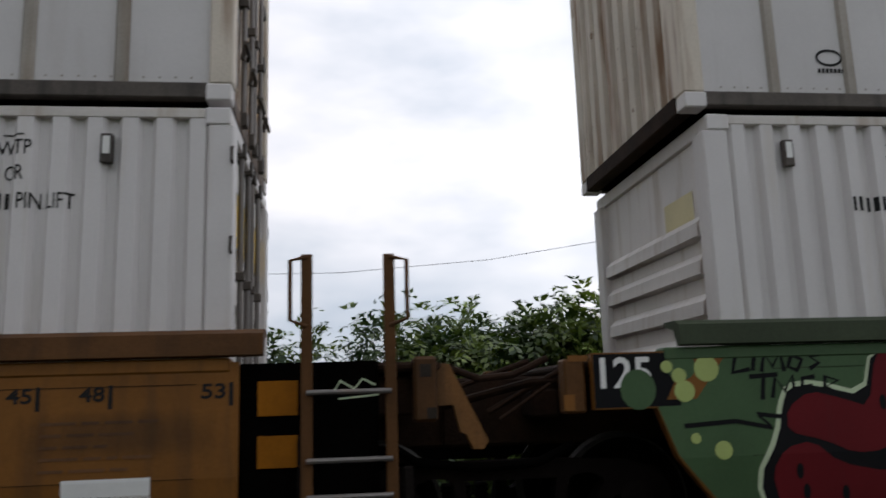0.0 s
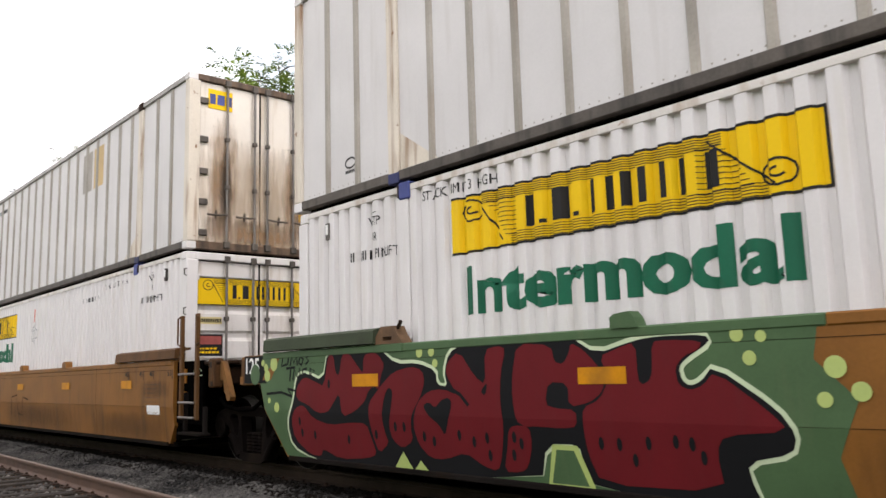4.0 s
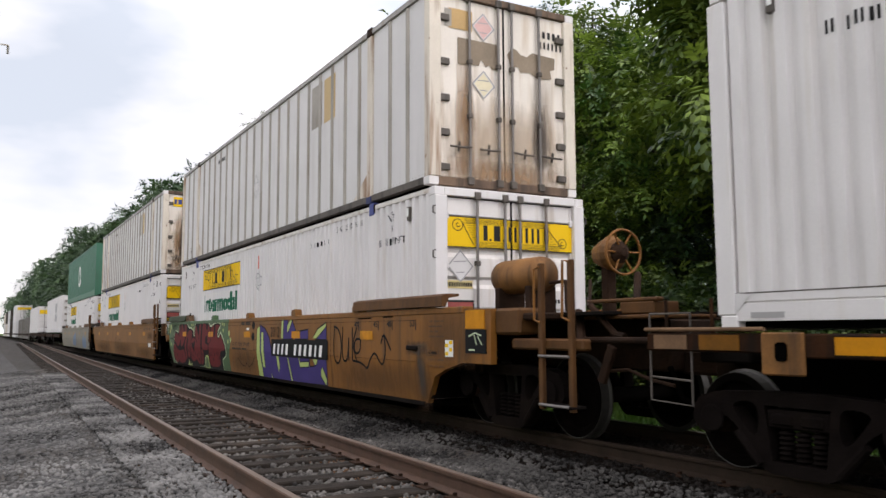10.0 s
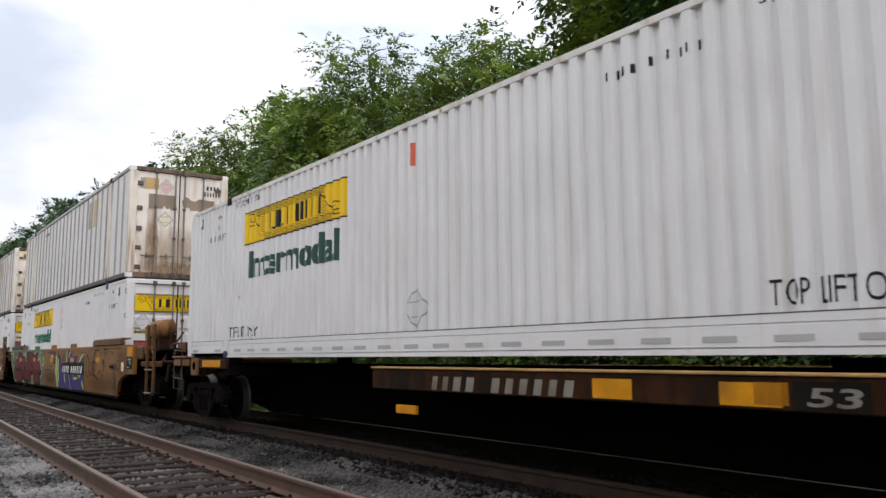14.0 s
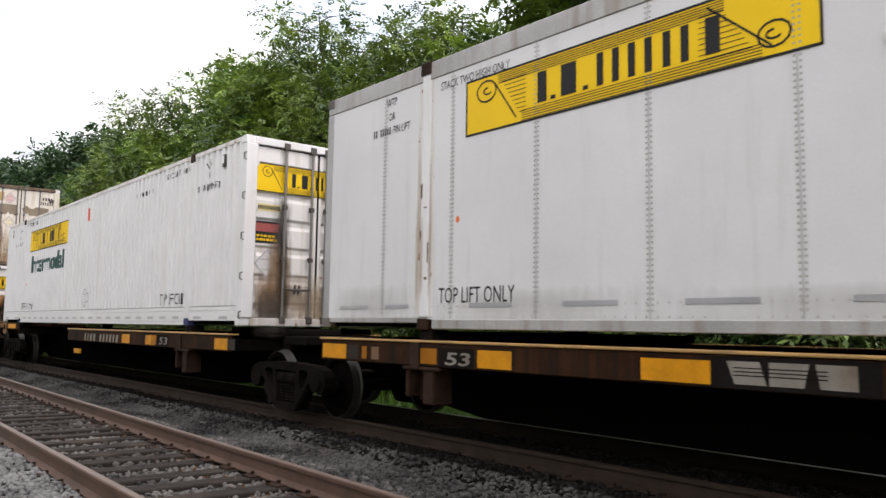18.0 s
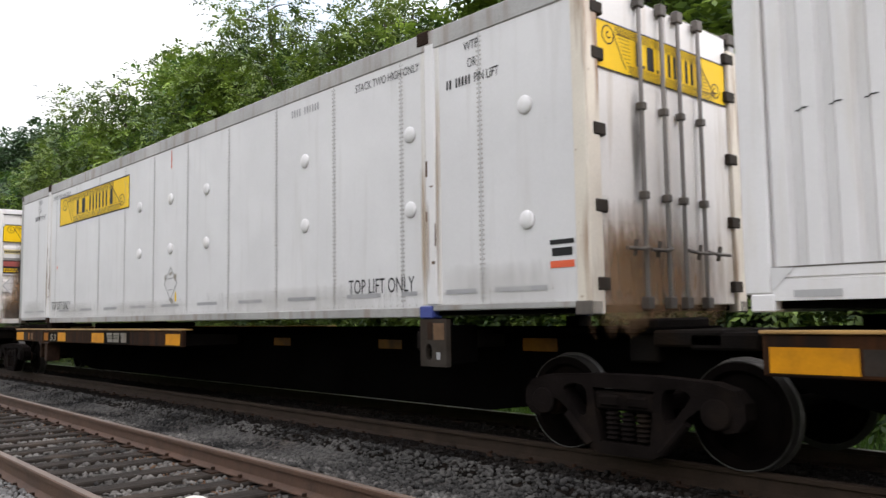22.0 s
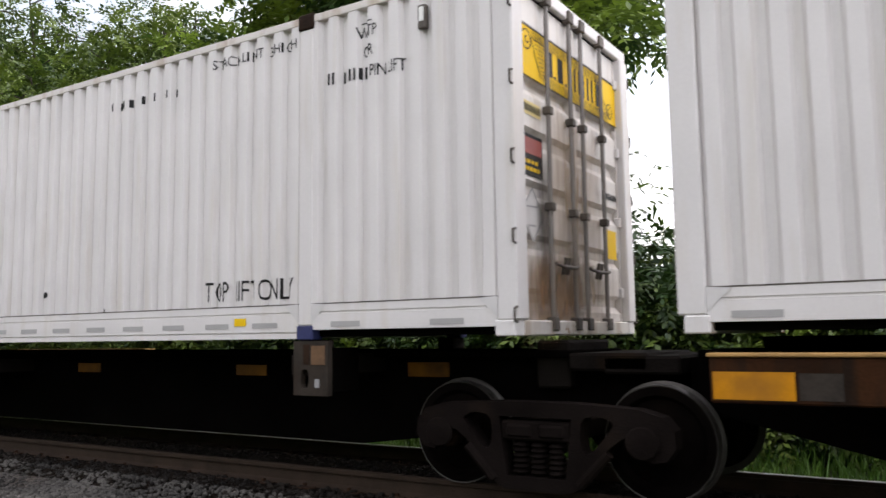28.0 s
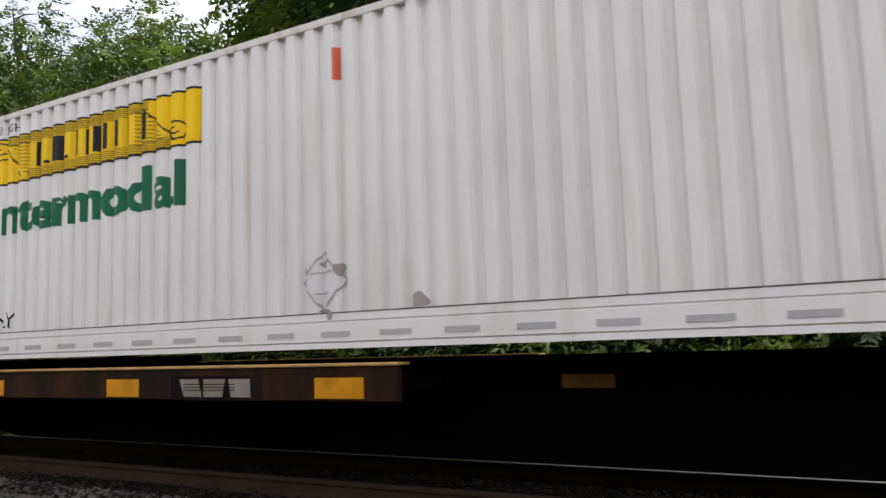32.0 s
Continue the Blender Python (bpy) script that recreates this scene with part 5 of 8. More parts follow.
        part("air_tank", lathe(bmesh.new(), [(0.02, 0), (0.14, 0.02), (0.21, 0.08), (0.22, 0.16), (0.22, 0.86), (0.21, 0.94), (0.14, 1.0), (0.02, 1.02)], (16.95, -0.75, 1.86), "x", 24), M_TANK, c, "brown air tank streaked with grime", smooth=True)
        part("tank_saddle", boxes((17.1, 17.2, -0.95, -0.55, 1.38, 1.72), (17.75, 17.85, -0.95, -0.55, 1.38, 1.72), bevel=0.01), M_RUST, c)
        part("tank_pipe", tubes(([(18.0, -0.75, 1.75), (18.35, -0.8, 1.75), (18.5, -0.9, 1.4)], 0.022)), M_RUST, c)
        part("brake_stand", boxes((18.38, 18.50, -0.30, -0.16, 1.38, 2.02), bevel=0.015), M_RUST, c)
        part("gear_housing", lathe(bmesh.new(), [(0.05, 18.22), (0.12, 18.28), (0.17, 18.40), (0.21, 18.52), (0.16, 18.60), (0.07, 18.64)], (0, -0.23, 2.08), "x", 16), M_TANK, c, "rusty round gear housing")
        whl = part("brake_wheel", bmesh_ring((18.70, -0.23, 2.08), 0.26, 0.016), M_WELL, c, "brown spoked hand brake wheel")
        part("spokes", tubes(*[([(18.66, -0.23, 2.08), (18.70, -0.23 + 0.26 * math.cos(a), 2.08 + 0.26 * math.sin(a))], 0.011) for a in [2 * math.pi * k / 6 for k in range(6)]]), M_WELL, whl)
        part("hub", lathe(bmesh.new(), [(0.05, -0.14), (0.12, -0.1), (0.13, -0.02), (0.05, 0.04)], (18.68, -0.23, 2.08), "x", 14), M_RUST, whl)
        ladder(c, 18.76, 19.26, -1.45, 0.37, 1.90, (0.42, 0.92), M_WELLD)
        part("side_arm", boxes((18.15, 19.4, -1.42, -1.3, 0.98, 1.10), bevel=0.02), M_WELLD, c)
        part("bracket_step", boxes((19.42, 19.9, -0.95, -0.6, 1.35, 1.47), (18.9, 19.95, -0.95, -0.85, 1.47, 1.51), (18.9, 20.1, -1.0, -0.3, 1.30, 1.34), bevel=0.012), M_WELLD, c)
        part("hand_rail", tubes(([(19.0, -1.2, 1.09), (20.15, -1.2, 1.09)], 0.03), ([(19.02, -1.0, 1.45), (19.45, -1.05, 1.15), (19.6, -1.05, 1.12)], 0.035), ([(18.55, -0.6, 1.75), (18.95, -0.95, 1.42)], 0.02)), M_RUST, c)
        part("lever_arm", turned(boxes((-0.05, 0.05, -0.03, 0.03, -0.2, 0.2), bevel=0.01), pose(19.5, -1.2, 0.85, 0, 25, 0)), M_RUST, c)
        part("brake_hose", tubes(([(19.45, -1.1, 0.78), (19.7, -1.1, 0.80), (20.0, -1.1, 0.72), (20.3, -1.1, 0.68)], 0.018)), M_RUST, c)
        part("sill_step", boxes((18.8, 19.3, -1.5, -1.3, 0.40, 0.43), bevel=0.008), M_DARK, c)
        grab(c, [(18.76, -1.47, 1.86), (18.66, -1.47, 1.84), (18.66, -1.47, 1.30), (18.76, -1.47, 1.27)])
        grab(c, [(19.26, -1.47, 1.88), (19.16, -1.47, 1.90), (19.14, -1.47, 1.32), (19.26, -1.47, 1.28)])
        part("diagonal_brace", tubes(([(18.7, -0.9, 1.38), (19.25, -1.3, 1.0)], 0.05), ([(19.0, -0.3, 1.8), (19.5, -0.8, 1.3)], 0.04)), M_RUST, c)
        part("coupler", boxes((19.4, 20.05, -0.12, 0.12, 0.72, 0.98), (19.95, 20.25, -0.2, 0.16, 0.68, 1.02), bevel=0.03), M_RUST, c)
        part("air_hose", tubes(([(19.5, -0.35, 0.8), (19.7, -0.4, 0.5), (20.0, -0.4, 0.4), (20.2, -0.35, 0.5)], 0.03)), M_BLACK, c)
        part("walkway", boxes((18.75, 19.45, -1.2, 1.2, 1.34, 1.38), bevel=0.005), M_DARK, c)
    if left_end == "coupler":
        truck(c, -1.45)
        part("coupler", boxes((-3.2, -1.8, -0.2, 0.2, 0.7, 1.0), bevel=0.03), M_RUST, c)
    return c


def bmesh_ring(centre, r, t, seg=28):
    bm = bmesh.new()
    pts = [(centre[0], centre[1] + r * math.cos(2 * math.pi * k / seg), centre[2] + r * math.sin(2 * math.pi * k / seg)) for k in range(seg + 1)]
    return tube(bm, pts, t, 6)


def spine_unit(label, p0, p1, bogies, reflectors, hang=None, drop=0.0, sill=()):
    """One unit of a spine car, x from the container's front end: centre sill, cross arms and a side platform from p0 to p1."""
    c = thing("spine_car_unit", label, "spine car", "articulated spine car")
    # Sill and decks are near-black: the shade under the container as colour.
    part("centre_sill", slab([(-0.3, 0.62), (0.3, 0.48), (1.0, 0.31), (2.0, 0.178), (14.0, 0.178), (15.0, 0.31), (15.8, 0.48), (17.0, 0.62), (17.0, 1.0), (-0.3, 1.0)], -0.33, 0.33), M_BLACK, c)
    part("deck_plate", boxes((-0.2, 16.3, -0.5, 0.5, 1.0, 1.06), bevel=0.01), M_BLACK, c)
    # end_deck: added block that keeps the gap under the container dark.
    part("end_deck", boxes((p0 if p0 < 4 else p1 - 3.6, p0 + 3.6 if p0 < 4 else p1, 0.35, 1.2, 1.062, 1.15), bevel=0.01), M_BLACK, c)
    for s in (-1, 1):
        y = s * 1.365
        bm = boxes((p0, p1, min(y, y - s * 0.07), max(y, y - s * 0.07), 0.79 - drop, 1.035), bevel=0.012)
        fr = part("side_frame_beam", bm, M_SPINE, c, "worn ochre-brown side beam")
        part("beam_cap", boxes((p0 - 0.01, p1 + 0.01, min(s * 1.385, s * 1.2), max(s * 1.385, s * 1.2), 1.035, 1.06), bevel=0.006), M_SPINETOP, fr, "worn yellow top edge")
        for x in np.linspace(p0 + 0.3, p1 - 0.3, 5):
            lo, hi = sorted((s * 1.29, s * 0.3))
            bm = slab([(lo, 0.80), (hi, 0.80), (hi, 0.95 if s < 0 else 0.99), (lo, 0.99 if s < 0 else 0.95)], x - 0.05, x + 0.05)
            for v in bm.verts:
                v.co = (v.co.y, v.co.x, v.co.z)
            part("cross_arm", bm, M_DARK, c)
        for x in (2.06, 14.1):
            part("pedestal", boxes((x - 0.16, x + 0.16, min(s * 1.28, s * 0.3), max(s * 1.28, s * 0.3), 0.86, 1.04), (x - 0.10, x + 0.10, min(s * 1.25, s * 1.0), max(s * 1.25, s * 1.0), 1.04, 1.17), bevel=0.012), M_DARK, c)
        at = p0 + 1.9 if p0 < 4 else p1 - 1.9
        part("bracket_post", boxes((at - 0.06, at + 0.10, min(s * 1.39, s * 1.36), max(s * 1.39, s * 1.36), 0.76, 1.03), bevel=0.01), M_RUST, c)
        part("low_bracket", boxes((at - 0.2, at + 0.42, min(s * 1.38, s * 1.1), max(s * 1.38, s * 1.1), 0.745, 0.785), (at - 0.16, at - 0.10, min(s * 1.36, s * 1.1), max(s * 1.36, s * 1.1), 0.46, 0.76), (at + 0.14, at + 0.32, min(s * 1.36, s * 1.1), max(s * 1.36, s * 1.1), 0.40, 0.76), (at - 0.12, at + 0.2, min(s * 1.2, s * 1.1), max(s * 1.2, s * 1.1), 0.42, 0.76), bevel=0.012), M_RUST, c)
    part("reflector", drape(flat(*[rect(a, b, 0.815 - drop, 0.985 - drop) for a, b in reflectors]), 0.004, "flat", -1.365), M_REFL, c, "amber reflector strip")
    part("reflector_pale", drape(flat(*[rect(b + 0.02, b + 0.26, 0.82 - drop, 0.98 - drop) for a, b in reflectors[:1]]), 0.004, "flat", -1.365), M_BRACK, c)
    if sill:
        part("sill_reflector", boxes(*[(x, x + 0.45, -0.338, -0.33, 0.80, 0.91) for x in sill]), M_REFLD, c)
    if hang:
        hb = part("hanging_bracket", slab([(hang - 0.18, 0.70), (hang + 0.2, 0.70), (hang + 0.2, 1.16), (hang - 0.18, 1.16)], -1.33, -1.27, [smooth_loop([(hang - 0.10, 0.76), (hang - 0.01, 0.76), (hang - 0.01, 0.92), (hang - 0.10, 0.92)], 2)]), M_BRACK, c, "grey-brown hanging plate with a slot")
        part("bracket_sign", boxes((hang + 0.02, hang + 0.17, -1.334, -1.33, 0.96, 1.12)), M_TAN, hb, "rusty square of worn paint")
        part("bracket_strip", boxes((hang - 0.07, hang + 0.0, -1.334, -1.33, 0.96, 1.13)), M_RUST, hb)
        part("bracket_mark", boxes((hang + 0.06, hang + 0.11, -1.334, -1.33, 0.77, 0.84)), M_TAPE, hb)
        # Webs coloured as dark as the shade they stand in.
        part("bracket_web", boxes((hang - 0.18, hang - 0.13, -1.27, -0.9, 0.72, 1.10), (hang + 0.15, hang + 0.2, -1.27, -0.9, 0.72, 1.10), bevel=0.01), M_BLACK, c)
        part("amber_panel", boxes((14.53, 14.98, -0.342, -0.33, 0.82, 0.95)), M_REFLD, c)
    part("end_stand", boxes((15.9, 16.2, -0.45, 0.45, 0.75, 1.14), (16.25, 16.9, -0.6, 0.6, 0.9, 1.04), (-0.9, -0.3, -0.6, 0.6, 0.88, 1.02), bevel=0.02), M_DARK, c)
    for x in bogies:
        truck(c, x, True)
    return c

# ---- the train ----
UA, UB, UC, UD, UE, UF, UZ = -19.5, 0.0, 21.03, 39.53, 57.03, 74.47, -38.6
LOW = 1.18       # underside of a container on a spine car


def on_fold(c, name, loops, material, lift, label=""):
    return part(name, drape(flat(*loops), lift, "fold"), material, c, label)


def well_words(c, at):
    for x, w in zip(at, ("40", "45", "48", "53")):
        part("length_mark", drape(lettering(w, x, 1.245, 0.09, 0.145, bold=0.02), 0.004, "fold"), M_INK, c)
        part("length_tick", drape(flat(rect(x + 0.165, x + 0.19, 1.2, 1.34)), 0.004, "fold"), M_INK, c)


zed = put(well_unit("well_car_unit", "grey-buff painted well car unit with faded blue spray paint", M_WELLG, "pivot", "coupler"), UZ)
on_fold(zed, "spray_paint", [smooth_loop([(12.6, 0.3), (14.9, 0.3), (14.7, 1.0), (13.9, 0.8), (13.2, 1.15)]), smooth_loop([(7.2, 0.4), (9.4, 0.35), (9.2, 1.1), (8.3, 1.2), (7.6, 0.9)])], mat("faded_blue_spray", (0.10, 0.16, 0.28), 0.5), 0.004, "faded blue spray paint")
ay = put(well_unit("well_car_unit", "orange-brown painted well car unit", M_WELL, "pivot", "pivot"), UA)
well_words(ay, (14.3, 14.92, 15.33, 16.03))
for k, row in enumerate(([0.2, 0.1, 0.16, 0.12], [0.12, 0.15, 0.2], [0.1, 0.14, 0.08], [0.22, 0.1, 0.06, 0.16], [0.14, 0.2, 0.1])):
    part("stencil_bars", drape(bars(15.12, 1.115 - 0.068 * k, 0.018, row, 0.03), 0.004, "fold"), M_STENC, ay)
on_fold(ay, "white_tag", [rect(15.25, 15.75, 0.66, 0.80)], M_WHITEINK, 0.004)
on_fold(ay, "spray_tag", stroke([(7.2, 0.5), (7.3, 0.9), (7.7, 0.95), (7.75, 0.55), (8.1, 0.5), (8.2, 0.9), (8.6, 0.85)], 0.03), M_RUST, 0.004)
part("spray_tag", drape(flat(*(stroke([(16.82, 1.26), (16.86, 1.33), (16.95, 1.28), (17.0, 1.34), (17.08, 1.3)], 0.012) + stroke([(16.85, 1.22), (17.1, 1.24)], 0.012))), 0.003, "flat", -1.44), M_PALE, ay)
bee = put(well_unit("well_car_unit", "orange-brown well car unit covered in green, red and purple spray paint", M_WELL, "coupler", "pivot", M_GRN), UB)
well_words(bee, (13.9, 14.62, 15.09, 15.81))

# spray-painted letters on its side
GREENS = [[(-1.02, 1.12), (-0.62, 1.12), (-0.5, 0.80), (-0.04, 0.26), (6.55, 0.26), (6.45, 0.6), (6.6, 0.95), (6.35, 1.2), (6.4, 1.45), (-0.35, 1.45), (-0.5, 1.2), (-0.62, 1.45), (-1.02, 1.45)]]
on_fold(bee, "spray_paint", GREENS, M_GRN, 0.003, "sprayed green ground")
on_fold(bee, "spray_paint", [rect(-1.028, -0.46, 1.11, 1.45)], M_SBLK, 0.0045, "black number panel")
part("number_mark", drape(lettering("125", -0.985, 1.23, 0.20, 0.34, bold=0.02), 0.006, "fold"), M_WHITEINK, bee, "white painted load number")
on_fold(bee, "spray_paint", [[(-0.55, 1.15), (-0.35, 1.15), (-0.12, 1.44), (-0.40, 1.44)]], M_WELL, 0.0055)
on_fold(bee, "spray_paint", [blob(-0.74, 1.22, 0.12, 0.13), blob(-0.44, 1.36, 0.10, 0.09)], M_GRN, 0.0075)
DOTS = [(-0.54, 1.36, 0.04), (-0.27, 1.34, 0.085), (-0.43, 1.20, 0.07), (-0.46, 1.3, 0.05), (-0.38, 0.9, 0.035), (-0.2, 0.82, 0.06), (2.52, 1.38, 0.05), (2.70, 1.38, 0.045), (2.75, 1.27, 0.04),
        (6.48, 1.15, 0.07), (6.62, 1.0, 0.06), (6.4, 0.95, 0.05), (5.5, 1.43, 0.025), (5.85, 1.38, 0.05), (6.02, 1.36, 0.04), (5.93, 1.22, 0.05), (4.25, 0.42, 0.05), (4.4, 0.35, 0.035)]
on_fold(bee, "spray_dots", [blob(x, z, r, r) for x, z, r in DOTS], M_LIME, 0.009, "pale green sprayed dots")
OUTER = [(0.11, 0.38), (0.03, 0.63), (0.19, 0.9), (0.23, 1.09), (0.28, 1.2), (0.45, 1.22), (0.82, 1.13), (0.91, 1.45), (1.32, 1.45), (1.88, 1.44), (2.15, 1.28), (2.5, 1.28), (2.76, 1.2), (2.77, 1.07), (2.92, 1.05),
         (2.88, 1.18), (2.95, 1.36), (3.12, 1.43), (3.39, 1.41), (3.64, 1.43), (3.85, 1.44), (4.26, 1.40), (4.41, 1.44), (4.67, 1.29), (5.03, 1.38), (5.25, 1.40), (5.62, 1.39), (5.65, 1.34), (5.45, 1.23), (5.39, 1.17),
         (5.41, 1.08), (5.47, 1.04), (5.56, 1.07), (5.66, 1.18), (6.09, 0.89), (6.2, 0.73), (6.16, 0.61), (5.84, 0.54), (5.87, 0.37), (5.95, 0.25), (4.57, 0.25), (4.46, 0.43), (4.44, 0.59), (4.09, 0.58), (4.0, 0.25), (0.95, 0.25), (0.53, 0.26)]
WIDE = [(x, min(1.455, max(0.25, z))) for x, z in inset(OUTER, -0.035)]
on_fold(bee, "spray_outline", [smooth_loop(WIDE, 1)], M_PALE, 0.005, "pale sprayed outline")
on_fold(bee, "spray_outline", [smooth_loop(OUTER, 1)], M_SBLK, 0.007, "black sprayed outline")
REDS = [
   [(0.26, 1.07), (0.43, 1.18), (0.66, 1.12), (0.84, 1.06), (0.93, 1.42), (1.03, 1.41), (1.07, 1.21), (1.14, 1.18), (1.2, 1.41), (1.32, 1.43), (1.54, 1.23), (1.59, 1.2), (1.6, 1.39), (1.78, 1.41), (1.88, 1.37), (1.96, 1.27),
    (1.89, 1.15), (1.86, 1.02), (1.78, 1.07), (1.67, 1.01), (1.62, 0.91), (1.43, 0.8), (1.19, 0.73), (1.14, 1.0), (1.01, 0.87), (0.91, 0.78), (0.7, 0.77), (0.5, 0.86), (0.25, 0.92)],
   [(0.12, 0.67), (0.22, 0.82), (0.41, 0.86), (0.59, 0.71), (0.94, 0.64), (1.33, 0.68), (1.62, 0.68), (1.69, 0.52), (1.76, 0.37), (1.6, 0.32), (1.09, 0.28), (0.75, 0.38), (0.71, 0.29), (0.48, 0.3), (0.17, 0.46)],
   [(1.93, 1.09), (2.1, 1.2), (2.39, 1.25), (2.56, 1.21), (2.59, 1.09), (2.52, 0.95), (2.38, 0.79), (2.35, 0.66), (2.37, 0.53), (2.2, 0.45), (2.05, 0.52), (2.0, 0.66), (2.06, 0.85), (2.09, 1.02), (2.01, 1.05), (1.94, 0.94),
    (1.89, 0.75), (1.93, 0.59), (1.98, 0.49), (1.8, 0.38), (1.72, 0.55), (1.67, 0.72), (1.68, 0.89), (1.84, 1.02)],
   [(2.39, 0.69), (2.47, 0.9), (2.64, 1.01), (2.86, 1.03), (3.06, 0.97), (2.91, 1.15), (2.91, 1.26), (3.09, 1.38), (3.29, 1.14), (3.43, 1.06), (3.43, 1.37), (3.6, 1.4), (3.69, 1.37), (3.62, 1.16), (3.6, 0.93), (3.63, 0.71), (3.57, 0.45),
    (3.51, 0.32), (3.33, 0.35), (3.11, 0.46), (2.83, 0.38), (2.61, 0.38), (2.45, 0.5)],
   [(3.68, 0.68), (3.75, 0.72), (3.92, 0.72), (3.94, 0.57), (3.87, 0.38), (3.78, 0.33), (3.58, 0.32), (3.65, 0.54)],
   [(3.76, 1.15), (3.83, 1.41), (4.21, 1.38), (4.24, 1.24), (4.33, 1.22), (4.4, 1.31), (4.42, 1.39), (4.54, 1.33), (4.65, 1.23), (4.74, 1.12), (4.71, 1.0), (4.59, 0.92), (4.37, 0.88), (4.37, 1.07), (4.16, 1.08), (4.12, 0.9), (4.22, 0.87),
    (4.44, 0.86), (4.44, 0.73), (4.29, 0.71), (3.99, 0.72), (3.88, 0.71), (3.78, 0.76), (3.75, 0.96)],
   [(4.70, 1.27), (4.85, 1.32), (5.04, 1.37), (5.04, 1.09), (5.08, 1.05), (5.14, 1.08), (5.17, 1.14), (5.18, 1.36), (5.29, 1.37), (5.59, 1.35), (5.56, 1.29), (5.44, 1.25), (5.36, 1.17), (5.38, 1.05), (5.47, 1.01), (5.57, 1.04), (5.67, 1.14),
    (6.03, 0.88), (6.16, 0.75), (5.7, 0.71), (5.63, 0.6), (5.66, 0.33), (4.62, 0.30), (4.52, 0.52), (4.50, 0.73), (4.51, 0.88), (4.68, 0.94), (4.78, 1.1)],
]
for loop in REDS:
    on_fold(bee, "spray_letter", [smooth_loop(loop, 1)], M_SRED, 0.009, "dark red sprayed letter")
HEART = [(2.55, 0.87), (2.65, 0.91), (2.74, 0.85), (2.83, 0.93), (2.94, 0.95), (2.98, 0.89), (2.91, 0.73), (2.85, 0.59), (2.78, 0.7), (2.66, 0.76)]
for loop in (HEART, [(3.36, 1.01), (3.46, 1.09), (3.42, 0.96)]):
    on_fold(bee, "spray_detail", [smooth_loop(loop, 1)], M_SBLK, 0.0105)
on_fold(bee, "spray_line", stroke([(2.94, 1.04), (3.09, 0.98), (3.2, 0.88)], 0.035), M_SBLK, 0.0105)
INK_DOTS = [(0.31, 0.67), (0.35, 0.54), (0.62, 0.52), (1.28, 0.5), (0.94, 1.09), (2.11, 0.66), (2.25, 0.66), (1.78, 0.57), (2.55, 0.58), (2.69, 0.54), (3.05, 0.61), (3.24, 0.56), (3.41, 0.6), (3.43, 0.45), (3.74, 0.62), (3.82, 0.57),
            (3.72, 0.47), (4.66, 0.61), (4.83, 0.61), (5.09, 0.63), (4.96, 0.5), (5.32, 0.65), (5.45, 0.64), (5.53, 0.55)]
on_fold(bee, "ink_dots", [blob(x, z, 0.025, 0.05) for x, z in INK_DOTS], M_SBLK, 0.0115)
on_fold(bee, "spray_detail", [[(2.05, 0.26), (2.2, 0.42), (2.33, 0.26)], [(2.37, 0.26), (2.46, 0.35), (2.56, 0.26)], [(4.08, 0.26), (4.16, 0.58), (4.42, 0.58), (4.56, 0.26)]], M_LIME, 0.0105)
on_fold(bee, "spray_detail", [[(4.12, 0.27), (4.2, 0.54), (4.38, 0.54), (4.5, 0.27)]], M_GRN, 0.0115)
tag = []
for line in ([(-0.06, 1.43), (-0.09, 1.31), (0.03, 1.33)], [(0.07, 1.42), (0.05, 1.32)], [(0.11, 1.31), (0.14, 1.43), (0.19, 1.34), (0.25, 1.43), (0.27, 1.31)], [(0.33, 1.42), (0.30, 1.34), (0.36, 1.31), (0.40, 1.38), (0.33, 1.42)],
             [(0.54, 1.42), (0.46, 1.40), (0.52, 1.36), (0.45, 1.32)], [(0.02, 1.28), (0.22, 1.29)], [(0.12, 1.28), (0.10, 1.13)], [(0.17, 1.14), (0.20, 1.27), (0.26, 1.18), (0.32, 1.28), (0.33, 1.14)],
             [(0.48, 1.27), (0.39, 1.26), (0.38, 1.14), (0.49, 1.15)], [(0.39, 1.20), (0.46, 1.21)], [(0.54, 1.13), (0.55, 1.27), (0.64, 1.24), (0.55, 1.20), (0.68, 1.12)],
             [(-0.45, 0.98), (-0.1, 1.0), (0.15, 0.95), (0.05, 1.04), (0.35, 1.0)]):
    tag += stroke(line, 0.03)
on_fold(bee, "spray_tag", tag, M_SBLK, 0.006)
# purple letters with lime edges
PURPLES = [
   [(8.93, 1.32), (9.27, 1.24), (9.55, 1.06), (9.7, 0.83), (9.69, 0.26), (9.09, 0.26), (8.94, 0.78)],
   [(10.46, 1.42), (10.7, 1.41), (10.71, 1.18), (10.95, 1.40), (11.14, 1.21), (10.96, 1.05), (10.45, 1.05)],
   [(11.13, 1.16), (11.83, 1.21), (11.83, 1.06), (11.13, 1.05)],
   [(12.22, 1.06), (12.41, 1.14), (12.71, 1.27), (12.72, 1.05)],
   [(9.7, 0.70), (10.77, 0.72), (11.88, 0.72), (11.87, 0.55), (12.13, 0.57), (12.04, 0.71), (12.7, 0.74), (12.68, 0.28), (11.1, 0.26), (9.69, 0.26)],
]
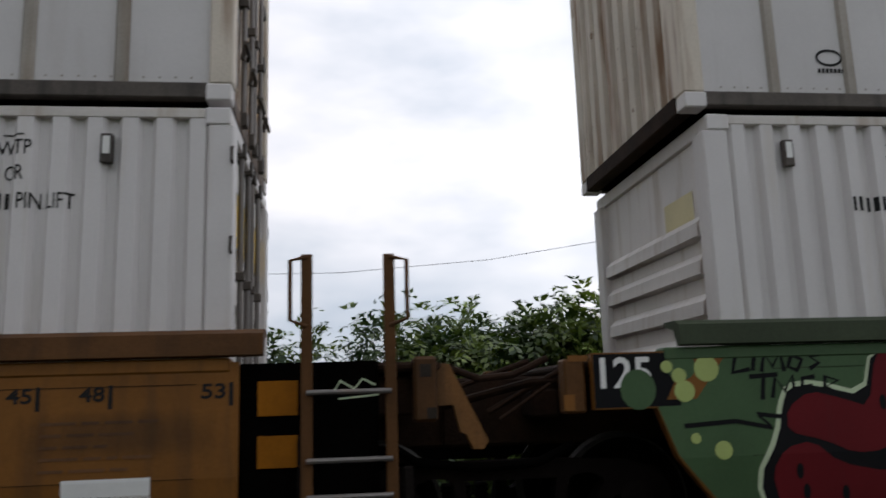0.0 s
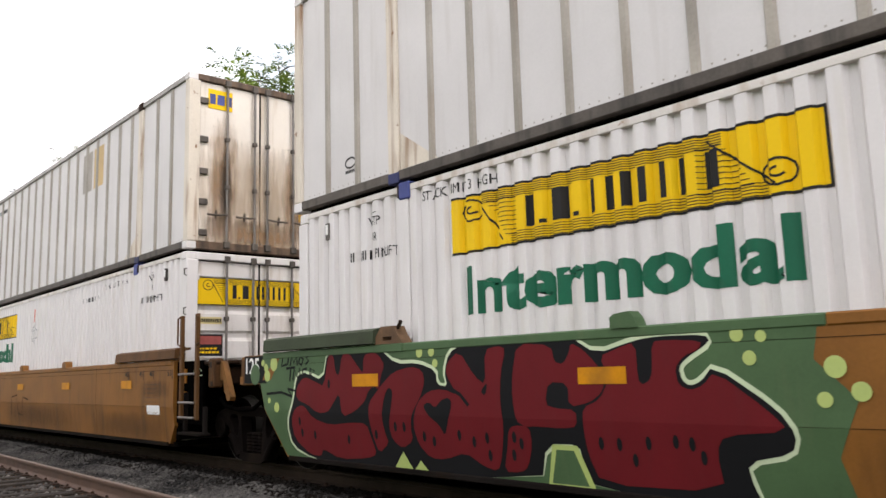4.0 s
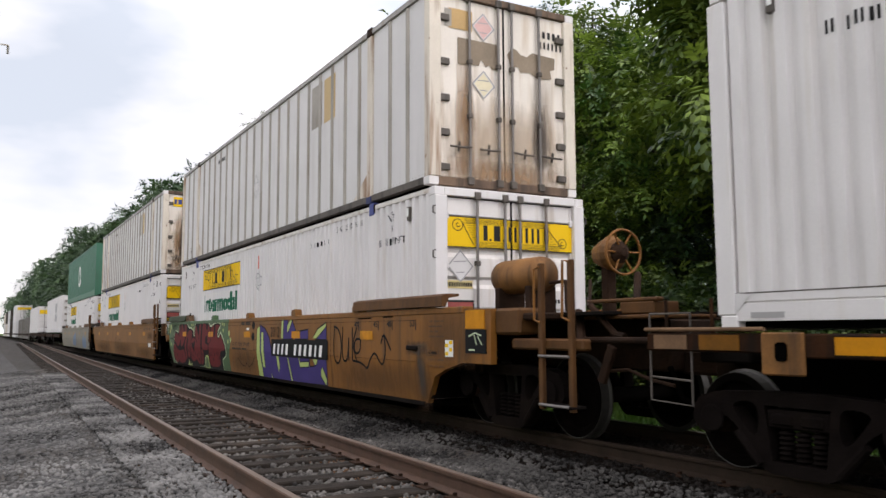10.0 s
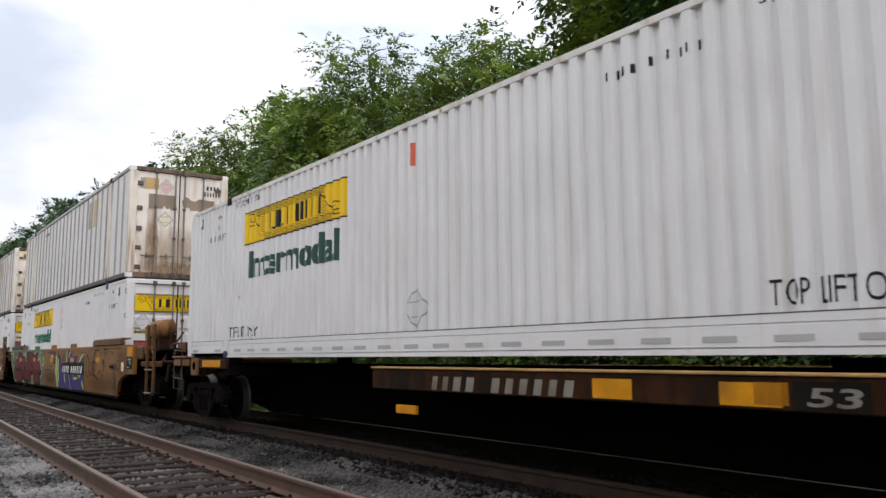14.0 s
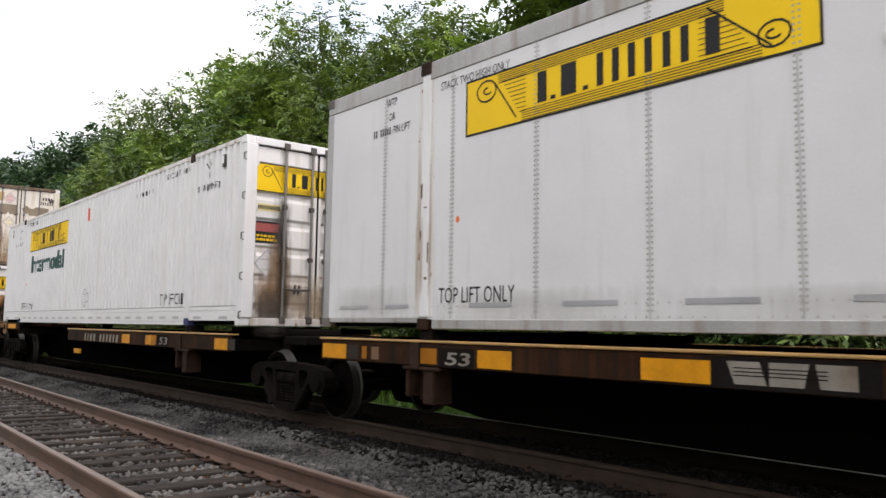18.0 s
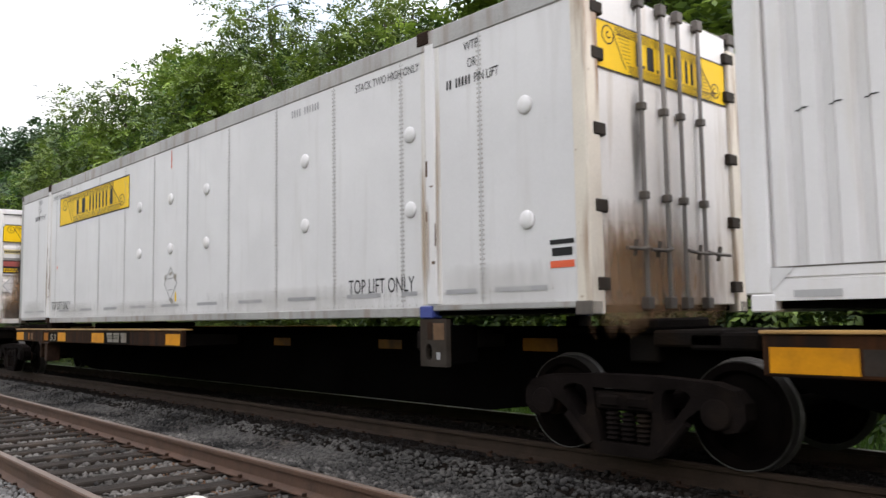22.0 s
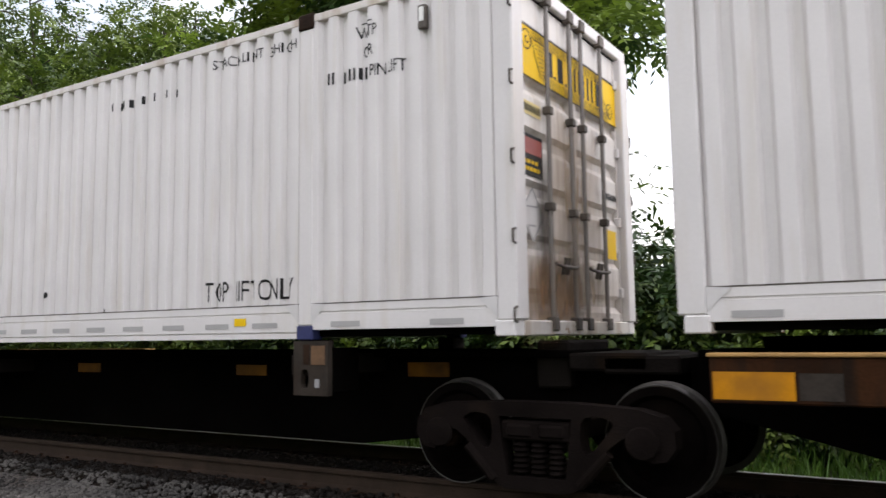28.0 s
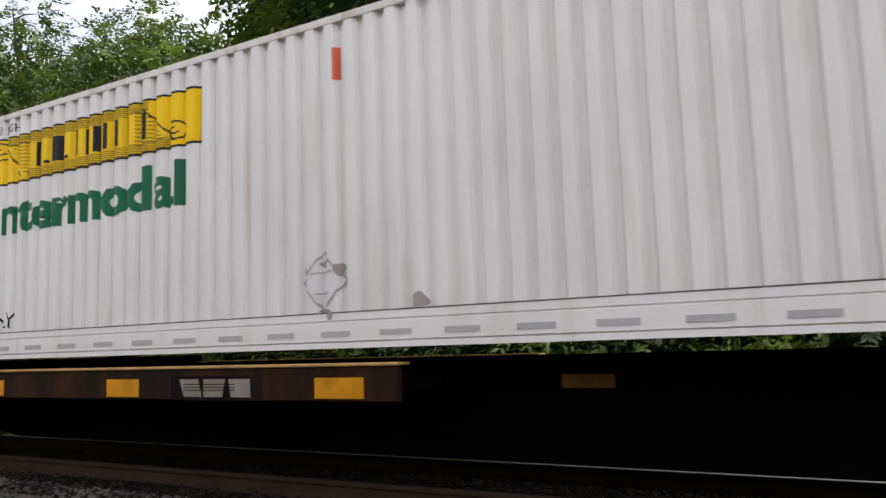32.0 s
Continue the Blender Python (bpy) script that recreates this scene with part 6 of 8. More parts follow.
LIMES = [
   [(8.73, 1.24), (8.91, 1.30), (8.94, 0.78), (9.08, 0.26), (8.8, 0.27), (8.71, 0.69)],
   [(9.03, 1.17), (9.16, 1.17), (9.24, 0.45), (9.1, 0.46), (9.04, 0.78)],
   [(10.35, 1.38), (10.46, 1.42), (10.44, 1.05), (10.32, 1.06)],
   [(10.69, 1.18), (10.69, 1.30), (10.9, 1.42), (10.95, 1.38), (10.74, 1.18)],
   [(12.09, 1.07), (12.32, 1.22), (12.7, 1.32), (12.7, 1.27), (12.41, 1.14), (12.22, 1.06)],
   [(10.02, 0.70), (10.16, 0.70), (10.19, 0.48), (10.11, 0.39), (10.05, 0.54)],
   [(10.68, 0.70), (10.74, 0.68), (10.91, 0.26), (10.84, 0.26)],
   [(11.32, 0.72), (11.36, 0.72), (11.38, 0.62), (11.85, 0.64), (11.82, 0.56), (11.37, 0.54)],
   [(12.04, 0.72), (12.3, 0.72), (12.25, 0.64), (12.17, 0.59)],
   [(12.44, 0.53), (12.5, 0.57), (12.68, 0.36), (12.62, 0.27), (12.42, 0.42)],
   [(9.61, 0.35), (9.74, 0.26), (9.66, 0.26)],
]
for loop in PURPLES + LIMES[:1] + LIMES[2:5]:
    on_fold(bee, "spray_outline", [[(x, min(1.455, max(0.25, z))) for x, z in inset(loop, -0.03)]], M_SBLK, 0.003)
for loop in PURPLES:
    on_fold(bee, "spray_letter", [loop], M_SPUR, 0.005, "purple sprayed letter")
for loop in LIMES:
    on_fold(bee, "spray_outline", [[(x, min(1.455, max(0.25, z))) for x, z in inset(loop, -0.018)]], M_SBLK, 0.0065)
    on_fold(bee, "spray_edge", [loop], M_LIME, 0.008, "lime sprayed edge")
part("year_tag", drape(lettering("2012", 9.66, 1.08, 0.2, 0.55), 0.009, "fold"), M_SBLK, bee)
# number board
on_fold(bee, "number_board", [rect(9.72, 12.8, 0.70, 1.035)], M_SBLK, 0.010, "black number board")
part("number_bars", drape(slanted(bars(9.84, 0.745, 0.20, [0.12, 0.10, 0.10, 0.13, -0.06, 0.12, 0.13, 0.12, 0.13, 0.08, 0.13], 0.145), 0.745), 0.012, "fold"), M_WHITEINK, bee, "white blocks of the car number")
part("number_bars", drape(bars(7.5, 1.335, 0.07, [0.05] * 4 + [-0.06] + [0.05] * 6 + [-0.2, 0.05], 0.015), 0.004, "fold"), M_INK, bee)
part("load_words", drape(lettering("LD LMT 118,500 PER UNIT", 6.75, 0.86, 0.09, 1.45), 0.004, "fold"), M_INK, bee)
part("stencil_bars", drape(bars(6.75, 0.79, 0.035, [0.3, 0.4, 0.35], 0.05), 0.004, "fold"), M_INK, bee)
on_fold(bee, "paint_patch", [blob(8.45, 1.32, 0.11, 0.09), blob(8.42, 1.08, 0.11, 0.09), blob(8.85, 1.44, 0.1, 0.03)], M_SBLK, 0.005)
on_fold(bee, "chain_mark", stroke([(7.2, 0.6), (7.5, 0.45), (7.75, 0.42), (7.9, 0.5), (8.05, 0.42), (8.3, 0.48), (8.55, 0.66)], 0.02), M_RUST, 0.005)
on_fold(bee, "stencil_box", stroke([(8.5, 1.02), (8.72, 1.02), (8.72, 0.8), (8.5, 0.8), (8.5, 1.02)], 0.012), M_INK, 0.0055)
wild = [[(13.09, 1.26), (13.05, 1.02), (13.08, 0.69), (13.31, 0.65), (13.41, 0.97), (13.27, 1.23), (13.05, 1.27)], [(13.44, 1.26), (13.42, 0.74), (13.59, 0.69), (13.68, 0.86), (13.69, 1.17), (13.69, 0.72)], [(13.83, 1.25), (13.84, 0.73)],
        [(14.0, 1.24), (13.84, 0.98), (14.0, 0.74)], [(14.16, 1.07), (13.92, 1.06), (13.92, 0.84), (14.13, 0.85), (14.16, 1.07)], [(13.84, 0.73), (14.22, 0.7), (14.38, 0.6), (14.5, 0.76), (14.68, 0.89), (14.85, 0.73), (14.95, 0.69), (15.06, 0.86), (15.0, 1.14)],
        [(14.89, 1.0), (14.98, 1.17), (15.23, 0.91)]]
for pts in wild:
    on_fold(bee, "spray_tag", stroke(smooth_line(pts), 0.036), M_SBLK, 0.005)
for k, row in enumerate(([0.1, 0.16, 0.08], [0.2, 0.12], [0.12, 0.1], [0.16, 0.12, 0.06])):
    part("stencil_bars", drape(bars(16.36, 1.3 - 0.065 * k, 0.02, row, 0.03), 0.004, "fold"), M_STENC, bee)
for k, row in enumerate(([0.06, 0.14], [0.14, 0.05, 0.16], [0.12, 0.1, 0.14])):
    part("stencil_bars", drape(bars(16.34, 0.89 - 0.085 * k, 0.028, row, 0.03), 0.004, "fold"), M_RUST if k == 0 else M_STENC, bee)
stain(bee, "grime_streak", lambda bm, l: drape(bm, l, "fold"), 15.65, 16.4, 0.85, 1.06, M_SSOOT, 0.0045)
stain(bee, "grime_streak", lambda bm, l: drape(bm, l, "fold"), 16.0, 16.25, 0.3, 0.95, M_SSOOT, 0.0048)
part("stencil_mark", drape(lettering("L 201-1", 16.30, 0.865, 0.075, 0.33), 0.005, "fold"), M_INK, bee, "black stencilled gauge mark")
part("sill_slot", drape(flat(rect(14.05, 14.55, 1.37, 1.39), rect(14.95, 15.3, 1.38, 1.40)), 0.0045, "fold"), M_BLACK, bee)
part("side_handle", boxes((15.75, 16.05, -1.535, -1.5, 0.93, 0.99), bevel=0.01), M_DARK, bee)
on_fold(bee, "white_tag", [rect(7.92, 8.12, 1.22, 1.27)], M_WHITEINK, 0.005)

# spine car units
spine_c = put(spine_unit("dark spine car unit with worn ochre side platform", 7.35, 15.95, (0.55, 17.3), [(15.46, 15.93), (11.14, 11.59), (12.44, 12.95)]), UC)
part("number_bars", drape(slanted(bars(8.66, 0.81, 0.15, [0.10, 0.10, 0.13, 0.13, -0.10, 0.12, 0.11, 0.11, 0.11, 0.10, 0.12], 0.10), 0.81), 0.005, "flat", -1.365), M_WORN, spine_c)
part("amber_panel", boxes((7.92, 8.34, -1.37, -1.33, 0.52, 0.615)), M_REFL, spine_c)
part("coupler", boxes((-1.6, -0.2, -0.14, 0.14, 0.72, 0.98), bevel=0.03), M_RUST, spine_c)
part("end_post", boxes((0.44, 0.82, -1.37, -1.335, 0.84, 1.165), bevel=0.012), M_TANK, spine_c, "worn tan end post with a slot")
part("post_slot", boxes((0.58, 0.68, -1.374, -1.366, 0.95, 1.09), bevel=0.02), M_BLACK, spine_c)
part("end_beam", boxes((0.82, 2.3, -1.36, -1.3, 0.975, 1.155), bevel=0.012), M_SPINE, spine_c)
part("amber_panel", boxes((1.07, 2.0, -1.367, -1.36, 1.005, 1.13)), M_REFL, spine_c)
part("sill_ladder", tubes(([(-0.82, -1.3, 1.33), (-0.82, -1.3, 0.56), (-0.33, -1.3, 0.54), (-0.33, -1.3, 1.33), (-0.82, -1.3, 1.33)], 0.011), ([(-0.82, -1.3, 0.77), (-0.33, -1.3, 0.75)], 0.010)), M_RAILD, spine_c)
part("end_beam", boxes((-0.85, 0.44, -1.32, -1.2, 1.0, 1.16), (-0.85, -0.7, -1.3, 1.3, 1.0, 1.14), bevel=0.015), M_SPINE, spine_c)
part("paint_patch", boxes((-0.75, -0.36, -1.326, -1.32, 1.02, 1.145)), M_TAN, spine_c)
part("paint_patch", boxes((-0.22, 0.2, -1.326, -1.32, 1.02, 1.145)), M_REFLD, spine_c, "dark amber patch")
part("end_rail", tubes(([(-0.85, -1.33, 1.19), (0.45, -1.33, 1.19)], 0.018)), M_TAN, spine_c)
for x in (-0.62, -0.1):
    part("end_grab", tubes(([(x, -1.29, 1.1), (x, -1.29, 1.45)], 0.016)), M_SPINE, spine_c)
spine_d = put(spine_unit("dark spine car unit with worn ochre side platform", 0.12, 8.70, (16.3,), [(0.17, 0.70), (3.02, 3.49), (4.93, 5.54), (8.13, 8.64)], 14.24, sill=(9.58, 12.1)), UD)
spine_e = put(spine_unit("dark spine car unit with ochre side platform and lettered beam", 0.10, 8.76, (16.2,), [(0.15, 0.72), (3.10, 3.54), (4.74, 5.27), (8.15, 8.74)], 14.2, 0.035, (9.48, 12.28)), UE)
spine_f = put(spine_unit("dark spine car unit with ochre side platform", 0.10, 8.73, (17.2,), [(0.12, 0.60), (2.91, 3.37), (5.18, 5.67), (7.89, 8.40)], 14.2, 0.04, (9.66, 12.13)), UF)
for c, x, z in ((spine_c, 13.13, 0.83), (spine_d, 2.53, 0.82), (spine_e, 2.63, 0.79), (spine_f, 2.52, 0.79)):
    part("mark_panel", drape(flat(rect(x - 0.1, x + 0.44, z - 0.02, z + 0.17)), 0.003, "flat", -1.365), M_DARK, c, "dark patch under the length mark")
    mark = lettering("53", x, z, 0.13, 0.37, bold=0.02)
    for v in mark.verts:
        v.co.x += 0.25 * (v.co.z - z)
    part("length_mark", drape(mark, 0.005, "flat", -1.365), M_WORN, c)
    part("reflector_worn", drape(flat(rect(x - 0.40, x - 0.13, z, z + 0.16)), 0.004, "flat", -1.365), M_AMBER, c)
part("words_spine_car", drape(lettering("ALL PURPOSE SPINE CAR", 5.30, 0.83, 0.078, 2.09, bold=0.012), 0.005, "flat", -1.365), M_WORN, spine_e)
# worn mark: three pale blocks on a dark patch, ruled through the middle
for c, x, z in ((spine_d, 5.67, 0.83), (spine_f, 6.25, 0.78)):
    part("mark_panel", drape(flat(rect(x - 0.12, x + 1.05, z - 0.03, z + 0.19)), 0.003, "flat", -1.365), M_DARK, c, "dark patch under a worn mark")
    part("mark_blocks", drape(flat(*[[(x + 0.32 * k + o, z), (x + 0.32 * k + o + 0.24, z), (x + 0.32 * k + 0.28 - o / 2, z + 0.16), (x + 0.32 * k, z + 0.16)] for k, o in enumerate((0.06, 0.0, 0.03))]), 0.005, "flat", -1.365), M_WORN, c, "worn white mark in three blocks")
    part("mark_rule", drape(flat(*[rect(x + 0.05, x + 0.72, z + 0.058 + 0.026 * k, z + 0.066 + 0.026 * k) for k in range(3)]), 0.007, "flat", -1.365), M_DARK, c)

part("paint_patch", drape(flat(rect(1.03, 1.13, 0.83, 0.97)), 0.004, "flat", -1.365), M_AMBER, spine_d)
part("paint_patch", drape(flat(rect(1.22, 1.37, 0.83, 0.97)), 0.004, "flat", -1.365), M_TAN, spine_d, "worn tan square")

# containers
proto = corrugated_container()
ribbed = ribbed_container()
smooth = put(smooth_container(), UD, LOW)
low = {}
for key, u, z, label in (("b", UB, 0.28, "white corrugated container in a well with a yellow name panel"), ("a", UA, 0.28, "white corrugated container in a well, white diamond on door"),
                         ("z", UZ, 0.28, "white corrugated container under a green container"), ("c", UC, LOW, "white corrugated container on a spine car with grimy doors"),
                         ("e", UE, LOW, "clean white corrugated container on a spine car"), ("f", UF - 0.065, LOW, "white corrugated container with a scuffed diamond placard")):
    ob = proto if key == "b" else copy_thing(proto, pose(0, 0, 0))
    low[key] = put(tagged(ob, label), u, z)
for key, x, w in (("a", 7.925, 0.035), ("b", 7.925, 0.035), ("c", 8.10, 0.06), ("e", 8.13, 0.06), ("f", 8.13, 0.06), ("z", 8.0, 0.03)):
    part("red_stripe", drape(flat(rect(x, x + w, 2.31, 2.60)), 0.004), M_RED, low[key], "short red painted stripe")
for key, x in (("c", 8.21), ("e", 8.20), ("f", 7.985)):
    diamond(low[key], x, 0.57, 0.235, on_wave, key == "f")
    part("orange_dot", drape(flat(blob(2.63, 1.04, 0.03, 0.035)), 0.004), M_DOTR, low[key])
for key, x0, x1, z0, z1, wx, ww in (("c", 2.78, 6.50, 1.925, 2.50, 3.02, 3.23), ("e", 2.82, 6.53, 1.925, 2.51, 2.90, 3.46)):
    for o in [o for o in low[key].children if o.name.split(".")[0] in ("word_intermodal", "logo_panel", "logo_border", "scroll_line", "name_block") and o.data.vertices[0].co.x < 10]:
        bpy.data.objects.remove(o)
    logo(low[key], x0, x1, z0, z1, on_wave)
    part("word_intermodal", drape(lettering("Intermodal", wx, 1.335, 0.468, ww, bold=0.035), 0.004), M_DEEPG, low[key], "near-black green painted word")
for o in low["b"].children:
    kind = o.name.split(".")[0]
    if o.type == "MESH" and o.data.vertices[0].co.x > 16:
        o.location.z += 0.85 if kind in ("placard_holder", "placard_frame") else -0.27 if kind in ("warning_sticker", "sticker_field", "sticker_bar", "sticker_ground") or kind == "number_bar" and o.data.vertices[0].co.y < 0 else 0
for key in "abz":
    for o in [o for o in low[key].children if o.name.split(".")[0] == "words_stack_limit" and o.data.vertices[0].co.x > 10]:
        o.location.x -= 0.29
for key in "abz":
    diamond(low[key], 8.0, 2.03, 0.23, on_wave)
    for x in (2.02, 14.03):
        part("stacking_lock", boxes((x - 0.03, x + 0.15, NEAR - 0.012, NEAR + 0.1, HGT - 0.16, HGT + 0.03), bevel=0.015), M_BLUE, low[key], "blue twist lock")
part("scuff", drape(flat(smooth_loop([(8.86, 0.31), (9.06, 0.31), (8.99, 0.44), (8.90, 0.41)])), 0.005), M_POST, low["f"], "grey rubbed scuff")
part("scratch", drape(flat(*[rect(0.35 + 0.22 * k, 0.45 + 0.22 * k, 1.34, 1.35) for k in range(7)]), 0.005), M_INK, low["e"])
part("scuff", drape(flat(smooth_loop([(10.2, 0.48), (10.3, 0.5), (10.27, 0.56), (10.22, 0.55)]), blob(11.3, 0.32, 0.03, 0.02), blob(10.6, 0.33, 0.02, 0.02)), 0.005), M_INK, low["e"])
part("yellow_tag", drape(flat(rect(13.25, 13.4, 0.12, 0.19)), 0.005, "flat", NEAR + 0.007), M_YELLOW, low["e"])

top_a = put(tagged(copy_thing(ribbed, pose(0, 0, 0)), "white ribbed container with rust-streaked doors on a lower container"), UA + 0.0, 3.22)
top_b = put(tagged(ribbed, "white ribbed container with torn brown labels on its doors"), UB - 0.15, 3.22)
on_rib = lambda bm, l: drape(bm, l, "flat", -1.25)
for c, x in ((top_a, 10.95), (top_b, 11.35)):
    part("maker_panel", on_rib(flat(rect(x, x + 0.55, 1.8, 2.62)), 0.004), M_POST, c, "faded brown maker panel")
    part("maker_panel", on_rib(flat(rect(x + 0.65, x + 1.2, 1.8, 2.62)), 0.004), mat("faded_ochre_decal", (0.52, 0.36, 0.16), 0.6, var=0.15), c, "faded ochre maker panel")
    part("maker_badge", on_rib(flat(*(stroke(curl(1.19, 0.42, 0.10, 0, 360, 16, 0.6), 0.02))), 0.004), M_INK, c)
    part("maker_badge", on_rib(bars(1.09, 0.30, 0.035, [0.022] * 7, 0.01), 0.004), M_INK, c)
    part("number_bars", on_rib(bars(4.2, 2.45, 0.10, [0.05] * 4 + [-0.05] + [0.05] * 6, 0.015), 0.004), M_INK, c)
diamond(top_b, 7.75, 1.28, 0.25, on_rib)
xe = LEN - 0.045
face = lambda bm, l: end_plane(bm, xe + l)
part("number_bars", face(bars(0.72, 2.45, 0.11, [0.05] * 4, 0.045), 0.004), M_INK, top_b)
part("number_bars", face(bars(0.66, 2.28, 0.11, [0.035] * 6, 0.042), 0.004), M_INK, top_b)
part("label_scrap", face(flat(rect(-0.95, -0.55, 2.32, 2.62)), 0.004), mat("torn_ochre_label", (0.50, 0.32, 0.13), 0.7, var=0.2), top_b, "torn ochre label")
M_GLUE = mat("brown_label_glue", (0.24, 0.185, 0.13), 0.8, var=0.25)
part("label_scrap", face(flat([(-0.80, 2.20), (-0.10, 2.20), (-0.07, 1.82), (-0.2, 1.80), (-0.26, 1.86), (-0.32, 1.82), (-0.40, 1.92), (-0.44, 1.83), (-0.80, 1.80)], [(0.06, 2.08), (0.16, 2.20), (0.24, 2.18), (0.30, 2.12), (0.42, 2.10), (0.52, 2.18), (0.95, 2.16), (0.94, 1.98), (0.86, 1.95), (0.88, 1.82), (0.62, 1.78), (0.48, 1.86), (0.3, 1.84), (0.26, 1.92), (0.12, 1.9)]), 0.004), M_GLUE, top_b, "brown glue left by a torn label")
part("label_mark", face(flat(rect(-1.02, -0.90, 2.34, 2.60)), 0.005), M_POST, top_b)
diamond(top_b, -0.36, 2.42, 0.19, face)
diamond(top_b, -0.36, 1.55, 0.19, face)
part("placard_tint", face(flat([(-0.52, 2.42), (-0.36, 2.24), (-0.2, 2.42), (-0.36, 2.60)]), 0.0045), mat("faded_red_placard", (0.58, 0.36, 0.33), 0.6, var=0.2), top_b)
part("placard_tint", face(flat([(-0.52, 1.55), (-0.36, 1.37), (-0.2, 1.55), (-0.36, 1.73)]), 0.0045), mat("yellowed_placard", (0.66, 0.58, 0.40), 0.6, var=0.2), top_b)
part("number_bars", face(bars(0.72, 2.45, 0.11, [0.05] * 4, 0.045), 0.004), M_INK, top_a)
part("number_bars", face(bars(0.66, 2.28, 0.11, [0.035] * 6, 0.042), 0.004), M_INK, top_a)
part("maker_panel", face(flat(rect(-0.95, -0.52, 2.35, 2.68)), 0.004), M_YELLOW, top_a)
part("maker_blocks", face(bars(-0.92, 2.43, 0.17, [0.1, 0.13, 0.1], 0.03), 0.006), M_BLUE, top_a)
part("warning_sticker", face(flat(rect(0.75, 0.98, 0.62, 0.9)), 0.004), M_YELLOW, top_a)
for c, rows in ((top_a, ((-1.2, 1.2, 0.0, 1.9, M_SBROWN), (-0.95, -0.4, 0.1, 2.3, M_SRUST), (0.4, 1.1, 0.1, 1.9, M_SRUST), (-0.75, -0.5, 0.3, 1.7, M_SSOOT), (-1.2, 1.2, 0.0, 0.55, M_SRUST))),
                (top_b, ((-1.2, 1.2, 0.0, 1.4, M_SBROWN), (-0.85, -0.5, 0.1, 2.0, M_SRUST), (0.45, 0.9, 0.1, 1.9, M_SDUST), (0.5, 0.8, 0.3, 1.3, M_SSOOT), (-1.2, 1.2, 0.0, 0.45, M_SRUST)))):
    for k, (a, b, z0, z1, m) in enumerate(rows):
        stain(c, "grime_streak", face, a, b, z0, z1, m, 0.002 + 0.0015 * k)
door = lambda bm, l: end_plane(bm, LEN - 0.05 + l)
for key, rows in (("c", ((-1.2, 1.1, 0.0, 0.85, M_SBROWN), (-0.82, -0.45, -0.1, 2.15, M_SSOOT), (-0.9, -0.4, 0.3, 1.4, M_SRUST), (-1.15, -0.4, 0.0, 0.8, M_SRUST), (-0.4, 0.6, 0.0, 0.6, M_SBROWN), (-0.72, -0.5, 0.2, 2.05, M_SSOOT), (0.58, 0.78, 0.1, 1.35, M_SSOOT), (-1.1, -0.4, -0.2, 0.6, M_SSOOT))),
                  ("e", ((-1.2, 1.1, 0.0, 0.75, M_SBROWN), (-0.8, -0.5, 0.2, 1.5, M_SSOOT), (-1.15, 0.2, -0.1, 0.7, M_SRUST), (-0.7, 0.7, 0.3, 2.0, M_SBROWN))), ("a", ((-1.1, 1.1, 0.1, 0.7, M_SDUST),)), ("b", ((-1.1, 1.1, 0.1, 0.6, M_SDUST),))):
    for k, (a, b, z0, z1, m) in enumerate(rows):
        stain(low[key], "grime_streak", door, a, b, z0, z1, m, 0.004 + 0.0015 * k)
for o in smooth.children:
    if o.name.startswith(("stacking_casting", "corner_casting")):
        o.data.materials[0] = M_RAILD if o.name[0] == "c" else M_BLUE if o.data.vertices[0].co.x > 10 else M_RUST
plate = lambda bm, l: drape(bm, l, "flat", -1.293)
for x in (1.95, 14.09):
    for a, b, z0, z1 in ((-0.04, 0.035, 0.1, 1.5), (0.185, 0.24, 0.2, 1.9), (0.03, 0.10, 0.3, 1.2)):
        stain(smooth, "rust_stain", plate, x + a, x + b, z0, z1, M_SBROWN, 0.0055)
    part("paint_scab", boxes(*[(x + a, x + a + w, -1.3, -1.296, z, z + h) for a, w, z, h in ((0.045, 0.03, 1.40, 0.16), (0.10, 0.05, 1.29, 0.015), (0.04, 0.02, 0.95, 0.10), (0.17, 0.015, 0.7, 0.22), (0.12, 0.05, 0.52, 0.03))]), M_SILL, smooth, "rust showing through chipped paint")
sheet_on = lambda bm, l: drape(bm, l, "flat", -1.28)
for x0, x1, z0, z1 in ((0.15, 2.0, 0.05, 0.5), (2.2, 5.0, 0.05, 0.4), (5.0, 9.0, 0.05, 0.35), (9.0, 14.0, 0.05, 0.4), (14.2, 16.0, 0.05, 0.5)):
    stain(smooth, "dust_film", sheet_on, x0, x1, z0, z1, M_SPALE, 0.0025)
# road film on the well sides
for c, rows in ((ay, ((0.3, 6.0, 0.2, 0.75), (6.5, 12.0, 0.2, 0.8), (12.5, 16.2, 0.2, 0.7), (14.9, 16.2, 0.9, 1.2))), (bee, ((6.4, 9.0, 0.2, 0.8), (12.8, 16.6, 0.2, 0.75), (15.9, 16.4, 0.1, 1.0), (16.0, 17.8, 0.7, 1.5)))):
    for k, (a, b, z0, z1) in enumerate(rows):
        stain(c, "dust_film", lambda bm, l: drape(bm, l, "fold"), a, b, z0, z1, M_SDUST, 0.0032 + 0.0004 * k)

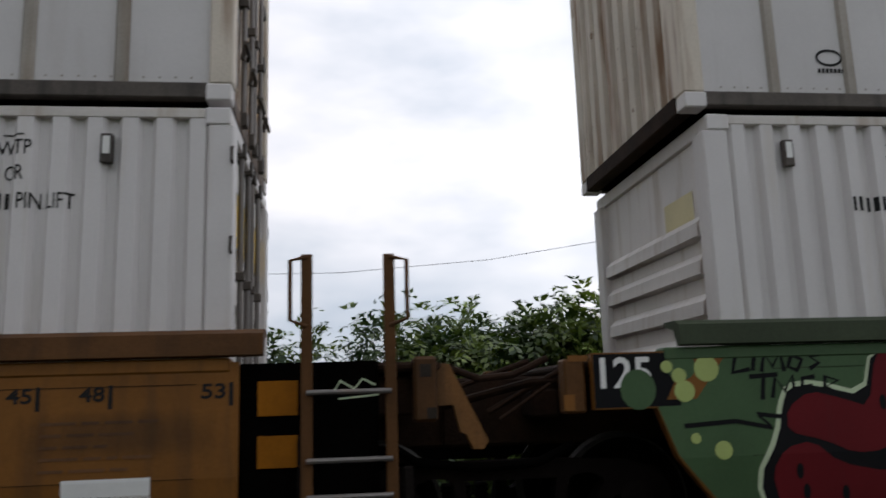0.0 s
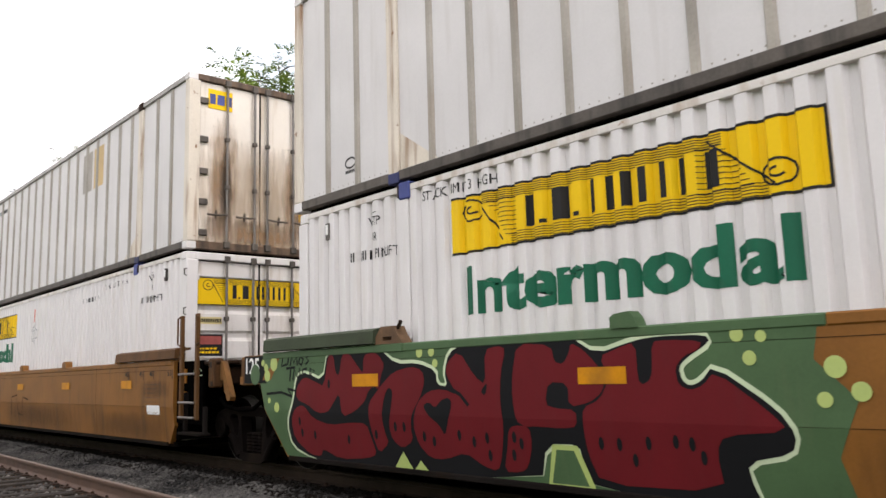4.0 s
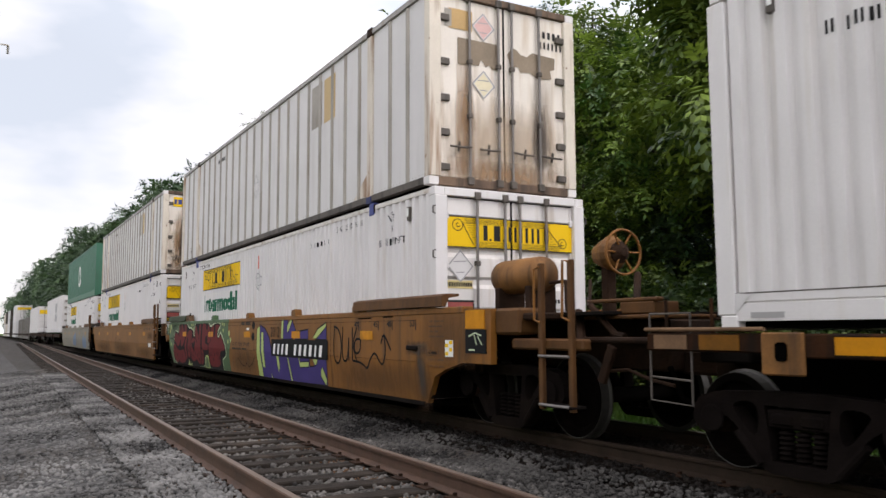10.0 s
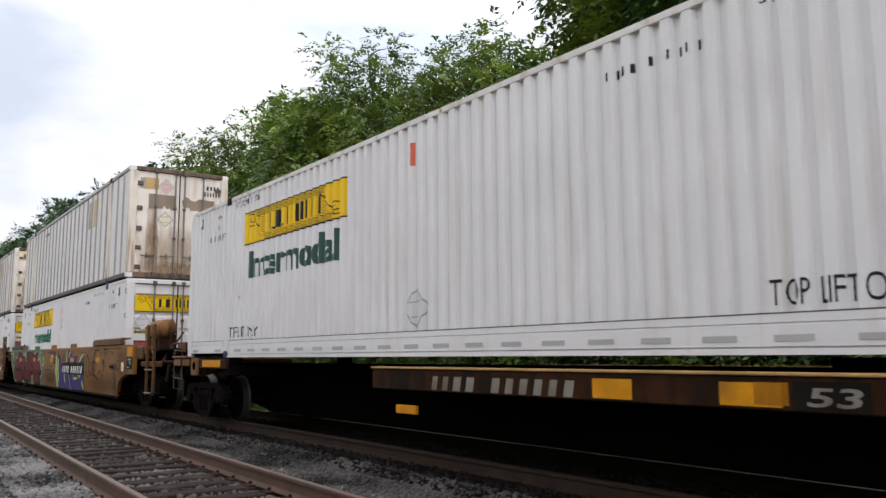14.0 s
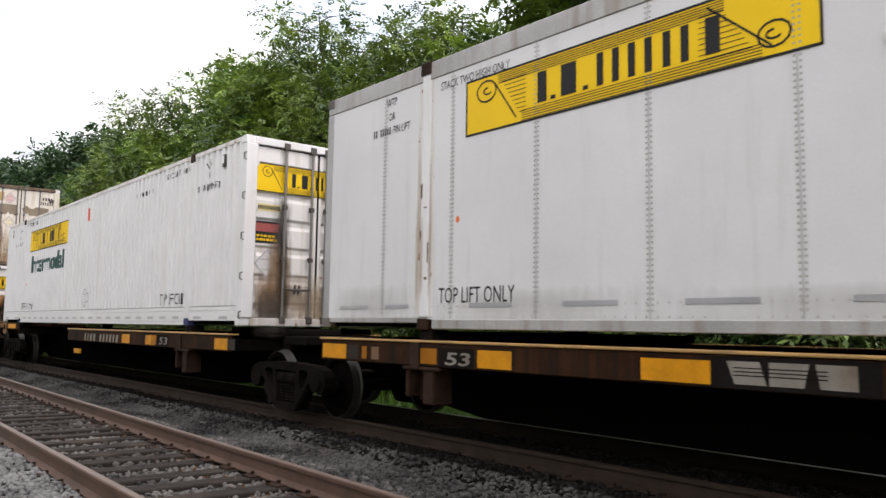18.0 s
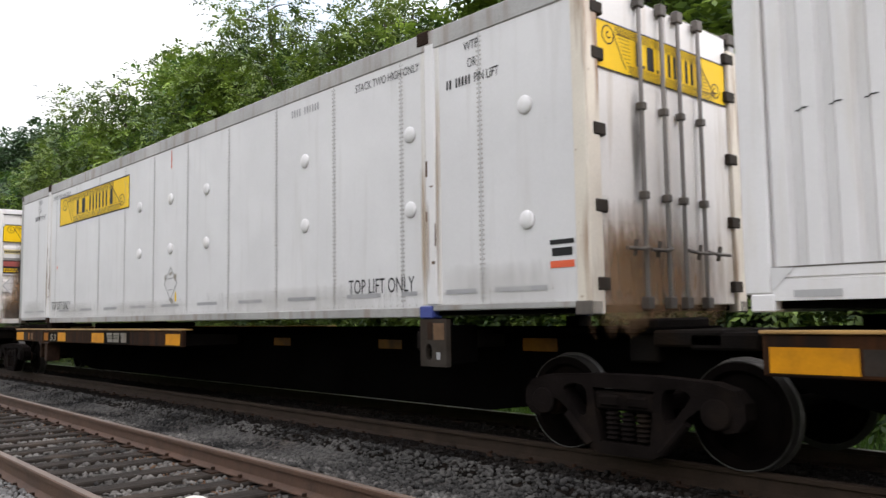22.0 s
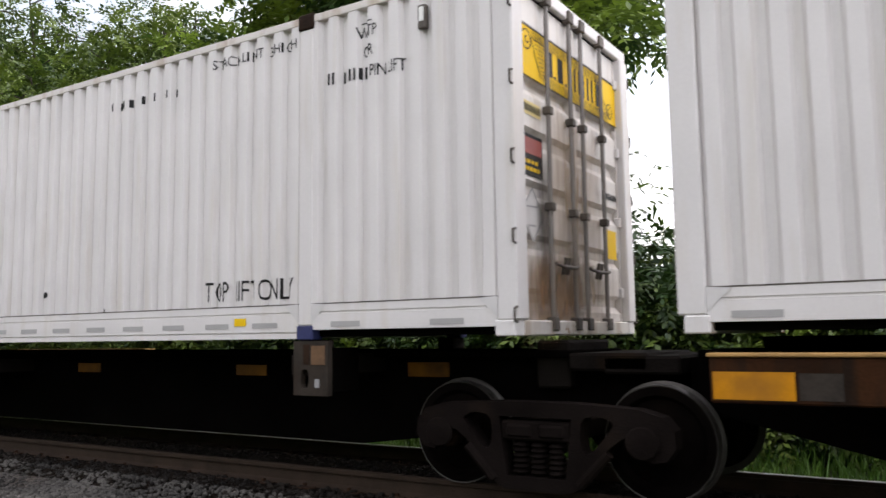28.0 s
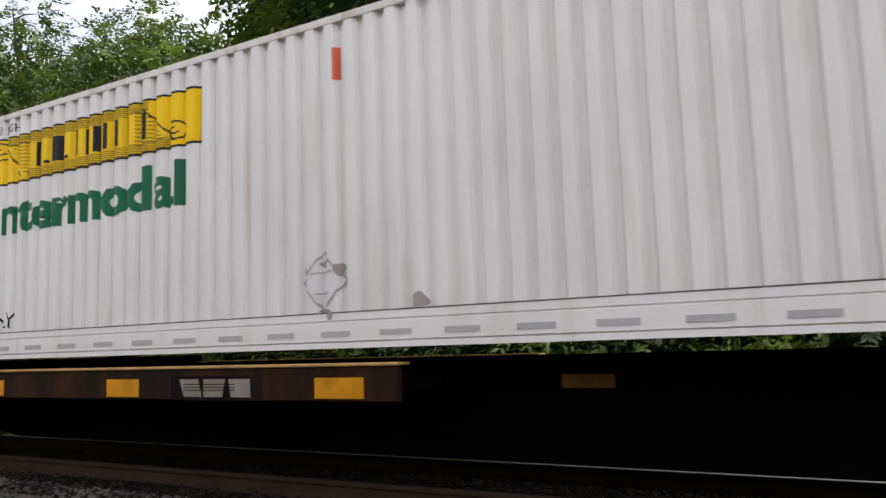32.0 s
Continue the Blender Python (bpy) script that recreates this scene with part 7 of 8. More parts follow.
green = thing("shipping_container", "dark green corrugated container with a white emblem", "container")
for s in (-1, 1):
    part("side_wall", corrugated_wall(s), M_GREENC, green)
    part("top_rail", boxes((0.0, LEN, min(s * 1.29, s * 1.15), max(s * 1.29, s * 1.15), HGT - 0.08, HGT), bevel=0.008), M_GREENC, green)
    part("bottom_rail", boxes((0.0, LEN, min(s * 1.29, s * 1.15), max(s * 1.29, s * 1.15), 0.0, 0.30), bevel=0.008), M_GREENC, green)
    for x in (0.0, LEN - 0.15):
        part("corner_post", boxes((x, x + 0.15, min(s * 1.293, s * 1.1), max(s * 1.293, s * 1.1), 0.02, HGT - 0.02), bevel=0.012), M_GREENC, green)
part("roof", boxes((0.1, LEN - 0.1, -1.2, 1.2, HGT - 0.06, HGT - 0.02)), M_GREENC, green)
part("front_wall", boxes((0.03, 0.1, -1.12, 1.12, 0.05, HGT - 0.05)), M_GREENC, green)
for s in (-1, 1):
    part("door", boxes((LEN - 0.1, LEN - 0.03, min(s * 0.01, s * 1.12), max(s * 0.01, s * 1.12), 0.05, HGT - 0.05), bevel=0.01), M_GREENC, green)
lock_rods(green, LEN - 0.04, (-0.62, -0.14, 0.14, 0.62), 0.06, HGT - 0.06, (1, -1, 1, -1))
part("emblem", drape(flat(*(stroke(curl(7.7, 1.5, 0.55, 0, 360, 20), 0.22) + [rect(7.1, 7.4, 1.0, 1.25), rect(8.0, 8.4, 1.0, 1.3)])), 0.004), M_WHITEINK, green, "white painted emblem")
part("emblem", end_plane(flat(rect(-0.95, -0.55, 1.95, 2.2), rect(-0.95, -0.6, 1.5, 1.55)), LEN - 0.02), M_WHITEINK, green)
part("floor", boxes((0.1, LEN - 0.1, -1.2, 1.2, 0.0, 0.1)), M_BLACK, green)
put(green, UZ, 3.22)

# the head of the train, far off
def far_unit(u):
    c = thing("spine_car_unit", "dark spine car unit far up the train", "spine car", "far spine cars")
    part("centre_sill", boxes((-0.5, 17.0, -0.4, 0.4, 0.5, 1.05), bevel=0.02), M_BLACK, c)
    for x0, x1 in ((0.2, 8.6), (9.6, 15.8)):
        part("side_frame_beam", boxes((x0, x1, -1.36, -1.25, 0.8, 1.05), bevel=0.02), M_SPINE, c)
    truck(c, 16.8)
    put(c, u)


def far_box(label, paint, u, z, panel=None):
    k = thing("shipping_container", label, "container", "far containers")
    for s in (-1, 1):
        part("side_wall", corrugated_wall(s), paint, k)
        part("top_rail", boxes((0.0, LEN, min(s * 1.288, s * 1.2), max(s * 1.288, s * 1.2), HGT - 0.08, HGT), bevel=0.006), paint, k)
        part("bottom_rail", boxes((0.0, LEN, min(s * 1.288, s * 1.2), max(s * 1.288, s * 1.2), 0.0, 0.30), bevel=0.006), paint, k)
        part("corner_post", boxes((LEN - 0.16, LEN + 0.01, min(s * 1.29, s * 1.15), max(s * 1.29, s * 1.15), 0.0, HGT - 0.005), bevel=0.01), paint, k)
    part("roof", boxes((0.05, LEN - 0.05, -1.2, 1.2, HGT - 0.05, HGT - 0.01)), M_WHITE2, k)
    part("front_wall", boxes((0.0, 0.15, -1.28, 1.28, 0.0, HGT - 0.01)), paint, k)
    for s in (-1, 1):
        bm = bmesh.new()
        for i in range(5):
            box(bm, LEN - 0.12, LEN, min(s * 0.02, s * 1.14), max(s * 0.02, s * 1.14), 0.08 + 0.56 * i, 0.46 + 0.56 * i, 0.02)
            box(bm, LEN - 0.12, LEN - 0.05, min(s * 0.02, s * 1.14), max(s * 0.02, s * 1.14), 0.46 + 0.56 * i, min(HGT - 0.02, 0.64 + 0.56 * i))
        part("door", bm, paint, k)
    lock_rods(k, LEN - 0.03, (-0.6, -0.14, 0.14, 0.6), 0.06, HGT - 0.06, (1, -1, 1, -1))
    if panel == "yellow":
        part("logo_panel", end_plane(flat(rect(-1.1, 1.1, 2.05, 2.5)), LEN + 0.006), M_YELLOW, k)
    elif panel == "grey":
        part("emblem", drape(flat(rect(9.4, 11.6, 0.9, 1.5), rect(9.4, 11.6, 1.65, 2.4)), 0.004), M_REFLG, k, "faded grey emblem")
        for i in range(5):
            part("end_rib", boxes((LEN + 0.0, LEN + 0.03, -1.1, 1.1, 0.35 + 0.5 * i, 0.5 + 0.5 * i), bevel=0.01), M_POST, k)
    put(k, u, z)


for u in (-59.4, -76.4, -90.5):
    far_unit(u)
far_box("plain white container with a grey emblem on a far spine car", M_WHITE, -59.4, LOW, "grey")
far_box("white container with a yellow panel on a far spine car", M_WHITE, -90.5, LOW, "yellow")
M_FARG = mat("dull_grey_brown_paint", (0.13, 0.115, 0.10), 0.6, var=0.2, dirt=(0.08, 0.07, 0.06), streak=0.5)
for i in range(7):
    far_unit(-109.0 - 19.0 * i)
for i in range(2):
    far_box("grey-brown container low in a far wagon", M_FARG, -109.0 - 18.6 * i, 0.35)
for i, (under, over) in enumerate(((M_WHITE2, M_WHITE), (M_RUST, M_RUST), (M_WHITE, M_WHITE2), (M_CREAM, M_RUST), (M_WHITE2, M_CREAM))):
    far_box("pale lower container far up the train" if under != M_RUST else "red-brown lower container far up the train", under, -156.0 - 18.8 * i, 0.35)
    far_box("pale upper container far up the train" if over != M_RUST else "red-brown upper container far up the train", over, -156.0 - 18.8 * i, 3.25, "yellow" if i == 0 else None)

# ---- ground, tracks ----
Y1, SKEW = 2.655, 0.0205     # centre of the empty near track abreast of the camera, and its drift towards the other
rng = np.random.default_rng(7)


def level(y):
    """Height of the ground across the tracks."""
    # Unseen bank past y = -13, added to cut skylight behind the camera.
    return float(np.interp(y, [-700, -40, -24, -13, -6, -1.0, 0.6, 1.25, 4.3, 4.75, 5.2, 8.1, 9.0, 10.5, 16, 60, 700], [9, 8, 7, -0.4, -0.55, -0.40, -0.34, -0.21, -0.21, -0.27, -0.168, -0.168, -0.55, -0.7, -0.5, 0.4, 3.0]))


ys = [-700, -250, -80, -40, -30, -24, -18, -13, -9, -6, -3, -1.5, -0.6, 0.2, 0.8, 1.25, 2, 2.75, 3.5, 4.3, 4.5, 4.75, 5.0, 5.2, 6.6, 8.1, 8.5, 9.0, 9.7, 10.5, 13, 16, 25, 60, 150, 700]
xs = [-1500, -700, -350, -200, -120, -80, -60] + list(range(-50, 31, 2)) + [40, 60, 100, 200, 400, 800]
bm = bmesh.new()
sheet(bm, [[(x, y, level(y) + (0.03 * noise.noise((x * 0.7, y * 0.7, 0)) if abs(x) < 55 and -8 < y < 14 else 0)) for x in xs] for y in ys])
ground = part("ground", bm, M_GRAVEL, None, "grey crushed stone beside the tracks, grass beyond")
tagged(ground, category="ground", kind="structure")
ground.data.materials.append(M_SOIL)
ground.data.materials.append(M_SHADEBED)
ground.data.materials.append(M_GRAVELT)
for p in ground.data.polygons:
    if p.center.y > 8.8 or p.center.y < -9:
        p.material_index = 1
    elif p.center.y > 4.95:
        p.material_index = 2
    elif p.center.y > 1.5:
        p.material_index = 3


def rail_profile():
    return [(-0.075, -0.172), (0.075, -0.172), (0.075, -0.16), (0.012, -0.135), (0.010, -0.045), (0.036, -0.035), (0.037, -0.006), (0.028, -0.001), (-0.028, -0.001), (-0.037, -0.006), (-0.036, -0.035), (-0.010, -0.045), (-0.012, -0.135), (-0.075, -0.16)]


def track(yc, label, ties_from, ties_to):
    t = thing("railway_track", label, "railway track", kind="structure")
    for s in (-0.752, 0.752):
        bm = slab([(y + yc + s, z) for y, z in rail_profile()], -115 if yc == Y1 else -900, 120 if yc == Y1 else 250)
        for v in bm.verts:
            v.co = (v.co.y, v.co.x, v.co.z)
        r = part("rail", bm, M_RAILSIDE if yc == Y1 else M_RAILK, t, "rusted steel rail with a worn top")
        # Under the train the far head is pale with sheen, the near one dark.
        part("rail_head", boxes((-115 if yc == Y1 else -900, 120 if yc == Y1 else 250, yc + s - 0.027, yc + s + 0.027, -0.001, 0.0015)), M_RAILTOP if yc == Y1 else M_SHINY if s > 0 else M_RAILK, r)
    tie, plate = None, None
    n = int((ties_to - ties_from) / 0.52)
    far = bmesh.new()
    for k in range(n):
        x = ties_from + 0.52 * k
        if x < -75 or x < -60 and yc != Y1:
            box(far, x - 0.11, x + 0.11, yc - 1.28, yc + 1.28, -0.34, -0.172)
            continue
        m = pose(x + rng.normal(0, 0.015), yc + rng.normal(0, 0.03), rng.normal(0, 0.004), 0, 0, rng.normal(0, 0.6))
        if tie is None:
            bm = boxes((-0.113, 0.113, -1.3, 1.3, -0.34, -0.174), bevel=0.012)
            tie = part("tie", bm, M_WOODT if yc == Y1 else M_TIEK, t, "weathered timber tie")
            tie.matrix_basis = m
        else:
            shared("tie", tie, t, m)
        if x > -28:
            for s in (-0.752, 0.752):
                if plate is None:
                    plate = part("tie_plate", boxes((-0.09, 0.09, -0.17, 0.17, -0.175, -0.160), (-0.06, -0.035, -0.1, -0.07, -0.165, -0.135), (0.035, 0.06, 0.07, 0.1, -0.165, -0.135)), M_RUST, t)
                    plate.matrix_basis = pose(x, yc + s, 0)
                else:
                    shared("tie_plate", plate, t, pose(x, yc + s, 0))
    if len(far.verts):
        part("far_ties", far, M_WOODT, t).data.materials[0] = M_WOODT
        tagged(t.children[-1], kind="stuff")
    return t


track(Y1, "empty near railway track with rusty rails", -112, 8).matrix_basis = pose(0, 0, 0, 0, 0, -math.degrees(math.atan(SKEW)))
track(YC, "railway track under the train", -80, 12)


def scatter(name, label, n, x0, x1, y0, y1, lo, hi, material, seed, dense=1.0, sink=0.25, lift=0.0):
    """Loose stones, joined."""
    r = np.random.default_rng(seed)
    bmi = bmesh.new()
    bmesh.ops.create_icosphere(bmi, subdivisions=1, radius=1)
    base = np.array([v.co[:] for v in bmi.verts])
    faces = np.array([[v.index for v in f.verts] for f in bmi.faces])
    bmi.free()
    u = r.random(n)
    x = x1 - (x1 - x0) * u ** dense
    y = r.uniform(y0, y1, n) - (SKEW * x if lift else 0)
    keep = np.ones(n, bool)
    yn = y + SKEW * x           # across, from the near track's own line
    for s in (-0.752, 0.752):
        keep &= (np.abs(y - YC - s) > 0.09) & (np.abs(yn - Y1 - s) > 0.09)
    phase = np.abs(((x - SKEW * y + 112) % 0.52 + 0.26) % 0.52 - 0.26)
    keep &= ~((yn > Y1 - (0.85 if lift else 1.28)) & (yn < Y1 + 1.28) & (phase < 0.10) & (r.random(n) < 0.93))
    x, y = x[keep], y[keep]
    m = len(x)
    size = r.uniform(lo, hi, m)
    shape = base[None] * (1 + r.uniform(-0.38, 0.38, (m, len(base), 1))) * r.uniform(0.6, 1.25, (m, 1, 3))
    a = r.uniform(0, 2 * np.pi, m)
    ca, sa = np.cos(a)[:, None], np.sin(a)[:, None]
    px, py, pz = shape[:, :, 0] * ca - shape[:, :, 1] * sa, shape[:, :, 0] * sa + shape[:, :, 1] * ca, shape[:, :, 2] * 0.75
    z = np.interp(y, ys, [level(v) for v in ys]) + lift
    co = np.stack([px * size[:, None] + x[:, None], py * size[:, None] + y[:, None], pz * size[:, None] + (z + size * sink)[:, None]], -1).reshape(-1, 3)
    fc = (faces[None] + (np.arange(m) * len(base))[:, None, None]).reshape(-1, 3)
    me = bpy.data.meshes.new(name)
    me.vertices.add(len(co)); me.vertices.foreach_set("co", co.ravel())
    me.loops.add(fc.size); me.loops.foreach_set("vertex_index", fc.ravel())
    me.polygons.add(len(fc)); me.polygons.foreach_set("loop_start", np.arange(0, fc.size, 3))
    me.update(calc_edges=True)
    me.materials.append(material)
    return tagged(new(name, me), label, "gravel", kind="stuff")


scatter("ballast_stones", "loose grey ballast stones beside the near track", 17000, -34, 0.5, -0.9, 1.7, 0.016, 0.036, M_STONE, 11, 1.6)
scatter("ballast_stones", "dusty brown-grey ballast stones between the near rails", 20000, -34, 0.5, 1.7, 4.35, 0.016, 0.036, M_STONET, 17, 1.6)
scatter("ballast_stones", "darker ballast stones along the far rail", 20000, -34, 4, 4.15, 5.35, 0.014, 0.034, M_STONEB, 12, 1.7)
scatter("ballast_stones", "grey ballast stones heaped over the tie ends", 11000, -30, 0.5, Y1 - 1.5, Y1 - 0.84, 0.016, 0.036, M_STONE, 16, 1.5, 0.25, 0.038)
scatter("track_grit", "rust-brown grit and dead leaves along the near rails", 8000, -16, 0.5, 1.45, 2.3, 0.006, 0.016, M_LITTER, 14, 1.3, 0.6)
scatter("track_grit", "rust-brown grit along the inner rail", 7000, -16, 0.5, 3.1, 4.1, 0.006, 0.016, M_LITTER, 15, 1.3, 0.6)
scatter("ballast_stones", "dark brown ballast stones coloured with the train's shade", 14000, -14, 4, 5.1, 8.6, 0.014, 0.034, M_STONEK, 13, 1.2)
rockbm = bmesh.new()
bmesh.ops.create_icosphere(rockbm, subdivisions=3, radius=0.115)
for v in rockbm.verts:
    v.co = Vector((v.co.x * 1.25, v.co.y * 0.9, max(-0.03, v.co.z * 0.55))) * (1 + 0.25 * noise.noise(v.co * 9))
rock = tagged(part("pale_stone", rockbm, M_ROCK, None, "", True), "pale flat stone lying between the rails", "stone")
rock.location = (-5.71, 2.72, -0.16)


# ---- grass, shrubs, trees ----
def quads(name, co, material, label, category, kind="", group=""):
    """Leaves or blades: four points each."""
    n = len(co) // 4
    me = bpy.data.meshes.new(name)
    me.vertices.add(len(co)); me.vertices.foreach_set("co", np.asarray(co, float).ravel())
    me.loops.add(4 * n); me.loops.foreach_set("vertex_index", np.arange(4 * n))
    me.polygons.add(n); me.polygons.foreach_set("loop_start", np.arange(0, 4 * n, 4))
    me.update(calc_edges=True)
    me.materials.append(material)
    return tagged(new(name, me), label, category, group, kind)


def unit(v):
    return v / np.maximum(np.linalg.norm(v, axis=1), 1e-6)[:, None]


def leaf_cloud(r, centres, radii, per, size):
    """Drooping sprays of leaves round each centre: a bent stalk with leaves in pairs and one at its tip."""
    c, rad = np.repeat(centres, per, 0), np.repeat(radii, per)
    n = len(c)
    d = r.normal(size=(n, 3))
    d[:, 2] = 0.75 * d[:, 2] + 0.25
    d = unit(d)
    base = c + d * (rad * r.uniform(0.1, 0.85, n))[:, None] * np.array([1, 1, 0.8])
    length = (size * r.uniform(2.0, 3.2, n))[:, None]
    side = unit(np.cross(d, np.array([0.0, 0.0, 1.0])) + r.normal(0, 0.12, (n, 3)))
    out = []
    for f, turn in ((0.2, 1), (0.2, -1), (0.45, 1), (0.45, -1), (0.7, 1), (0.7, -1), (0.95, 0)):
        p = base + d * length * f
        p[:, 2] -= 0.42 * length[:, 0] * f * f
        along = d.copy(); along[:, 2] -= 0.84 * f
        along = unit(along)
        a = unit(along * (0.6 if turn else 1.0) + turn * 0.8 * side + r.normal(0, 0.16, (n, 3)) - np.array([0, 0, 0.16]))
        w = unit(np.cross(a, np.cross(side, along)) + r.normal(0, 0.1, (n, 3)))
        s = (size * r.uniform(0.75, 1.25, n) * (1.05 - 0.25 * f))[:, None]
        out.append(np.stack([p, p + a * s * 0.45 + w * s * 0.23, p + a * s, p + a * s * 0.45 - w * s * 0.23], 1))
    return np.concatenate(out).reshape(-1, 3)


def tree(seed, height, spread, clumps, per, leaf, material, label, bare=0.25, trunk=0.2):
    """A trunk with limbs and a crown of separate leaves hung on twigs."""
    r = np.random.default_rng(seed)
    t = thing("shrub", label, "shrub", "shrubs along the line") if height < 5 else thing("tree", label, "tree", "trees along the line")
    bm = bmesh.new()
    lean = r.normal(0, 0.05, 2)
    spine = [(lean[0] * z + 0.25 * np.sin(z * 0.5 + seed) * z / height, lean[1] * z, z) for z in np.linspace(-0.4, height * 0.92, 9)]
    tube(bm, spine, [trunk * (1.15 - f) ** 0.8 for f in np.linspace(0, 1, 9)], 9)
    centres, radii = [], []
    for k in range(clumps):
        f = bare + (1 - bare) * (k + r.random()) / clumps
        base = np.array([np.interp(f * height * 0.92, [p[2] for p in spine], [p[i] for p in spine]) for i in range(3)])
        ang = k * 2.4 + r.normal(0, 0.4)
        wide = spread * (0.35 + 0.9 * math.sin(math.pi * min(1, (f - bare) / (1 - bare) * 0.86 + 0.12))) * r.uniform(0.45, 1.1)
        tip = base + np.array([math.cos(ang) * wide, math.sin(ang) * wide, r.uniform(0.1, 0.55) * wide * (1.2 - 0.7 * f)])
        mid = (base + tip) / 2 + np.array([0, 0, 0.08 * wide])
        if k % 2 == 0:
            tube(bm, [base, mid, tip], [trunk * 0.32 * (1.1 - f) + 0.02, 0.03, 0.012], 5, False)
        for q in range(3):
            o = tip if q == 0 else mid + (tip - mid) * r.random() + r.normal(0, 0.35, 3)
            centres.append(o); radii.append(r.uniform(0.45, 1.0) * (0.5 + spread * 0.14))
    part("trunk", bm, M_BARK, t)
    crown = quads("crown", leaf_cloud(r, np.array(centres), np.array(radii), per, leaf), material, "", "")
    crown.parent = t
    return t


KINDS = [tree(1, 13.0, 3.6, 56, 22, 0.25, M_LEAF, "tall broadleaf tree with a dense green crown"),
         tree(2, 12.0, 3.4, 52, 22, 0.24, M_LEAF2, "light green broadleaf tree"),
         tree(3, 14.0, 3.0, 60, 8, 0.21, M_LEAF3, "tall thin-crowned tree with gaps of sky", 0.35, 0.11),
         tree(4, 11.0, 3.6, 52, 22, 0.25, M_LEAF, "broad low tree with drooping branches", 0.12)]
SHRUBS = [tree(5, 2.9, 1.3, 26, 18, 0.15, M_LEAF5, "leafy light green shrub beside the tracks", 0.05, 0.05), tree(6, 2.6, 1.3, 26, 18, 0.15, M_LEAF3, "dark green shrub in the grass verge", 0.05, 0.05)]
KINDS.append(tree(8, 13.0, 3.8, 40, 14, 0.36, M_LEAF4, "dark dense tree along the line", 0.05))
BIG = tree(9, 15.5, 4.0, 120, 40, 0.26, M_LEAF5, "huge dark broadleaf tree overhanging the line", 0.24, 0.42)
BIG.matrix_basis = pose(-9.4, 15.2, level(15.2), 0, 0, 40)
TALL = [13.0, 12.0, 14.0, 11.0, 13.0]


def canopy(x):
    """Height of the wood's edge along the line."""
    return float(np.interp(x, [-350, -160, -92, -75, -66, -57, -48, -40, -36, -32.7, -30, -26.6, -24, -21.4, -19.5, -17.5, -16, -13.5, -10, -7, -4],
                           [18.5, 18, 17.6, 16.8, 15.8, 15, 13.8, 13.9, 14, 13.8, 12.9, 12.7, 12.1, 11.1, 10.4, 10, 9.2, 12, 13.5, 12.5, 9.5]))


spots = []
for i, x in enumerate(np.arange(-16.5, -130, -3.6)):
    for row in range(2):
        spots.append((x + rng.normal(0, 0.8), (14.2 if row == 0 else 18.5) + rng.normal(0, 0.7), int(rng.integers(0, 4)) if x > -52 else 4, rng.uniform(0.72, 0.96) if row == 0 else rng.uniform(0.80, 1.06)))
for x in np.arange(-100, -360, -7.0):
    spots.append((x + rng.normal(0, 1.5), 11.8 + rng.normal(0, 0.6), 4, rng.uniform(0.6, 0.9)))
spots += [(-27.2, 17.0, 2, 1.10), (-24.5, 17.0, 2, 1.08), (-21.5, 17.0, 2, 1.12), (-29.5, 17.5, 2, 0.96), (-26.0, 15.6, 2, 0.98), (-23.0, 15.8, 2, 0.97), (-20.4, 15.8, 2, 0.94), (-28.5, 15.5, 1, 0.84), (-24.0, 14.5, 3, 0.8),
          (-19.2, 17.3, 2, 1.16), (-22.8, 18.0, 2, 1.12), (-20.9, 16.4, 2, 1.08), (-35.5, 16.0, 2, 1.02), (-39.0, 16.5, 2, 1.0)]
used = set()
for x, y, k, s in spots:
    m = pose(x, y, level(y), 0, 0, rng.uniform(0, 360))
    h = canopy(x * 16 / y if x > -100 else x) * s / TALL[k] * (y / 16 if x > -100 else 1)
    if k in used:
        ob = copy_thing(KINDS[k], m)
    else:
        used.add(k)
        ob = KINDS[k]
        ob.matrix_basis = m
    ob.scale = (h * rng.uniform(0.9, 1.1), h * rng.uniform(0.9, 1.1), h)
# Added nearer trees: the wood's inner shade put into their dark leaf colour.
for x, y, s in ((-12.2, 16.8, 0.62), (-14.4, 17.4, 0.60), (-11.2, 18.6, 0.52), (-15.5, 19.5, 0.62), (-17.8, 18.6, 0.6), (-19.6, 20.2, 0.62), (-22.0, 19.4, 0.62), (-24.5, 20.5, 0.66), (-13.0, 20.5, 0.66), (-27.5, 20.0, 0.68)):
    copy_thing(KINDS[4], pose(x, y, level(y), 0, 0, 60 * x)).scale = (s, s, s)
first = [True, True]


def shrub(k, x, y, height):
    m = pose(x, y, level(y), 0, 0, rng.uniform(0, 360))
    if first[k]:
        first[k] = False
        ob = SHRUBS[k]
        ob.matrix_basis = m
    else:
        ob = copy_thing(SHRUBS[k], m)
    h = height / (3.15, 2.85)[k]
    w = h * rng.uniform(0.85, 1.05)
    ob.scale = (w, w, h)


for i, x in enumerate(np.arange(-5.6, -90, -1.25)):
    shrub(i % 2, x + rng.normal(0, 0.4), 11.8 + rng.uniform(0, 1.6), rng.uniform(2.6, 3.3))
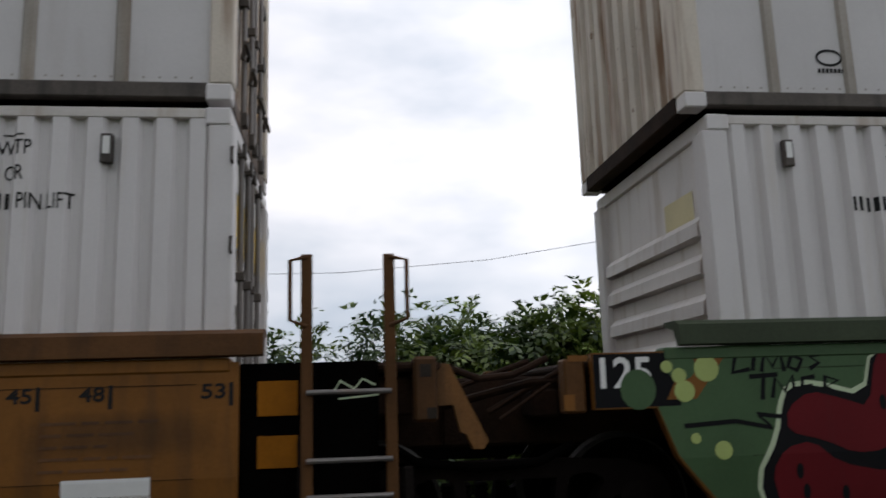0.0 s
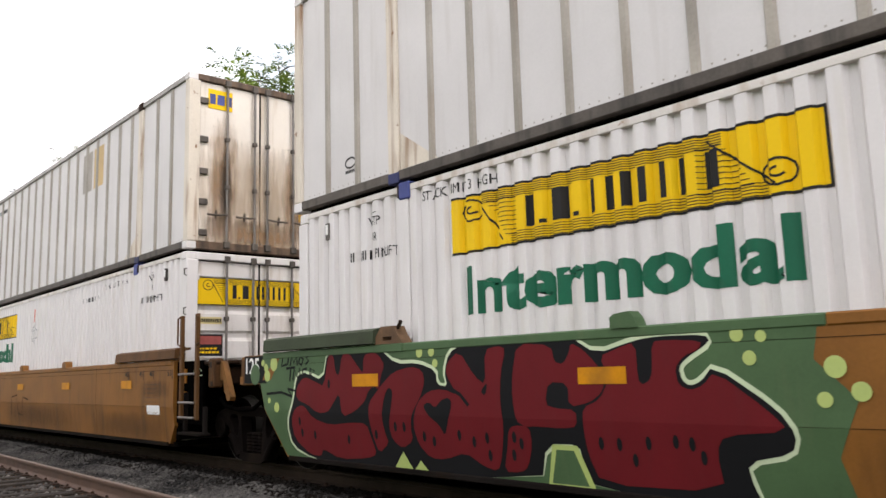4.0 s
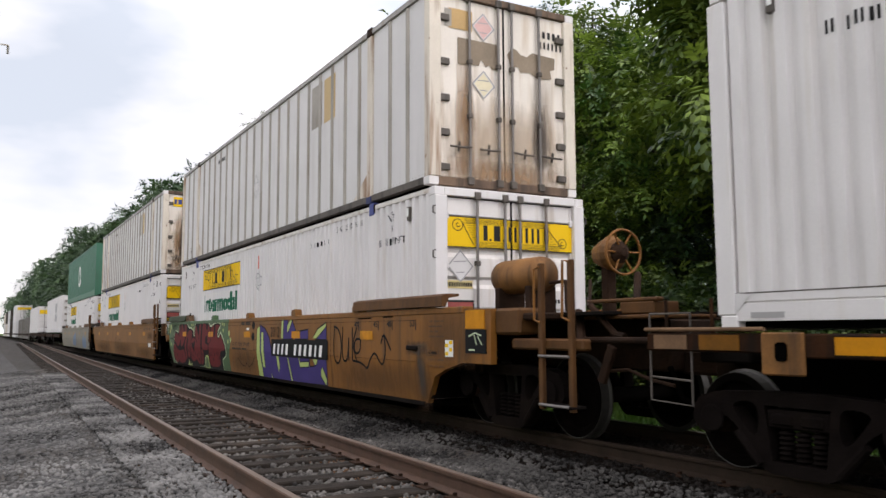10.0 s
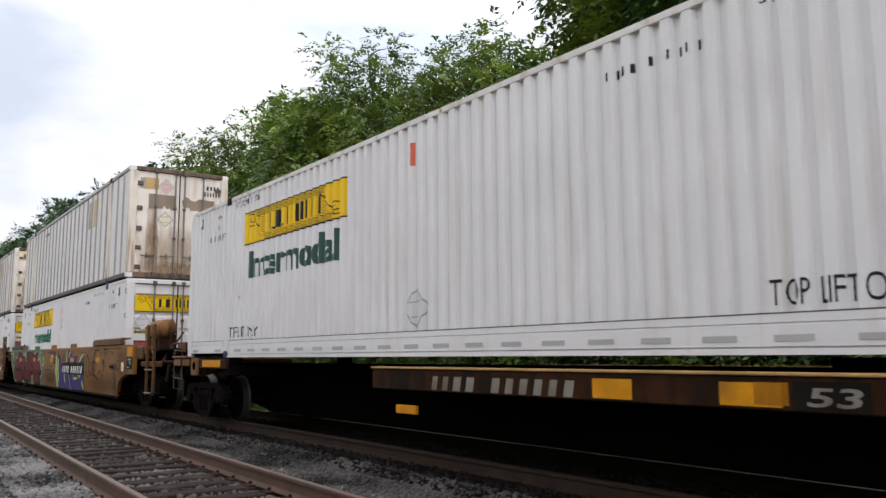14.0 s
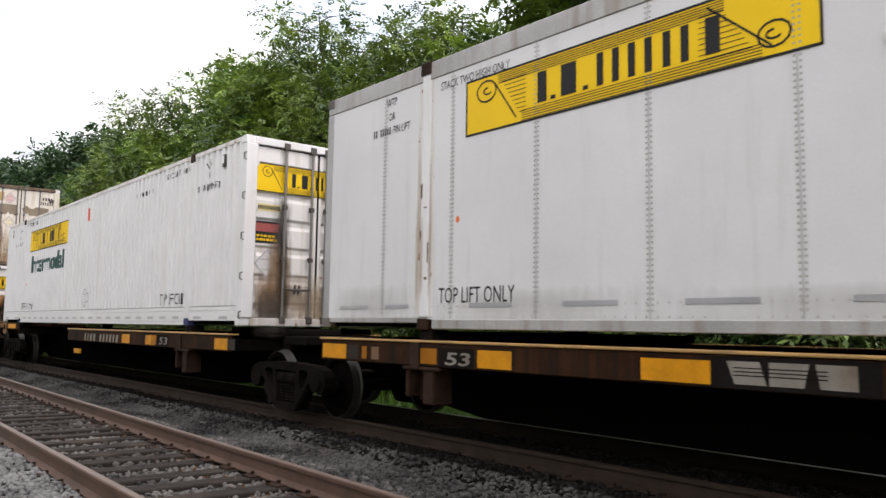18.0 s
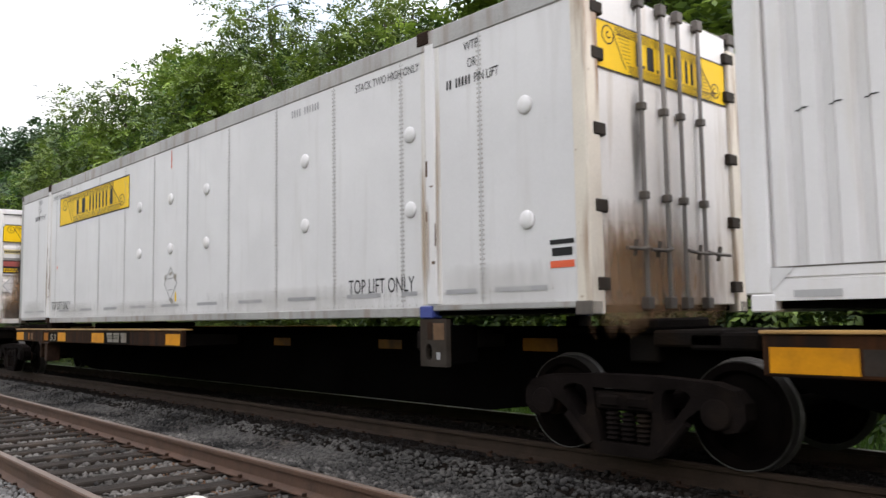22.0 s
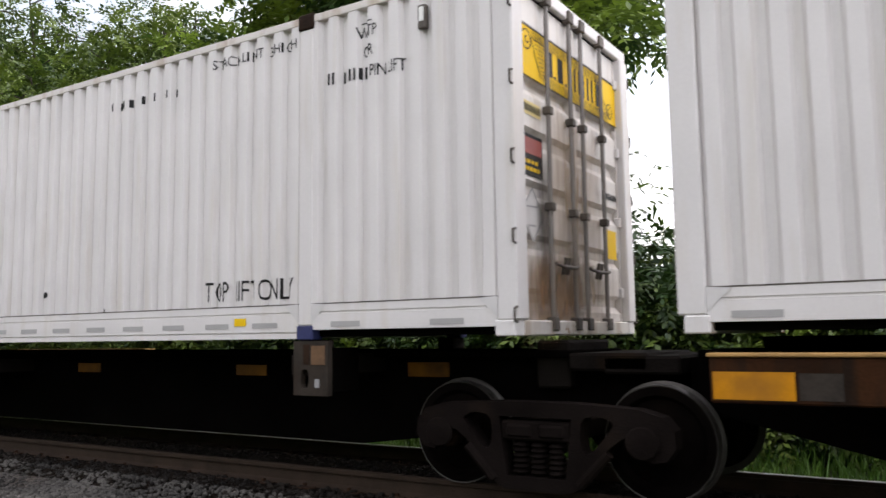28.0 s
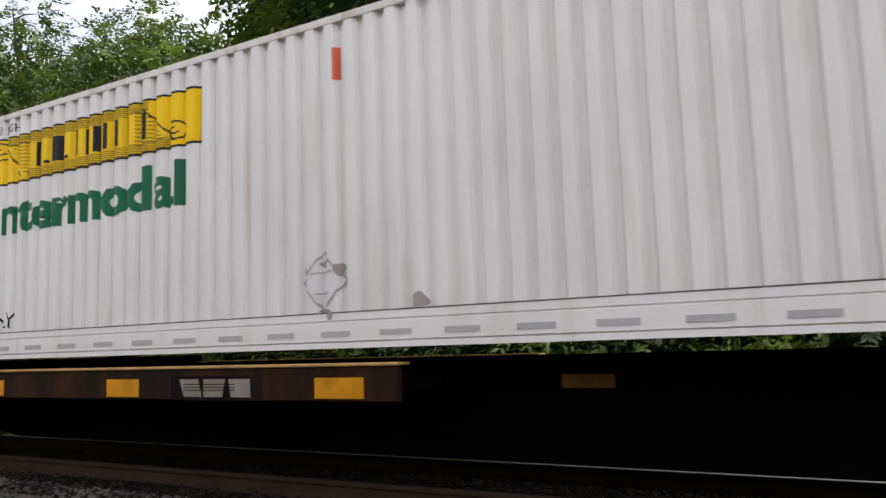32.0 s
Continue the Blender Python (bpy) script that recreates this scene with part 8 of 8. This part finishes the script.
# the open stretch abreast of the camera: single shrubs of uneven height
for i, (x, z) in enumerate(((-4.8, 3.3), (-4.2, 2.7), (-3.5, 2.2), (-2.7, 1.9), (-2.1, 2.3), (-1.7, 2.4), (-1.0, 1.8), (0.0, 1.0), (0.7, 1.3), (1.5, 2.5), (2.1, 2.6), (2.7, 2.7), (3.3, 2.6), (3.9, 2.7), (4.7, 2.5), (5.8, 2.6), (7.0, 2.6), (8.4, 2.6), (10.0, 2.7), (11.6, 2.7))):
    shrub(i % 2, x, 12.6 + rng.uniform(-0.2, 0.2), z + 0.62)

n = 26000
gx, gy = rng.uniform(-30, 12, n), rng.uniform(8.9, 13, n)
gz = np.interp(gy, ys, [level(v) for v in ys])
ga, gh, gw = rng.uniform(0, np.pi, n), rng.uniform(0.3, 1.0, n) * np.interp(gy, [8.9, 9.8, 11], [0.08, 0.16, 0.42]), rng.uniform(0.008, 0.018, n)
lean = rng.normal(0, 0.12, (n, 2))
dx, dy = np.cos(ga) * gw, np.sin(ga) * gw
co = np.stack([np.stack([gx - dx, gy - dy, gz - 0.03], 1), np.stack([gx + dx, gy + dy, gz - 0.03], 1),
               np.stack([gx + dx * 0.3 + lean[:, 0], gy + dy * 0.3 + lean[:, 1], gz + gh], 1), np.stack([gx - dx * 0.3 + lean[:, 0], gy - dy * 0.3 + lean[:, 1], gz + gh], 1)], 1).reshape(-1, 3)
quads("grass", co, M_GRASS, "bright green grass behind the tracks", "grass", "stuff")


# ---- power lines ----
def line_pole(label, x, y, height, radius, arms, arm, material):
    """A pole with cross arms and hanging insulators."""
    p = thing("power_pole", label, "power pole", "power poles")
    part("pole", tubes(([(0, 0, -0.3), (0, 0, height)], [radius, radius * 0.6]), seg=12), material, p)
    for z, w in arms:
        a = part("cross_arm", boxes((-0.06, 0.06, -w, w, z, z + 0.14), bevel=0.01), material, p)
        for s in (-1, 1):
            part("insulator", lathe(bmesh.new(), [(0.03 if k % 2 else arm, -0.05 - arm * 0.55 * k) for k in range(10)], (0, s * (w - 0.1), z), "z", 10), M_POST, a)
    p.matrix_basis = pose(x, y, level(y))
    return p


line_pole("tall grey power pole with hanging insulators", -90, -2.2, 36, 0.3, ((33.6, 2.3), (30.2, 3.3)), 0.16, M_POST)
line_pole("wooden power pole behind the shrubs", 11.3, 32, 7.9, 0.12, ((7.0, 0.7),), 0.05, M_BARK)
line_pole("wooden power pole behind the trees", -16, 34, 7.4, 0.12, ((6.6, 0.7),), 0.05, M_BARK)
part("overhead_cable", tubes(([(-16, 34, 7.0), (-8, 33.3, 6.45), (0, 32.6, 6.4), (6, 32.2, 6.8), (11.3, 32, 7.6)], 0.011), seg=6), M_BLACK, None)
tagged(bpy.data.objects["overhead_cable"], "thin black cable slung between two poles", "cable")


# ---- what moves ----
def motions():
    ts = [t for t, s in ROLLED]
    ss = [s for t, s in ROLLED]
    for ob, u, z in RIDERS:
        walk(ob, [(t, pose(u - s, YC, z)) for t, s in ROLLED])
    steps = [round(0.2 * k, 1) for k in range(161)]
    for ob, x, r in WHEELS:
        walk(ob, [(t, pose(x, 0, r, 0, -math.degrees(np.interp(t, ts, ss) / r), 0)) for t in steps])


motions()
